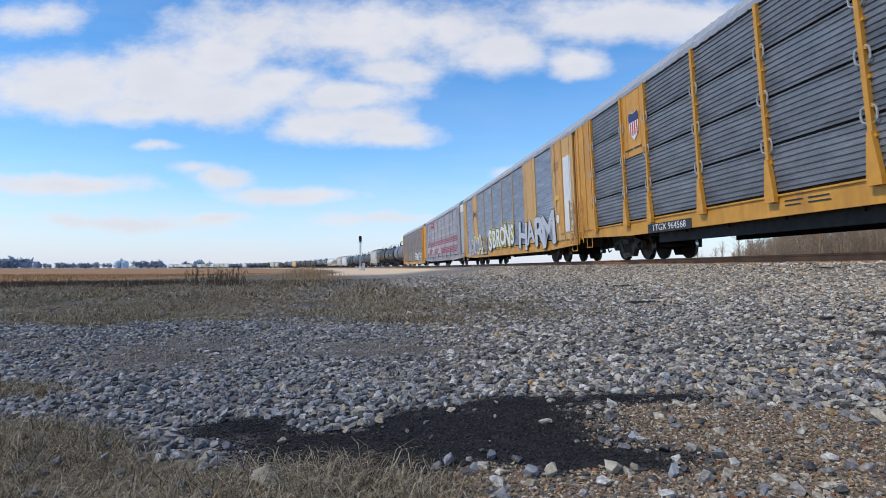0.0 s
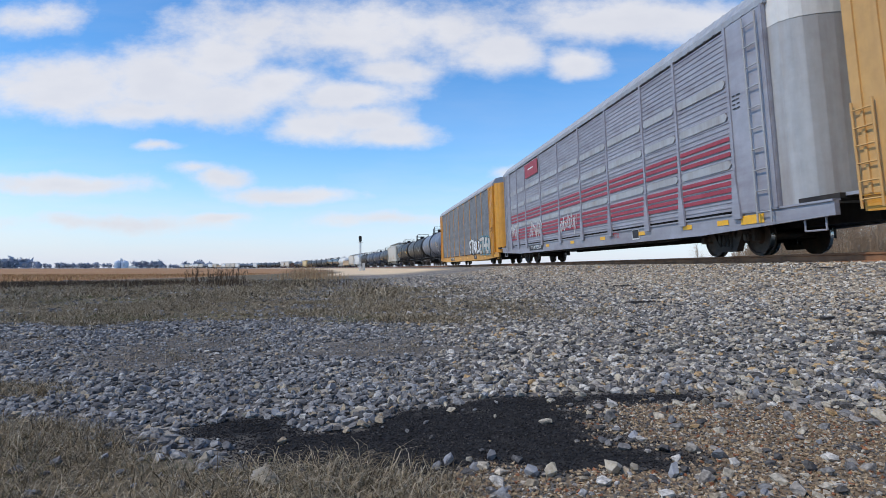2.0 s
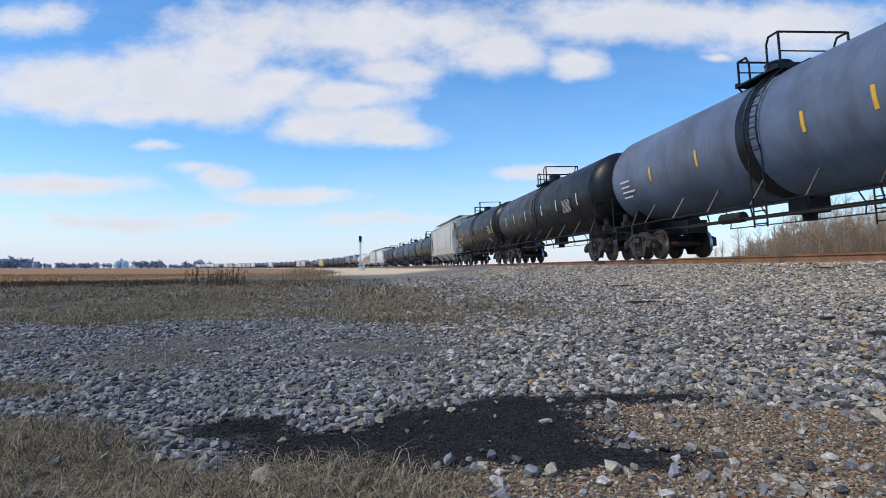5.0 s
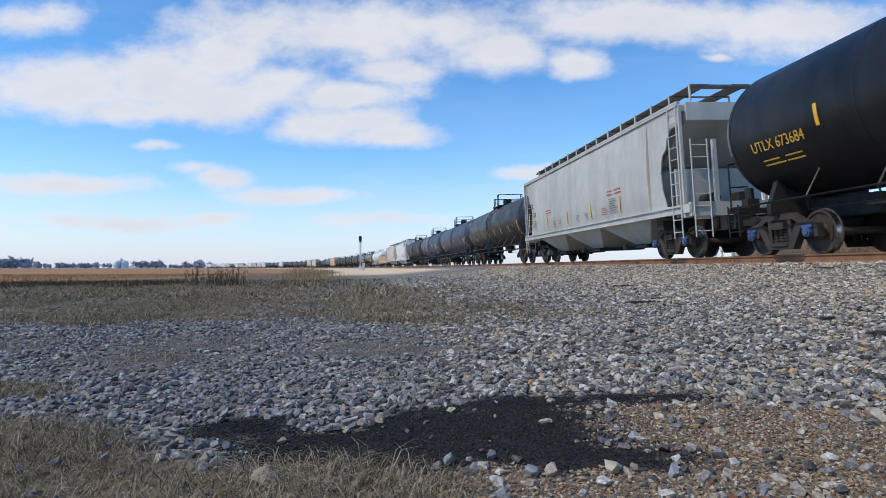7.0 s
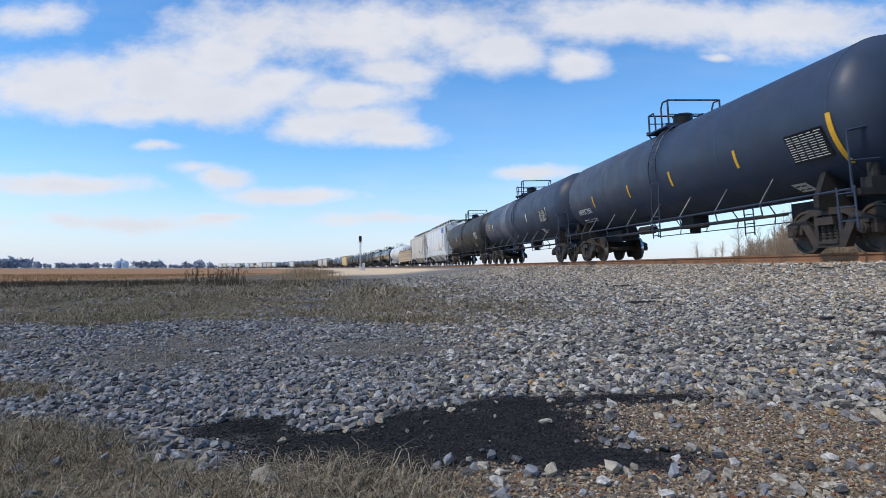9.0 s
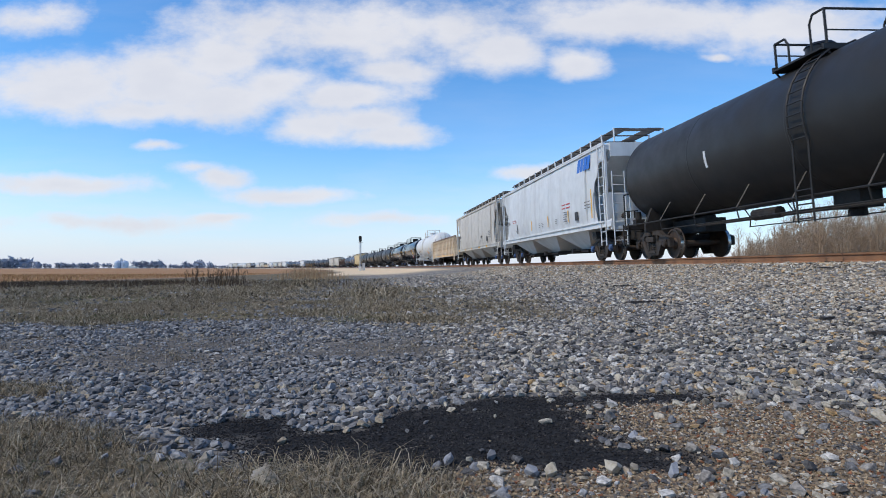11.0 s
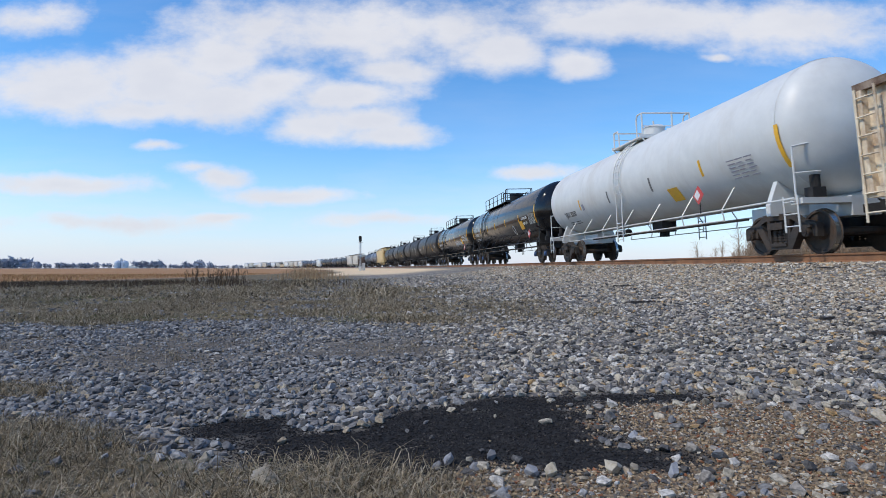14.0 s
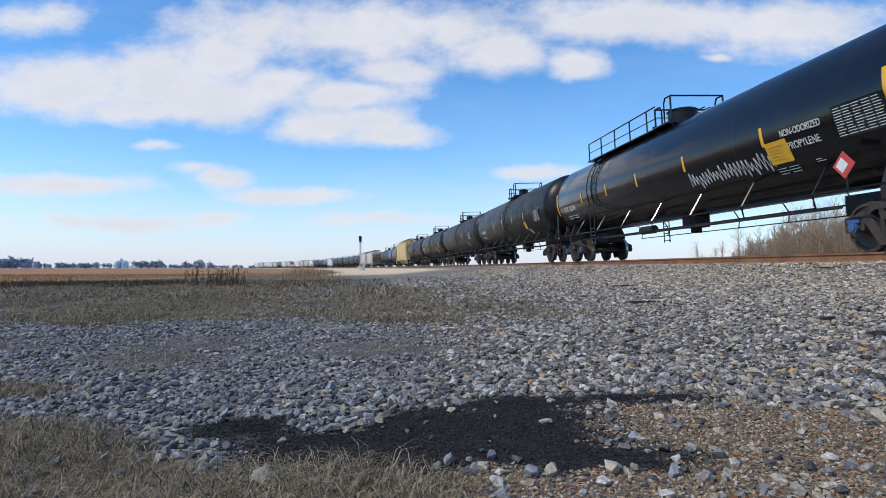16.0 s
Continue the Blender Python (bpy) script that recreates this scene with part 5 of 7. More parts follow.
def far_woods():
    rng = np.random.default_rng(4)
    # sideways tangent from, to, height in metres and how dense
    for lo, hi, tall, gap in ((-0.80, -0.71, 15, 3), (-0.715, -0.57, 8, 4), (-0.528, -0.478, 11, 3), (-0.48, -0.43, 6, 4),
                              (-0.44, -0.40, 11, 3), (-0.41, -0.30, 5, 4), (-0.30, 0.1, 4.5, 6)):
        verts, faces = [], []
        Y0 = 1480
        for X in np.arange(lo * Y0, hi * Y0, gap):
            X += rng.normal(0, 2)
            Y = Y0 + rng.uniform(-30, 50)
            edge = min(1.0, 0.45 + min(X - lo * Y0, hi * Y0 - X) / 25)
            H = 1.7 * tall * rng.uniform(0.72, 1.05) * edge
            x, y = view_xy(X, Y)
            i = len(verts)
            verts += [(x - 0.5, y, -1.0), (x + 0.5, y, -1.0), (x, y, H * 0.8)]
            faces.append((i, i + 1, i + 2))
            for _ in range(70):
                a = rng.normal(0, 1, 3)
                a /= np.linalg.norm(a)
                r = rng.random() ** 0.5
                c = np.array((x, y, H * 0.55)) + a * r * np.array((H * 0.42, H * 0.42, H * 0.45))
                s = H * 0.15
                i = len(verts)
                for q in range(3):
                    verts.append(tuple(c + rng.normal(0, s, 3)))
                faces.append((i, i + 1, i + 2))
        joined("far_wood", verts, faces, M["farwood"], "grey winter wood beyond the stubble field, pale blue haze painted into its colour", "wood")


def grain_bins():
    x, y = view_xy(-0.5495 * 1400, 1400)
    root = tagged(new("grain_bins"), "pale blue-grey steel grain bins with conical roofs", "grain bin")
    root.matrix_basis = pose(x, y, level(x, y))
    for dx, r, h in ((-7, 8, 14), (8, 8.5, 14)):
        bm = bmesh.new()
        rod(bm, (dx, 0, -1), (dx, 0, h), r, 22)
        for z in range(1, h, 2):
            rod(bm, (dx, 0, z), (dx, 0, z + 0.5), r + 0.15, 22)
        b = part("bin", bm, M["bin"], root)
        part("bin_roof", rod(bmesh.new(), (dx, 0, h), (dx, 0, h + 5), r + 0.4, 22, 0.8), M["bin"], b)
    bm = bmesh.new()
    box(bm, -3, 3, -1.5, 1.5, 0, 21)
    for k in (-1, 1):
        line(bm, [(0, 0, 22), (k * 16, 0, 16)], 0.5)
    box(bm, -1.5, 1.5, -1.5, 1.5, 21, 24)
    part("elevator_leg", bm, M["bin"], root)
    x, y = view_xy(-0.530 * 1400, 1400)
    bm = slab(bmesh.new(), [(-9, -0.5), (-9, 4), (0, 6.5), (9, 4), (9, -0.5)], "y", -6, 6)
    barn = part("farm_shed", bm, M["casing"], None)
    barn.matrix_basis = pose(x, y, level(x, y))
    tagged(barn, "low white metal farm shed by the bins", "shed")


def rail_signal():
    X, Y = -0.1415 * 125, 125
    x, y = view_xy(X, Y)
    root = tagged(new("railway_signal"), "tall silver signal mast with a black head", "railway signal")
    root.matrix_basis = pose(x, y, float(level(x, y)), 0, 0, 0)
    bm = rod(bmesh.new(), (0, 0, 0), (0, 0, 6.6), 0.085, 10)
    part("mast", bm, M["mast"], root)
    bm = box(bmesh.new(), -0.3, 0.3, -0.3, 0.3, -0.2, 0.9)
    part("base", bm, M["casing"], root)
    bm = bmesh.new()
    slab(bm, [(-0.32, 6.35), (-0.32, 7.25), (-0.16, 7.42), (0.16, 7.42), (0.32, 7.25), (0.32, 6.35), (0.16, 6.15), (-0.16, 6.15)], "y", -0.16, -0.10)
    box(bm, -0.2, 0.2, -0.1, 0.3, 6.3, 7.3)
    part("backplate", bm, M["signal"], root)
    for z in (6.45, 6.8, 7.15):
        bm = bmesh.new()
        n = 12
        for i in range(8):
            a0, a1 = math.pi * (i / 8 * 1.2 - 0.1), math.pi * ((i + 1) / 8 * 1.2 - 0.1)
            p = [(math.cos(a) * 0.13, math.sin(a) * 0.13) for a in (a0, a1)]
            slab(bm, [(p[0][0], z + p[0][1]), (p[1][0], z + p[1][1]), (p[1][0] * 0.92, z + p[1][1] * 0.92), (p[0][0] * 0.92, z + p[0][1] * 0.92)], "y", -0.45, -0.16)
        part("hood", bm, M["signal"], root)
    bm = ladder(bmesh.new(), 0.28, -0.2, 0.2, 0.3, 6.2, 20, 0.02, "x")
    part("ladder", bm, M["mast"], root)
    bm = box(bmesh.new(), -0.5, 0.5, -0.02, 0.5, 6.05, 6.1)
    part("platform", bm, M["mast"], root)
    x, y = view_xy(X + 0.62, Y + 1)
    cab = part("signal_cabinet", box(box(bmesh.new(), -0.28, 0.28, -0.3, 0.3, -0.2, 1.55), -0.33, 0.33, -0.36, 0.36, 1.55, 1.62), M["casing"], None)
    cab.matrix_basis = pose(x, y, float(level(x, y)))
    tagged(cab, "small white metal relay cabinet beside the signal mast", "cabinet")


def brush():
    rng = np.random.default_rng(9)
    # bare thicket behind the track
    verts, faces = [], []
    for _ in range(900):
        Y = rng.uniform(62, 95)
        X = rng.uniform(0.495, 0.98) * Y
        x, y = view_xy(X, Y)
        h = rng.uniform(3.4, 8.4) * min(1.0, 0.35 + (X / Y - 0.50) * 5)
        twiggy(rng, verts, faces, x, y, float(level(x, y)), h, 0.75, 24, 0.026)
    joined("thicket", verts, faces, M["bark"], "dense bare brown thicket behind the track", "thicket")
    # a few thin bare trees further off
    for X, Y, h in ((0.437, 130, 6.5), (0.475, 130, 6.0), (0.463, 135, 5.2), (0.505, 120, 9.0), (0.525, 118, 7.5), (0.60, 110, 10), (0.66, 105, 9)):
        verts, faces = [], []
        x, y = view_xy(X * Y, Y)
        twiggy(rng, verts, faces, x, y, float(level(x, y)), h, 0.8, 60, 0.03)
        joined("bare_tree", verts, faces, M["bark"], "thin leafless tree on the field edge", "tree", kind="")
    # tan scrub by the embankment and dead weeds at the field edge
    for lo, hi, ya, yb, h0, h1, count, name, lab, mt in (
            (-0.31, -0.155, 30, 46, 0.35, 1.0, 380, "scrub", "tan dry scrub on the bank", "scrub"),
            (-0.44, -0.335, 20, 24, 0.2, 0.72, 130, "dead_weeds", "tall dark dead weed stalks at the field edge", "weed"),
            (-0.80, -0.44, 20, 26.5, 0.10, 0.24, 2300, "dead_weeds", "low dark dead weeds along the field edge", "weed"),
            (-0.335, -0.16, 19, 26, 0.08, 0.22, 260, "dead_weeds", "low brown weeds along the field edge", "weed")):
        verts, faces = [], []
        for _ in range(count):
            Y = rng.uniform(ya, yb)
            k = rng.triangular(lo, (lo + hi) / 2, hi) if name == "scrub" else rng.uniform(lo, hi)
            x, y = view_xy(k * Y, Y)
            h = rng.uniform(h0, h1) * (1 - 0.75 * abs(2 * (k - lo) / (hi - lo) - 1) if name == "scrub" else 1)
            twiggy(rng, verts, faces, x, y, float(level(x, y)), h, 0.5, 7, 0.006)
        joined(name, verts, faces, M[mt], lab, "weeds")


far_woods()
grain_bins()
rail_signal()
brush()

# ---- the train, from its head: coupling points along the track at the start ----
TRAIN = []


def place(car, s0, s1):
    TRAIN.append((car, (s0 + s1) / 2))
    car.matrix_basis = on_track((s0 + s1) / 2, 0, RAIL_Z)
    return car


P1 = [-11.75, -9.0, -7.2, -5.4, -3.44, -0.67, 1.95, 4.60, 7.41, 9.12, 11.89]
P2 = [-10.92, -8.12, -5.96, -3.48, -0.66, 2.2, 4.89, 7.50, 9.28, 12.18]
P3 = [-10.85, -8.44, -6.4, -3.6, -0.83, 1.93, 4.71, 7.57, 9.33, 10.95]
P4 = [-11.38, -8.82, -6.91, -4.13, -1.30, 1.38, 4.10, 6.9, 8.75, 11.64]
WS = -1.56                                  # side plane of the autoracks


def mark_number(car, words, y, z, w, x=-1.558):
    plate_on(car, "number_panel", x, y, z, w, 0.27, M["mark_k"], 0, "black number panel")
    lettering(words, 0.27, M["mark_w"], car, side_pose(x - 0.008, y, z), "number", squeeze=w * 0.9 / (0.27 * 0.62 * len(words)))


# first autorack: shield emblem on the plain panel
car = place(autorack("yellow flat autorack with weathered grey corrugated panels", M["panel"], M["yellow"], M["yellow"], M["yellow"], P1, ((8, 3.0),), 0), -4.8, 23.6)
mark_number(car, "TTGX 964568", 6.5, 0.93, 2.5)
bm = slab(bmesh.new(), [(-0.30, -0.28), (-0.36, 0.30), (-0.30, 0.42), (0.0, 0.36), (0.30, 0.42), (0.36, 0.30), (0.30, -0.28), (0.0, -0.50)], "z", 0, 0.006)
shield = part("shield_emblem", bm, M["mark_w"], car, "white shield emblem with red bars and a navy top", m=side_pose(-1.605, 8.2, 4.30))
for i in range(4):
    part("shield_bar", box(bmesh.new(), -0.27 + i * 0.155, -0.19 + i * 0.155, -0.34, 0.08, 0.006, 0.010), M["mark_r"], shield)
part("shield_top", slab(bmesh.new(), [(-0.345, 0.10), (-0.35, 0.30), (-0.30, 0.41), (0.0, 0.35), (0.30, 0.41), (0.35, 0.30), (0.345, 0.10)], "z", 0.006, 0.011), M["navy"], shield)
bars(car, -1.605, 8.25, 3.55, 1.35, 0.16, 1, M["mark_k"], name="slogan_bar", cols=2)
bars(car, -1.558, 1.0, 1.05, 1.3, 0.18, 2, M["mark_k"], cols=2)
hoop = finish(line(bmesh.new(), [(0, 0.05, 0.16), (-0.03, 0.15, 0.11), (-0.03, 0.17, 0), (-0.03, 0.15, -0.11), (0, 0.05, -0.16)], 0.018, 5), "tie_hoop", M["grey_door"])
for y in P1:
    for i in (1, 2, 3):
        for k in (0, 180):
            put("tie_hoop", hoop, car, pose(-1.60, y, 1.28 + i * 1.02) @ pose(0, 0, 0, k), "pale steel hoop at a panel joint" if k else "")

# second autorack: bracketed emblem, sprayed pieces along the bottom
car = place(autorack("faded yellow autorack with blue-grey louvred panels and graffiti", M["panel_pale"], M["tan"], M["yellow"], M["yellow"], P2, ((1, 1.5), (7, 1.5)), 1, tiers=1, drop=0.24, truck_y=9.2), 23.0, 51.4)
mark_number(car, "TTGX 695556", 5.27, 0.83, 2.1)
for y in (8.39,):
    for k in (-1, 1):
        bm = box(bmesh.new(), k * 0.62 - 0.03, k * 0.62 + 0.03, -0.34, 0.34, 0, 0.006)
        for e in (-1, 1):
            box(bm, *sorted((k * 0.62, k * 0.48)), e * 0.31 - 0.03, e * 0.31 + 0.03, 0, 0.006)
        part("bracket_emblem", bm, M["navy"], car, "navy square bracket", m=side_pose(-1.605, y, 3.95))
    for i in range(3):
        bm = slab(bmesh.new(), [(-0.36 + i * 0.25, -0.16), (-0.30 + i * 0.25, 0.16), (-0.12 + i * 0.25, 0.16), (-0.18 + i * 0.25, -0.16)], "z", 0, 0.006)
        part("emblem_bar", bm, M["navy"], car, m=side_pose(-1.605, y, 3.95))
gx = WS - 0.06
spray(car, "2016", 0.84, 4.92, 1.62, gx, M["mark_k"], M["mark_w"], 0.68, M["mark_o"])
spray(car, "SBRONS", 1.72, -0.1, 1.62, gx, M["mark_w"], M["mark_k"], 1.02, M["lemon_p"], thick=0.75)
spray(car, "MA", 1.45, 7.3, 1.5, gx, M["grey_p"], M["mark_w"], 1.35, M["lemon_p"])
spray(car, "JO", 1.3, 10.4, 1.45, gx, M["grey_p"], M["mark_w"], 1.4)
spray(car, "HARM", 1.8, -7.8, 1.5, gx, M["pale_p"], M["mark_k"], 1.2, thick=0.4)
for y, z, r in ((-11.5, 1.95, 0.2), (-11.9, 1.5, 0.24)):
    part("graffiti_blob", rod(bmesh.new(), (gx - 0.004, y, z), (gx, y, z), r, 20), M["mark_w"], car)
bars(car, -1.64, -11.6, 4.3, 0.7, 0.4, 4, M["mark_k"], cols=2)
plate_on(car, "notice_plate", -1.64, -11.6, 2.9, 0.5, 0.22, M["mark_o"])
part("rust_patch", box(bmesh.new(), -1.562, -1.556, 6.4, 12.3, 0.73, 0.99), M["pink_p"], car, "faded red-brown painted stretch of sill")
part("door_edge", box(bmesh.new(), -1.63, -1.57, -12.3, -11.75, 1.25, 5.42), M["yellow"], car, "deeper yellow door edge")
part("white_strip", box(bmesh.new(), -1.62, -1.57, -13.35, -12.45, 1.3, 4.55), M["white"], car, "white-painted end door section")

# third autorack
car = place(autorack("silver autorack with faded red stripes and white scrawl", M["panel_red"], M["panel_red"], M["panel_red"], M["grey_door"], P3, (), 2, tiers=1, drop=0.24, truck_y=9.5), 51.0, 79.4)
mark_number(car, "TTGX 993571", 6.0, 0.80, 2.4)
plate_on(car, "name_plate", WS - 0.05, 6.1, 4.90, 2.4, 0.72, M["stripe"], 0, "red name plate")
bars(car, WS - 0.058, 5.9, 4.95, 1.5, 0.24, 1, M["mark_w"], name="name_bar", cols=1)
lettering("TTX", 0.26, M["mark_r"], car, side_pose(-1.56, -3.98, 0.84), "lettering")
plate_on(car, "label_plate", -1.56, -5.5, 0.82, 0.5, 0.34, M["mark_w"])
plate_on(car, "label_inset", -1.567, -5.5, 0.82, 0.42, 0.26, M["mark_k"])
for y, z in ((10.2, 1.85), (5.9, 1.72), (0.7, 1.6)):
    scrawl_on(car, y, z, 2.0, 0.95, 12, WS - 0.06)
bars(car, WS - 0.04, -11.15, 3.55, 0.32, 0.4, 4, M["mark_k"], cols=2)
plate_on(car, "sill_patch", -1.56, -11.3, 0.82, 0.8, 0.2, M["mark_y"])
for y in (-10.2, -8.6, -5.9, -2.79, 0.47, 3.96):
    plate_on(car, "reflector", -1.56, y, 0.82, 0.45, 0.12, M["mark_y"])

# fourth autorack
car = place(autorack("yellow autorack with grey panels and white block graffiti", M["panel"], M["yellow"], M["yellow"], M["yellow"], P4, (), 3, tiers=1, drop=0.45, truck_y=9.6), 79.4, 108.0)
spray(car, "STAKS", 1.32, -6.0, 1.36, WS - 0.075, M["mark_w"], M["mark_k"], 0.92)
spray(car, "ETHER", 1.5, -9.85, 1.3, WS - 0.075, M["hopper_beige"], M["mark_k"], 0.70, M["cyan_p"], thick=0.7)
plate_on(car, "number_panel", -1.558, -5.85, 0.60, 1.0, 0.27, M["mark_k"])
lettering("TTX", 0.27, M["mark_w"], car, side_pose(-1.566, -5.85, 0.60), "lettering")
mark_number(car, "TTGX 100997", 5.6, 0.60, 2.2)
bars(car, WS - 0.06, -11.5, 3.75, 0.5, 0.4, 4, M["mark_k"], cols=2)
for i, c in enumerate("OX20"):
    lettering(c, 0.5, M["mark_k"], car, side_pose(WS - 0.035, -11.75 - i * 0.27, 2.35 + 0.05 * (i % 2)) @ pose(0, 0, 0, 0, 0, 8 - 6 * i), "graffiti_letter", squeeze=0.8)
bars(car, WS - 0.05, 0.3, 1.6, 0.55, 0.5, 3, M["mark_b"], name="blue_mark", cols=2)
for y in (-12.5, -9.4, -2.3, 1.2, 4.0, 8.6):
    plate_on(car, "reflector", -1.558, y, 0.60, 0.5, 0.12, M["mark_y"])


def tank_marks(car, words, wy, dashes, colour, z=2.6, plate_y=None, small_y=None, dash=None, dash_h=0.42):
    shell_dashes(car, dashes, z, dash_h, dash or M["mark_y"])
    if words:
        shell_text(car, words, 0.33, wy, z - 0.28, colour)
        shell_bars(car, wy - 0.1, z - 0.62, 1.4, 0.22, 2, colour, 2)
    if plate_y is not None:
        shell_plate(car, plate_y, z - 0.15, 1.05, 0.62, M["blacker"], "data_panel", "data panel of fine print")
        shell_bars(car, plate_y, z - 0.15, 0.98, 0.56, 11, M["mark_w"], 5)
    if small_y is not None:
        shell_plate(car, small_y, z - 0.85, 0.42, 0.32, M["mark_w"])
        shell_bars(car, small_y, z - 0.85, 0.34, 0.26, 2, M["mark_k"], 2)


def diamond(car, y, z):
    """A placard that hangs upright beside the running rail."""
    at = side_pose(-1.50, y, z) @ pose(0, 0, 0, 0, 0, 45)
    p = part("hazard_placard", box(bmesh.new(), -0.18, 0.18, -0.18, 0.18, 0, 0.006), M["mark_r"], car, "red and white diamond placard", m=at)
    part("placard_centre", box(bmesh.new(), -0.13, 0.07, -0.07, 0.13, 0.006, 0.010), M["mark_w"], p)
    part("placard_bracket", rod(bmesh.new(), (-1.47, y, 1.14), (-1.47, y, z), 0.015, 5), M["under"], car)


car = place(tank_car("blue-grey tank car with a dark mid band", M["bluegrey"], 17.1, 1.50, bands=((0.0, 0.5, M["blacker"]),), trim=M["blacker"]), 108.0, 125.1)
tank_marks(car, "", 0, (-5.2, -3.6, -1.9, 2.0, 4.6), M["mark_w"], 2.6, -6.0, -5.3)
shell_bars(car, 6.2, 2.35, 1.0, 0.7, 4, M["mark_w"], 1)
car = place(tank_car("dull black tank car with pale streaks", M["blacker"], 18.2, 1.50), 125.1, 143.3)
tank_marks(car, "", 0, (-6.5, -3.8, -1.5, 1.55, 4.0, 6.0), M["mark_w"], 2.6, -5.2, None, M["mark_w"], 0.5)
car = place(tank_car("black tank car with yellow lettering and strips", M["blacker"], 16.9, 1.55, 2.81, dome_y=0.75, deck=(-0.3, 2.03), ladder_y=-0.1, blue=True), 142.95, 159.85)
tank_marks(car, "UTLX 673684", 5.75, (-3.92, -1.28, 1.76, 4.52), M["mark_o"], 2.64, -6.15, -5.12)
shell_dashes(car, (-6.97,), 2.66, 0.95, M["mark_y"], 0.12)
shell_dashes(car, (7.3,), 2.75, 0.8, M["print"], 0.06)
car = place(hopper_car("light grey covered hopper with three bays", M["hopper"], 17.8, 3), 160.2, 178.0)
HS = -1.605
lettering("TILX", 0.40, M["mark_k"], car, side_pose(HS, 6.6, 2.9), "lettering", squeeze=0.8)
lettering("519324", 0.40, M["mark_k"], car, side_pose(HS, 6.35, 2.42), "number", squeeze=0.8)
bars(car, HS, 6.3, 2.0, 1.0, 0.36, 4, M["print"], cols=2)
for y in (4.01, 1.19, -1.53, -4.19):
    plate_on(car, "reflector", HS, y, 1.93, 0.09, 0.5, M["mark_y"])
plate_on(car, "reflector", HS, 7.1, 2.1, 0.10, 0.9, M["mark_y"])
for y, z, w in ((3.76, 2.40, 0.9), (-3.8, 2.38, 1.3)):
    bars(car, HS, y, z, w, 0.24, 2, M["mark_r"], cols=2)
bars(car, HS, -2.9, 1.78, 0.6, 0.3, 4, M["mark_r"], cols=1)
bars(car, HS, -3.7, 1.95, 0.8, 0.5, 6, M["print"], cols=1)
for y in (2.9, 2.1, -0.1, -1.1):
    bars(car, HS, y, 1.8, 0.4, 0.22, 3, M["print"], cols=1)

car = place(tank_car("black tank car with sky sheen painted as pale blue-grey streaks", M["sky_sheen_black"], 18.0, 1.46, 2.71, dome_y=0.2, deck=(-0.7, 0.7), ladder_y=0.4), 178.0, 196.0)
tank_marks(car, "GATX 4864", 5.93, (-5.2, -3.1, -1.17, 0.87, 2.42, 4.19), M["mark_o"], 2.2, None, -6.2)
shell_bars(car, -6.7, 2.45, 1.0, 0.5, 7, M["print"], 3)
shell_dashes(car, (-7.4, 7.82), 2.05, 1.0, M["mark_y"], 0.12)
car = place(tank_car("dark slate-blue tank car with a data panel", M["slate"], 17.0, 1.45, 2.70, dome_y=0.3, deck=(-0.38, 0.88), ladder_y=-0.45), 196.25, 213.25)
tank_marks(car, "ARMX 2951", 5.9, (-4.33, -1.25, 1.55, 4.71), M["mark_w"], 2.29, -6.6, -5.62)
shell_dashes(car, (-7.29,), 2.15, 0.95, M["mark_y"], 0.12)
car = place(tank_car("slate-grey tank car with paler bands", M["slate"], 18.4, 1.47, 2.72, bands=((2.4, 1.3, M["bluegrey"]),)), 212.9, 231.3)
tank_marks(car, "", 0, (-6.5, -3, 5.5), M["mark_w"], 2.5, -6.0, -5.0, M["mark_w"])
shell_bars(car, 6.5, 2.6, 1.1, 0.5, 3, M["mark_o"], 1)
car = place(tank_car("grey-brown weathered tank car", M["olive"], 17.9, 1.47, 2.72), 231.3, 249.2)
tank_marks(car, "", 0, (-5.5, 3), M["mark_w"], 2.5, -6.2, -4.5, M["mark_w"])

car = place(hopper_car("white covered hopper with a blue slanted mark", M["hopper_white"], 17.8, 3), 248.85, 266.65)
for i in range(4):
    bm = slab(bmesh.new(), [(-0.66 + i * 0.35, -0.26), (-0.55 + i * 0.35, 0.26), (-0.25 + i * 0.35, 0.26), (-0.36 + i * 0.35, -0.26)], "z", 0, 0.006)
    part("owner_mark", bm, M["mark_b"], car, "bright blue slanted block", m=side_pose(HS + 0.075, -6.02, 3.85, 5))
lettering("GACX", 0.34, M["mark_k"], car, side_pose(HS, 6.9, 2.8), "lettering", squeeze=0.9)
lettering("53999", 0.34, M["mark_k"], car, side_pose(HS, 6.4, 2.35), "number", squeeze=0.9)
for y in (4.4, 1.46, -1.37, -4.21):
    plate_on(car, "reflector", HS, y, 1.94, 0.08, 0.5, M["mark_y"] if y < 3 else M["mark_k"])
plate_on(car, "reflector", HS, -6.9, 2.2, 0.1, 1.1, M["mark_y"])
bars(car, HS, -4.0, 2.4, 1.1, 0.3, 2, M["mark_r"], cols=2)
bars(car, HS, -3.9, 1.95, 0.6, 0.5, 5, M["print"], cols=1)
bars(car, HS, -6.5, 2.2, 0.7, 0.35, 3, M["print"], cols=2)
bars(car, HS, 5.0, 2.4, 0.9, 0.2, 2, M["mark_r"], cols=2)
plate_on(car, "label_plate", HS, -5.22, 1.86, 0.34, 0.34, M["mark_k"])
for y in (4.6, 0.0, -0.5, -2.6):
    bars(car, HS, y, 1.85, 0.35, 0.25, 3, M["print"])

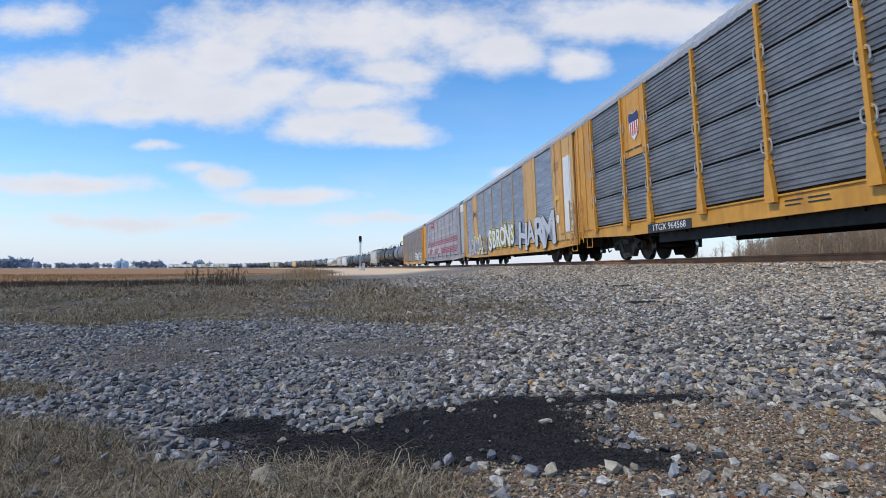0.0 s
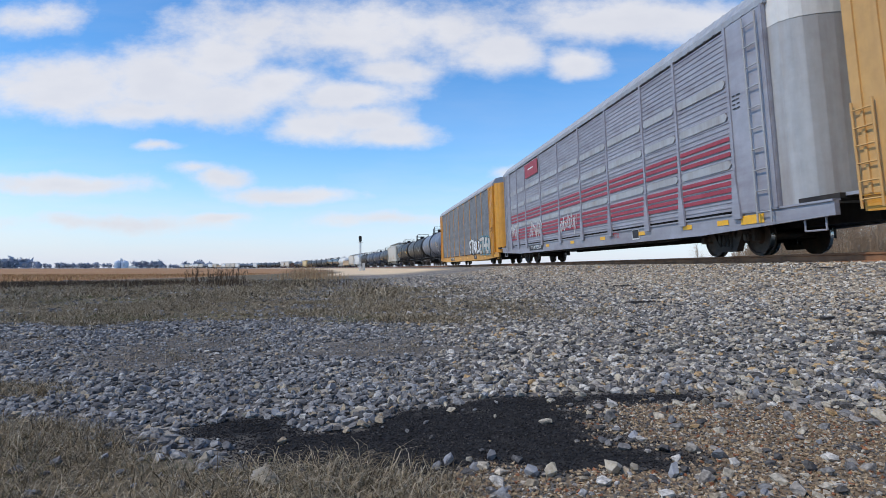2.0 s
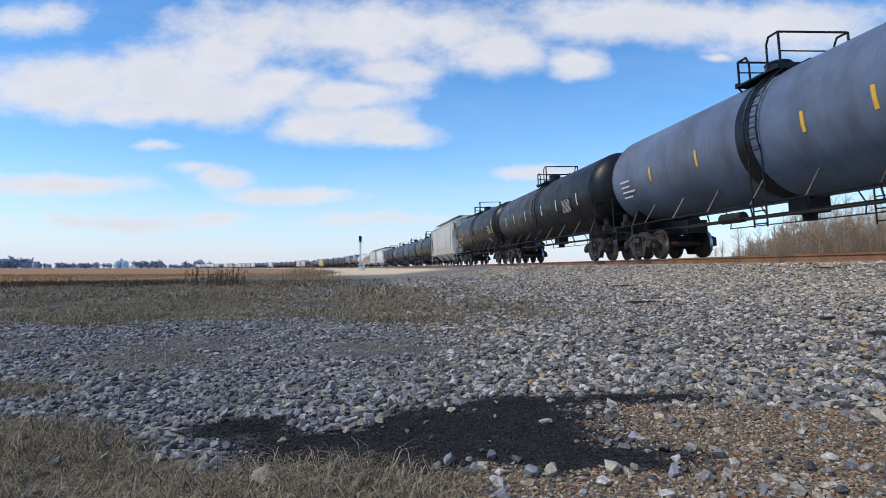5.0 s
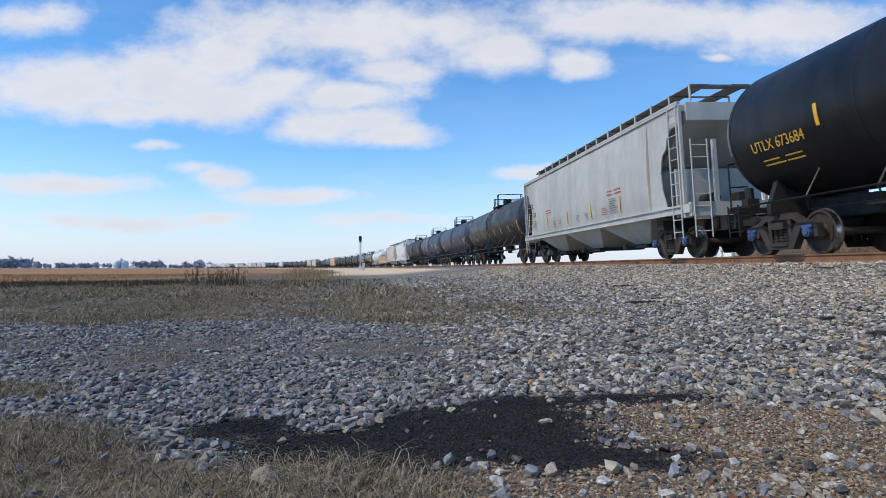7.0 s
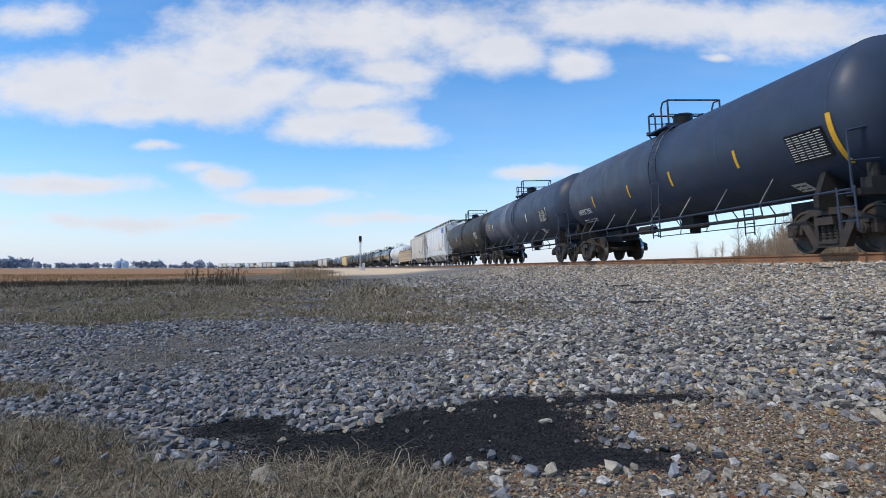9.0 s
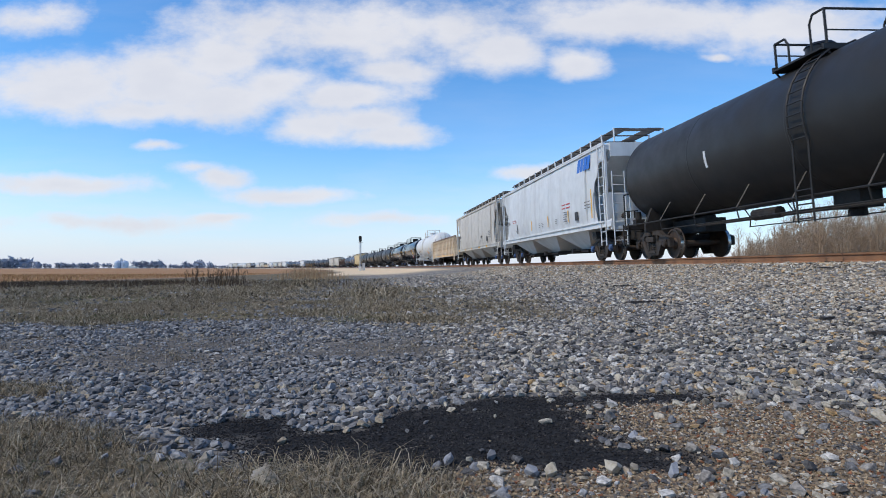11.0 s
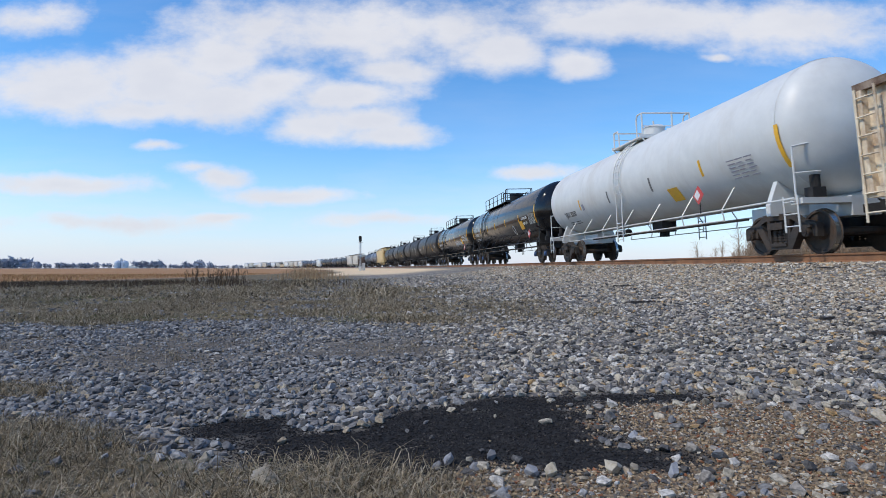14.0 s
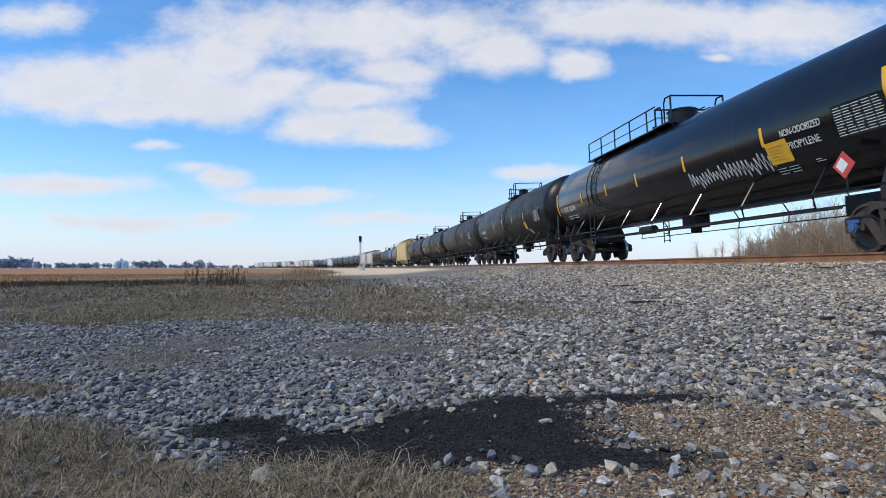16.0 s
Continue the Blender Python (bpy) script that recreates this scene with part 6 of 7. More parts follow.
car = place(hopper_car("beige-grey covered hopper with dark streaks and sill reflectors", M["hopper_beige"], 17.8, 3, ribs=9), 266.85, 284.65)
lettering("FURX", 0.36, M["mark_k"], car, side_pose(HS, 6.5, 2.98), "lettering", squeeze=0.9)
lettering("844097", 0.40, M["mark_k"], car, side_pose(HS, 6.15, 2.47), "number", squeeze=0.85)
bars(car, HS, 6.1, 2.05, 0.9, 0.3, 3, M["print"], cols=2)
lettering("READ", 0.30, M["mark_k"], car, side_pose(HS, -3.17, 2.06), "graffiti", squeeze=0.8)
plate_on(car, "label_plate", HS, -5.09, 1.85, 0.40, 0.34, M["mark_k"])
bars(car, HS, -5.95, 2.15, 0.8, 0.5, 4, M["print"], cols=2)
bars(car, HS, -2.8, 1.75, 0.5, 0.15, 2, M["print"], cols=2)
for y in (7.3, 4.1, 1.18, -1.87, -4.60):
    plate_on(car, "reflector", -1.555, y, 1.33, 0.42, 0.12, M["mark_y"])

car = place(gondola_car("weathered cream gondola with rusty ribs and faded letters", M["gondola"], 16.5), 284.85, 301.35)
for y, z, h in ((2.3, 2.4, 0.42), (1.35, 2.42, 0.42), (0.4, 2.42, 0.42), (-0.55, 2.42, 0.45), (-1.55, 2.42, 0.48), (-2.5, 2.42, 0.48), (-3.5, 2.42, 0.48), (-4.5, 2.42, 0.48), (-5.5, 2.42, 0.48),
                (1.3, 1.55, 0.42), (0.4, 1.55, 0.42), (-0.6, 1.57, 0.42), (-1.6, 1.57, 0.45), (-2.6, 1.57, 0.45), (-3.6, 1.57, 0.45), (-4.6, 1.57, 0.45)):
    plate_on(car, "faded_letter_bar", -1.478, y, z, 0.34, h * 1.15, M["old_letter"], 0, "faded brown letter")
lettering("WC", 0.28, M["mark_k"], car, side_pose(-1.478, 4.35, 2.15), "lettering")
bars(car, -1.478, 3.9, 1.8, 0.9, 0.3, 1, M["mark_k"], name="number_bar", cols=4)
for i in range(14):
    plate_on(car, "reflector", -1.556, 3.9 - i * 0.82, 1.04, 0.7, 0.10, M["mark_y"])
for y, h in ((6.3, 0.16), (1.6, 0.32), (-1.3, 0.36)):
    part("stake", rod(bmesh.new(), (-1.46, y, 2.7), (-1.46, y, 3.06 + h), 0.045, 6, 0.012), M["under"], car, "dark pointed stake in the top rail")
part("primer_band", box(bmesh.new(), -1.474, -1.466, -7.7, 4.9, 1.12, 1.45), M["primer"], car, "grey overpainted band along the bottom")

car = place(tank_car("white pressure tank car with light framework", M["tankwhite"], 18.0, 1.48, 2.73, trim=M["tankwhite"], frame_mat=M["tankwhite"], dome_y=0.3, deck=(-0.55, 1.75), ladder_y=0.2, dome_r=0.36), 301.9, 319.9)
tank_marks(car, "TJRX 30037", 5.6, (-4.8, 4.22), M["mark_k"], 2.32, None, None, M["mark_y"])
shell_dashes(car, (-1.98, 1.3), 2.29, 0.42, M["print"])
shell_dashes(car, (-7.82,), 2.29, 0.9, M["mark_y"], 0.12)
diamond(car, -4.75, 1.62)
shell_bars(car, -6.46, 2.08, 1.0, 0.55, 6, M["grey_p"], 3)
shell_plate(car, -3.1, 1.85, 0.55, 0.45, M["mark_y"], "placard", "yellow placard")
shell_plate(car, 3.9, 2.2, 0.22, 0.26, M["grey_p"])
bm = bmesh.new()
for y in (0.9, -0.4):
    rod(bm, (0.3, y, 4.1), (0.3, y, 5.0), 0.03, 6)
part("vent_pipe", bm, M["tankwhite"], car)

for words, mid, tag in (("TILX 307097", 330.25, 0), ("TILX 307091", 350.6, 1)):
    car = place(tank_car("glossy black tank car with yellow strips" + (" and white scrawl" if tag else " and a yellow placard"), M["black"], 20.0, 1.49, 2.75, dome_y=0.35, deck=(-0.5, 0.5), long_rail=5.8, ladder_y=4.7, dome_r=0.46, blue=True), mid - 10, mid + 10)
    tank_marks(car, words, 7.4, (-5.37, -2.1, 0.82, 3.3, 5.8), M["mark_w"], 2.56, None, None)
    shell_dashes(car, (-8.58, 8.9), 2.58, 0.95, M["mark_y"], 0.13)
    shell_plate(car, -7.97, 2.38, 1.15, 0.62, M["blacker"], "data_panel", "data panel of fine print")
    shell_bars(car, -7.97, 2.38, 1.08, 0.56, 11, M["mark_w"], 5)
    shell_plate(car, -5.75, 2.17, 0.66, 0.50, M["mark_y"], "placard", "yellow placard of fine print")
    shell_bars(car, -5.75, 2.17, 0.5, 0.36, 5, M["mark_o"], 1)
    shell_text(car, "NON-ODORIZED", 0.20, -6.5, 2.50, M["mark_w"], 0.72)
    shell_text(car, "PROPYLENE", 0.22, -6.5, 2.22, M["mark_w"], 0.76)
    shell_bars(car, -5.8, 1.80, 0.7, 0.2, 3, M["mark_w"], 2)
    shell_bars(car, -6.7, 1.85, 0.25, 0.1, 2, M["mark_w"], 1)
    diamond(car, -7.55, 1.58)
    # scrawl as bent thin strokes
    rnd = random.Random(7 + tag)
    if tag:
        bm = bmesh.new()
        pts = []
        for i in range(46):
            yy = -2.15 - i * 0.075
            pts.append((yy, 2.02 + (0.22 if i % 2 else -0.16) * rnd.uniform(0.4, 1.2)))
        q = []
        for yy, zz in pts:
            x, y, z, lean = on_shell(car, yy, zz, 0.012)
            q.append((x, y, z))
        line(bm, q, 0.010, 4)
        part("scrawl", bm, M["mark_w"], car, "white sprayed scrawl")
    else:
        bm = bmesh.new()
        q = []
        for i in range(17):
            a = i / 16 * 2 * math.pi
            x, y, z, lean = on_shell(car, -3.75 + 0.2 * math.cos(a), 2.0 + 0.26 * math.sin(a), 0.012)
            q.append((x, y, z))
        line(bm, q, 0.014, 4)
        part("scrawl", bm, M["mark_w"], car, "white sprayed round doodle")

# the rest of the train, far down the line: cars like those ahead, repeated
def again(i, s0, s1):
    src = TRAIN[i][0]
    TRAIN.append((copy_thing(src, on_track((s0 + s1) / 2, 0, RAIL_Z)), (s0 + s1) / 2))
    return TRAIN[-1][0]


car = place(tank_car("dull black tank car with small white print", M["blacker"], 19.1, 1.55), 360.3, 379.4)
tank_marks(car, "TILX 280515", 6.5, (-7.4, -4.5, -2.0, 0.5, 3.0), M["mark_w"], 2.6, -7.0, -5.0)
shell_plate(car, -4.6, 2.1, 0.4, 0.45, M["mark_y"], "placard", "yellow placard")
car = place(tank_car("dark grey tank car with faded print", M["olive"], 19.0, 1.53), 379.4, 398.4)
tank_marks(car, "", 0, (-6, -3, 4), M["mark_w"], 2.6, -6.5, -5.0, M["mark_w"])
again(18, 398.4, 417.5)
again(5, 417.5, 435.5)
place(hopper_car("cream-yellow covered hopper with three bays", M["hopper_yellow"], 17.8, 3), 435.5, 453.3)
again(4, 453.3, 470.4)
again(9, 470.4, 486.0)
place(gondola_car("dark gondola heaped with rusty scrap", M["gondola_dark"], 18.0, load=True), 486.0, 504.0)
again(13, 504.0, 522.5)
again(13, 522.5, 541.0)
s = 541.0
for i, n in ((5, 18.2), (8, 18.4), (10, 18.4), (5, 18.2), (8, 18.4), (12, 18.3), (4, 17.1), (9, 16.4), (10, 18.4), (12, 18.3), (13, 18.5), (7, 17.8), (12, 18.3), (14, 16.0), (7, 17.8), (12, 18.3),
             (4, 17.1), (13, 18.5), (12, 18.3), (15, 16.9), (7, 17.8), (12, 18.3)):
    again(i, s, s + n)
    s += n

# ---- loose stone and grass ----
def stone_shapes(count, seed, rough=0.17):
    """Angular stones as jittered twenty-sided solids of unit radius."""
    rng = np.random.default_rng(seed)
    g = (1 + 5 ** 0.5) / 2
    v = np.array([(-1, g, 0), (1, g, 0), (-1, -g, 0), (1, -g, 0), (0, -1, g), (0, 1, g), (0, -1, -g), (0, 1, -g), (g, 0, -1), (g, 0, 1), (-g, 0, -1), (-g, 0, 1)]) / math.hypot(1, g)
    f = np.array([(0, 11, 5), (0, 5, 1), (0, 1, 7), (0, 7, 10), (0, 10, 11), (1, 5, 9), (5, 11, 4), (11, 10, 2), (10, 7, 6), (7, 1, 8), (3, 9, 4), (3, 4, 2), (3, 2, 6), (3, 6, 8), (3, 8, 9),
                  (4, 9, 5), (2, 4, 11), (6, 2, 10), (8, 6, 7), (9, 8, 1)])
    shapes = []
    for _ in range(count):
        s = v + rng.normal(0, rough, v.shape)
        k = rng.normal(0, 1, (5, 3))
        k /= np.linalg.norm(k, axis=1)[:, None]
        for n in k:                                   # flat broken faces
            d = s @ n
            s = s - np.outer(np.maximum(d - 0.55, 0), n) * 0.85
        shapes.append(s)
    return np.array(shapes), f


def small_shapes(count, seed):
    rng = np.random.default_rng(seed)
    v = np.array([(1, 0, 0), (-1, 0, 0), (0, 1, 0), (0, -1, 0), (0, 0, 1), (0, 0, -1.0)])
    f = np.array([(0, 2, 4), (2, 1, 4), (1, 3, 4), (3, 0, 4), (2, 0, 5), (1, 2, 5), (3, 1, 5), (0, 3, 5)])
    return v[None] + rng.normal(0, 0.25, (count, 6, 3)), f


def turns(rng, n):
    q = rng.normal(0, 1, (n, 4))
    q /= np.linalg.norm(q, axis=1)[:, None]
    w, x, y, z = q.T
    return np.stack([1 - 2 * (y * y + z * z), 2 * (x * y - w * z), 2 * (x * z + w * y), 2 * (x * y + w * z), 1 - 2 * (x * x + z * z), 2 * (y * z - w * x),
                     2 * (x * z - w * y), 2 * (y * z + w * x), 1 - 2 * (x * x + y * y)], -1).reshape(n, 3, 3)


def mesh_from(name, verts, faces, material):
    """verts (n, k, 3) and faces (m, 3) of each piece, joined."""
    n, k, _ = verts.shape
    me = bpy.data.meshes.new(name)
    idx = (faces[None] + (np.arange(n) * k)[:, None, None]).reshape(-1)
    me.vertices.add(n * k)
    me.vertices.foreach_set("co", verts.astype(np.float32).ravel())
    me.loops.add(len(idx))
    me.loops.foreach_set("vertex_index", idx.astype(np.int32))
    me.polygons.add(len(idx) // 3)
    me.polygons.foreach_set("loop_start", np.arange(0, len(idx), 3, dtype=np.int32))
    me.update(calc_edges=True)
    me.shade_flat()
    me.materials.append(material)
    return me


def sector(rng, y0, y1, per_m2, half=0.80, extra=0.3):
    """Random places ahead of the camera between two distances."""
    area = half * (y1 * y1 - y0 * y0) + 2 * extra * (y1 - y0)
    n = int(area * per_m2)
    Y = np.sqrt(rng.uniform(y0 * y0, y1 * y1, n))
    X = rng.uniform(-1, 1, n) * (half * Y + extra)
    return view_xy(X, Y)


def lay(name, rng, x, y, size, flat, shapes, faces, material, label, sink=0.25):
    n = len(x)
    v = shapes[rng.integers(0, len(shapes), n)]
    s = size[:, None] * np.stack([rng.uniform(0.8, 1.3, n), rng.uniform(0.7, 1.1, n), rng.uniform(flat, flat + 0.35, n)], -1)
    v = np.einsum("nij,nkj->nki", turns(rng, n), v * s[:, None, :] * 1.0)
    z = level(x, y)
    v[..., 2] *= 0.72
    v += np.stack([x, y, z + size * (0.55 - sink)], -1)[:, None, :]
    ob = new(name, mesh_from(name, v, faces, material))
    return tagged(ob, label, "stones", kind="stuff")


def lay_stones():
    rng = np.random.default_rng(21)
    big, bf = stone_shapes(14, 3)
    oct_, of = small_shapes(10, 6)
    for y0, y1, dens, lo, hi, shp, fc in ((1.2, 3.4, 1350, 0.008, 0.031, big, bf), (3.4, 7.5, 760, 0.012, 0.034, big, bf), (7.5, 17, 215, 0.022, 0.044, big, bf),
                                          (17, 34, 75, 0.035, 0.065, oct_, of)):
        x, y = sector(rng, y0, y1, dens)
        z = zones(x, y)
        keep = (1 - 0.93 * z["grass"]) * (1 - z["field"]) * (1 - 0.985 * z["cinder"]) * (1 - 0.78 * z["packed"]) * (1 - 0.9 * z["chips"]) * (z["c"] > 1.6)
        keep = np.maximum(keep, z["strip"] * 0.9)
        ok = rng.random(len(x)) < keep
        x, y, c, X = x[ok], y[ok], z["c"][ok], z["X"][ok]
        pk = z["packed"][ok]
        size = lo + (hi - lo) * rng.random(len(x)) ** 1.7
        size *= 1 - 0.6 * pk * (1 - z["strip"][ok])
        # tan mixed ballast towards the track, blue-grey crushed stone away from it
        mixed = rng.random(len(x)) < soft(9.7 - c + 0.3 * wob(x, y), -0.6, 1.2)
        warm = mixed & (rng.random(len(x)) < soft(6.8 - c + 0.5 * wob(x * 0.6, y * 0.6), -0.8, 2.6) * 0.85 + 0.08)
        for sel, mt, lab in ((warm, "ballast_tan", "tan and cream crushed ballast stones"), (mixed & ~warm, "ballast", "mixed grey and tan crushed ballast stones"), (~mixed, "stone", "blue-grey crushed stones")):
            if sel.sum():
                lay("loose_stones", rng, x[sel], y[sel], size[sel], 0.55, shp, fc, M[mt], lab)
    # fine chips and black cinder
    for key, mt, dens, lo, hi, lab in (("chips", "chips", 14000, 0.003, 0.009, "rusty tan stone chips"), ("cinder", "cinder", 14000, 0.002, 0.0055, "black cinder grit"),
                                       ("packed", "stone", 700, 0.005, 0.011, "small grey chippings")):
        x, y = sector(rng, 1.25, 3.4 if key != "packed" else 6.0, dens)
        z = zones(x, y)
        ok = rng.random(len(x)) < z[key]
        x, y = x[ok], y[ok]
        lay("fine_gravel", rng, x, y, rng.uniform(lo, hi, len(x)), 0.6, oct_, of, M[mt], lab)
    # ballast between and beside the ties
    s = rng.uniform(2, 45, 15000)
    c = np.concatenate([rng.uniform(-2.6, 2.6, 15000)])
    th = s / RADIUS
    x = TRACK_X - (1 - np.cos(th)) * RADIUS + c * np.cos(th)
    y = np.sin(th) * RADIUS + c * np.sin(th)
    lay("track_ballast", rng, x, y, rng.uniform(0.022, 0.045, len(x)), 0.6, oct_, of, M["ballast_tan"], "crushed ballast round the ties")
    # single stones one could pick up, nearest the camera
    meshes = []
    for i in range(10):
        me = mesh_from("stone", big[i:i + 1], bf, M["pick"] if i % 3 else M["pick_tan"])
        meshes.append(me)
    ground = bpy.data.objects["ground"]
    x, y = sector(rng, 1.35, 3.0, 42, 0.78, 0.0)
    z = zones(x, y)
    ok = rng.random(len(x)) < (1 - 0.8 * z["grass"]) * (1 - 0.97 * z["cinder"]) * (1 - 0.9 * z["chips"])
    x, y = x[ok][:285], y[ok][:285]
    for i in range(len(x)):
        r = 0.013 + 0.017 * rng.random() ** 1.5
        ob = put("stone", meshes[rng.integers(0, 10)], ground)
        ob.matrix_basis = Matrix.LocRotScale((x[i], y[i], float(level(x[i], y[i])) + r * 0.45), Euler(rng.uniform(0, 6.28, 3)), (r * rng.uniform(0.9, 1.3), r * rng.uniform(0.8, 1.1), r * rng.uniform(0.55, 0.9)))
    # larger lumps that stand out
    for X, Y, r in LUMPS:
        x, y = view_xy(X, Y)
        ob = put("stone", meshes[(int(X * 100) + 7) % 10], ground, label="larger pale angular stone")
        ob.matrix_basis = Matrix.LocRotScale((x, y, float(level(x, y)) + r * 0.5), Euler((X * 3, Y * 5, X * 9)) if r < 0.03 else Euler((0.15, -0.1, X * 9)), (r, r * 0.85, r * (0.8 if r < 0.04 else 0.28)))


def px(x, y):
    """A ground place from a sighting of the level ground: sideways and forward."""
    Y = EYE_Z / ((y - 474.8) / 1035.9)
    return (x - 784) / 1035.9 * Y, Y


LUMPS = [(*px(869, 832), 0.026), (*px(793, 838), 0.024), (*px(772, 846), 0.018), (*px(1082, 868), 0.034), (*px(1187, 878), 0.028), (*px(1120, 868), 0.02), (*px(1404, 727), 0.034),
         (*px(940, 868), 0.03), (*px(970, 870), 0.026), (*px(1185, 784), 0.02), (*px(1243, 752), 0.022), (2.07, 4.43, 0.035), (2.15, 4.39, 0.03), (*px(915, 722), 0.022),
         (*px(857, 722), 0.022), (*px(875, 757), 0.011), (*px(465, 858), 0.055), (*px(1545, 790), 0.035), (*px(1500, 730), 0.03), (1.02, 7.94, 0.05)]


def blades(name, rng, x, y, h, w, droop, material, label):
    n = len(x)
    z = level(x, y)
    a, b = rng.uniform(0, 2 * math.pi, n), rng.uniform(0, 2 * math.pi, n)
    d = np.stack([np.cos(a), np.sin(a), np.zeros(n)], -1)
    e = np.stack([np.cos(b), np.sin(b), np.zeros(n)], -1) * (w / 2)[:, None]
    base = np.stack([x, y, z - 0.01], -1)
    lean = droop * rng.uniform(0.3, 1.2, n)
    mid = base + d * (h * lean * 0.35)[:, None] + np.stack([np.zeros(n), np.zeros(n), h * np.clip(0.65 - 0.2 * lean, 0.1, 1)], -1)
    tip = base + d * (h * lean)[:, None] + np.stack([np.zeros(n), np.zeros(n), h * np.clip(1.0 - 0.62 * lean, 0.06, 1)], -1)
    v = np.stack([base - e, base + e, mid - e * 0.8, mid + e * 0.8, tip], 1)
    f = np.array([(0, 1, 3), (0, 3, 2), (2, 3, 4)])
    return tagged(new(name, mesh_from(name, v, f, material)), label, "grass", kind="stuff")


def lay_grass():
    rng = np.random.default_rng(33)
    for y0, y1, dens, h0, h1, w0, dr in ((1.2, 3.4, 26000, 0.04, 0.17, 0.0024, 1.8), (5.0, 12, 5200, 0.04, 0.15, 0.007, 1.9), (12, 30, 620, 0.07, 0.22, 0.020, 1.9)):
        x, y = sector(rng, y0, y1, dens)
        z = zones(x, y)
        k = 3.1 if y0 < 5 else 1.1
        clump = np.clip(0.6 + (0.55 if y0 < 5 else 1.3) * wob(x * k + 5, y * k), 0.4 if y0 < 5 else 0.22, 1.4)
        ok = (rng.random(len(x)) < z["grass"] * clump) & (z["c"] < 30)
        x, y, cl = x[ok], y[ok], clump[ok]
        X, Y = in_view(x, y)
        spots = np.maximum.reduce([1 - np.hypot((X - a) / b, (Y - c) / d) for a, b, c, d in ((-0.62, 0.45, 1.9, 0.14), (-1.15, 0.7, 7.2, 0.7), (-7.2, 2.4, 12.0, 1.6), (-3.6, 2.4, 7.6, 0.7))])
        green = rng.random(len(x)) < np.maximum(soft(wob(x * 0.9 + 2, y * 0.9 - 1), 0.2, 0.8) * 0.22, soft(spots, 0, 0.5) * 0.6)
        for sel, mt, lab in ((~green, "straw", "matted dry straw-coloured grass"), (green, "greenish", "short green grass among dry stalks")):
            k = int(sel.sum())
            if k:
                h = (h0 + (h1 - h0) * rng.random(k) ** 1.6) * (0.45 + 0.65 * cl[sel])
                if mt == "greenish":
                    h *= 0.6
                blades("grass", rng, x[sel], y[sel], h, np.full(k, w0) * rng.uniform(0.6, 1.3, k), dr, M[mt], lab)
    # stray tufts on the stones and rows of stubble in the field
    x, y = sector(rng, 2.6, 9, 26)
    z = zones(x, y)
    ok = (z["Y"] > 2.5) & (z["c"] > 7.5) & (wob(x * 2, y * 2) > 0.25)
    x, y = np.repeat(x[ok], 9), np.repeat(y[ok], 9)
    x, y = x + rng.normal(0, 0.035, len(x)), y + rng.normal(0, 0.035, len(x))
    blades("grass_tuft", rng, x, y, rng.uniform(0.03, 0.13, len(x)), np.full(len(x), 0.003), 1.1, M["straw"], "thin dry tufts among the stones")
    x, y = sector(rng, 27, 70, 9, 0.80)
    z = zones(x, y)
    ok = (z["field"] > 0.6) & (z["X"] < 0)
    x, y = x[ok], np.round(y[ok] / 0.76) * 0.76
    blades("stubble", rng, x, y, rng.uniform(0.10, 0.26, len(x)), np.full(len(x), 0.03), 0.3, M["stubble"], "rows of golden crop stubble")


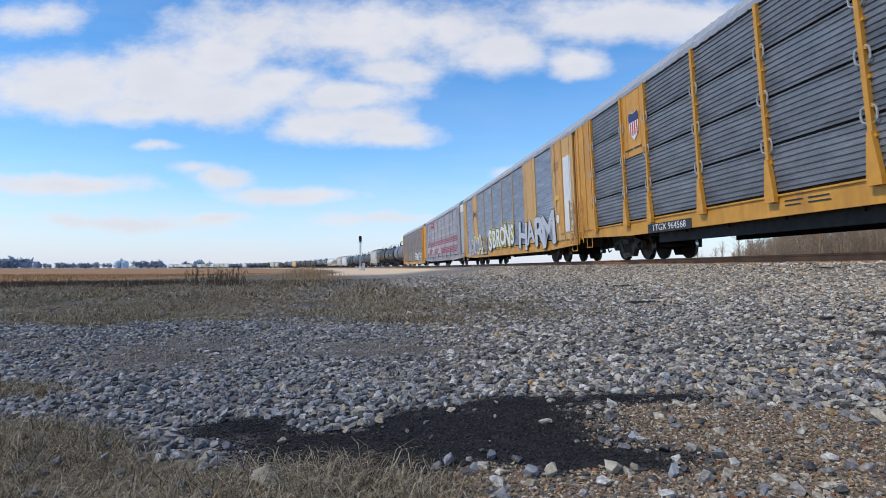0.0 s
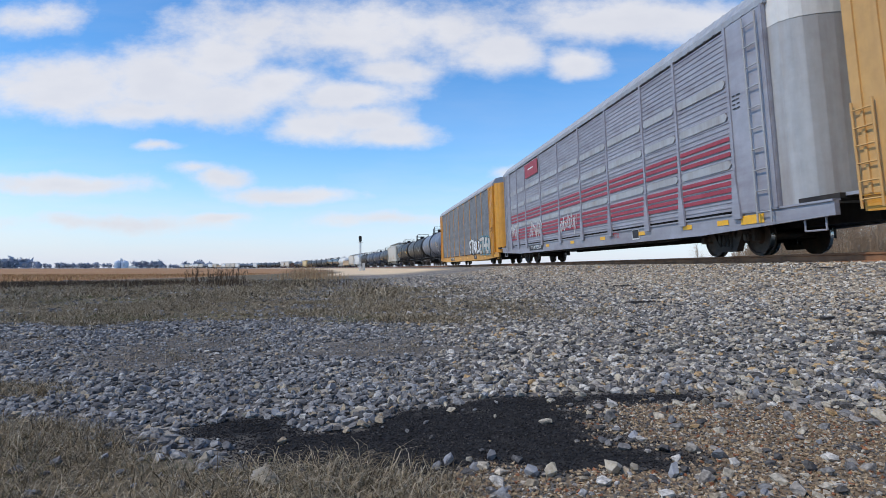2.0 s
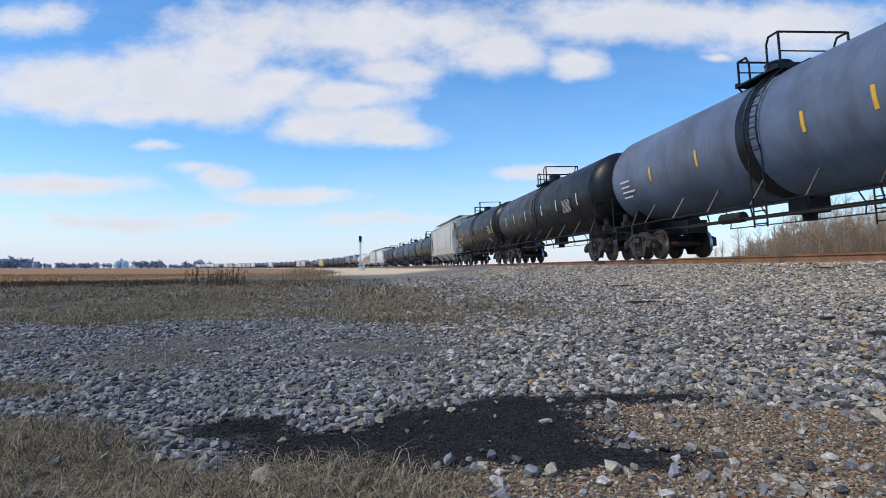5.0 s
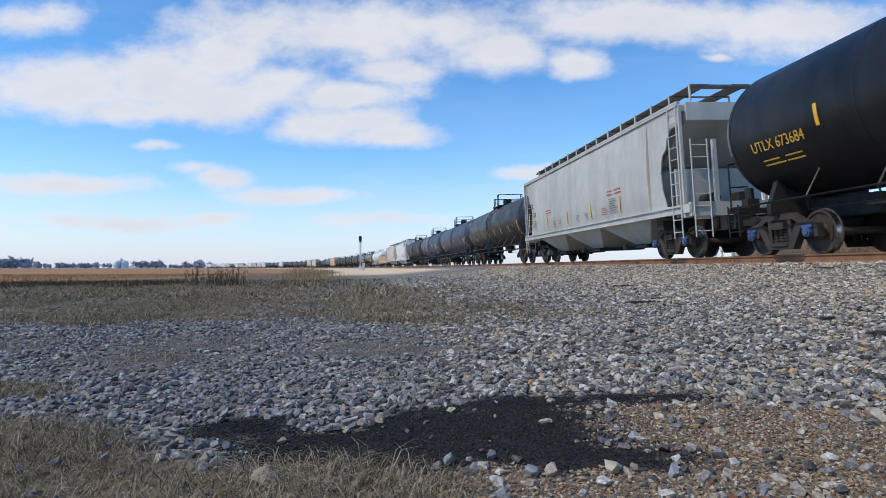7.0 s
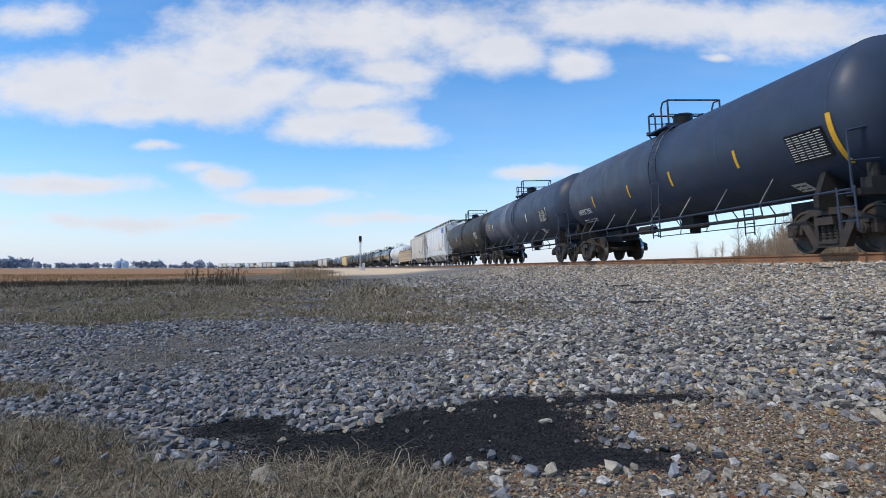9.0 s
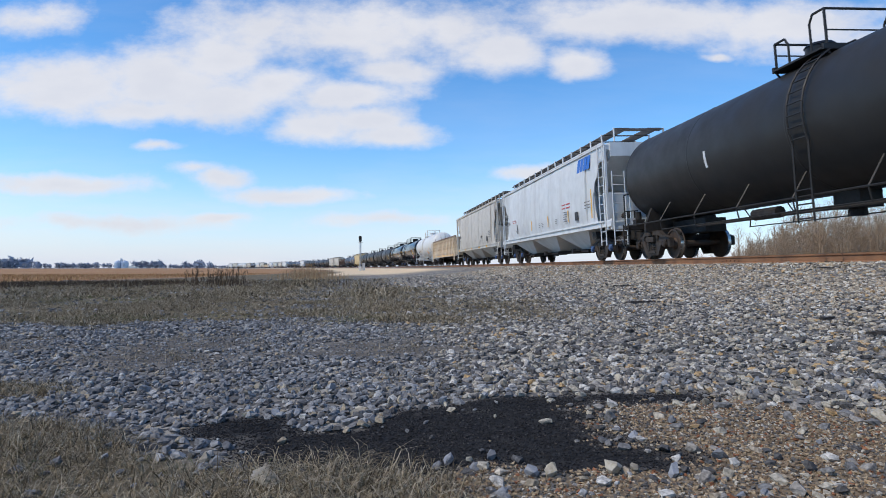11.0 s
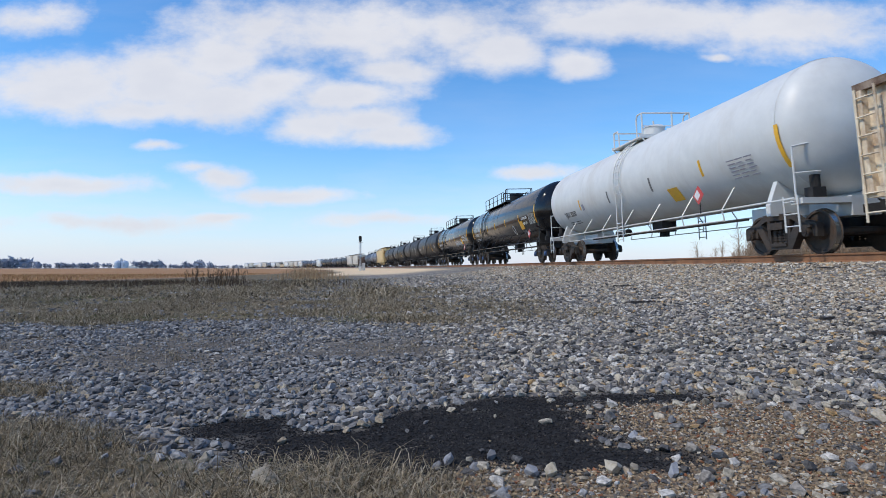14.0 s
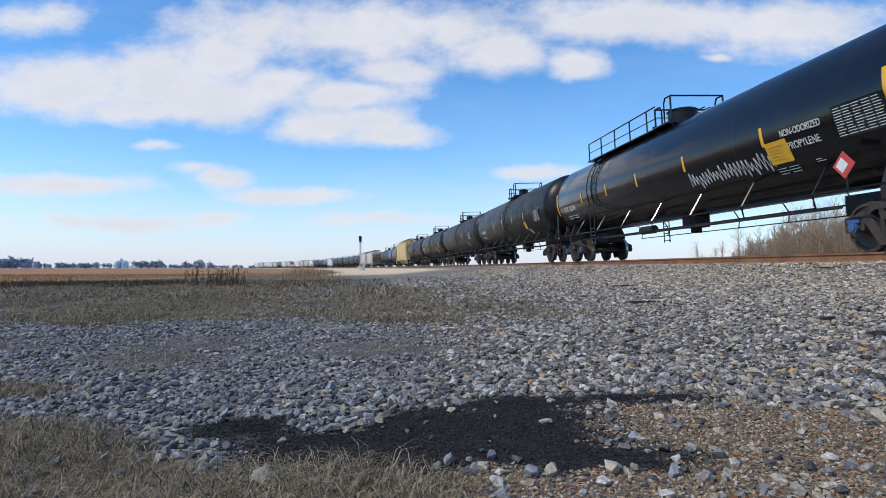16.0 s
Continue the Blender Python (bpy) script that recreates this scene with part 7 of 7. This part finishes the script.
M["stubble"] = island_mat("golden_stubble", [(5, (0.40, 0.23, 0.10)), (4, (0.29, 0.155, 0.065)), (3, (0.50, 0.33, 0.16))], 0.8, 0, 5, 0.2)
M["pick"] = mat("loose_grey_stone", (0.23, 0.235, 0.25), 0.85, 0, 0.25, 3, (0.32, 0.31, 0.29), 0.3, 2, (1, 1, 1), 0.3, 8, 0.4)
M["pick_tan"] = mat("loose_tan_stone", (0.34, 0.29, 0.21), 0.85, 0, 0.25, 3, (0.42, 0.38, 0.33), 0.3, 2, (1, 1, 1), 0.3, 8, 0.4)
M["driftwood"] = mat("dark_split_wood", (0.03, 0.025, 0.022), 0.85, 0, 0.3, 9, (0.06, 0.05, 0.04), 0.3, 4, (1, 1, 1), 0.4, 40)


def wood_bits():
    """Split ends of old ties lying on the ballast."""
    for X, Y, n, turn in ((2.39, 7.01, 0.33, 8), (3.27, 10.54, 0.42, -4), (3.03, 4.63, 0.15, 20), (2.78, 3.76, 0.12, -15), (5.96, 9.1, 0.3, 10), (1.46, 4.58, 0.07, 40)):
        x, y = view_xy(X, Y)
        rnd = random.Random(int(X * 100))
        bm = bmesh.new()
        rows = []
        for i in range(6):
            a = -n / 2 + n * i / 5
            rows.append([bm.verts.new((a, b * rnd.uniform(0.6, 1.2), c * rnd.uniform(0.7, 1.2))) for b, c in ((-0.02, 0.0), (0.02, 0.0), (0.016, 0.018), (-0.012, 0.022))])
        for p, q in zip(rows, rows[1:]):
            for i in range(4):
                bm.faces.new((p[i], p[(i + 1) % 4], q[(i + 1) % 4], q[i]))
        bm.faces.new(rows[0])
        bm.faces.new(rows[-1][::-1])
        ob = part("wood_scrap", bm, M["driftwood"], None)
        tagged(ob, "dark split piece of old wood on the ballast", "wood scrap")
        ob.matrix_basis = pose(x, y, float(level(x, y)) + 0.02, 0, 0, turn)


lay_stones()
lay_grass()
wood_bits()


def motions():
    times = [0.5 * i for i in range(33)]
    for car, s in TRAIN:
        walk(car, [(t, on_track(s - SPEED * t, 0, RAIL_Z)) for t in times])
    # wheelsets of the cars that pass close roll on the rails
    turn = math.degrees(SPEED / WHEEL_R) / FPS
    rows = [(i / FPS, i * turn) for i in range(16 * FPS + 1)]
    for w in WHEELSETS:
        if w.parent.parent in NEAR:
            p = w.location.copy()
            walk(w, [(t, pose(p.x, p.y, p.z, a % 360)) for t, a in rows])


NEAR = [car for car, s in TRAIN[:19]]
motions()
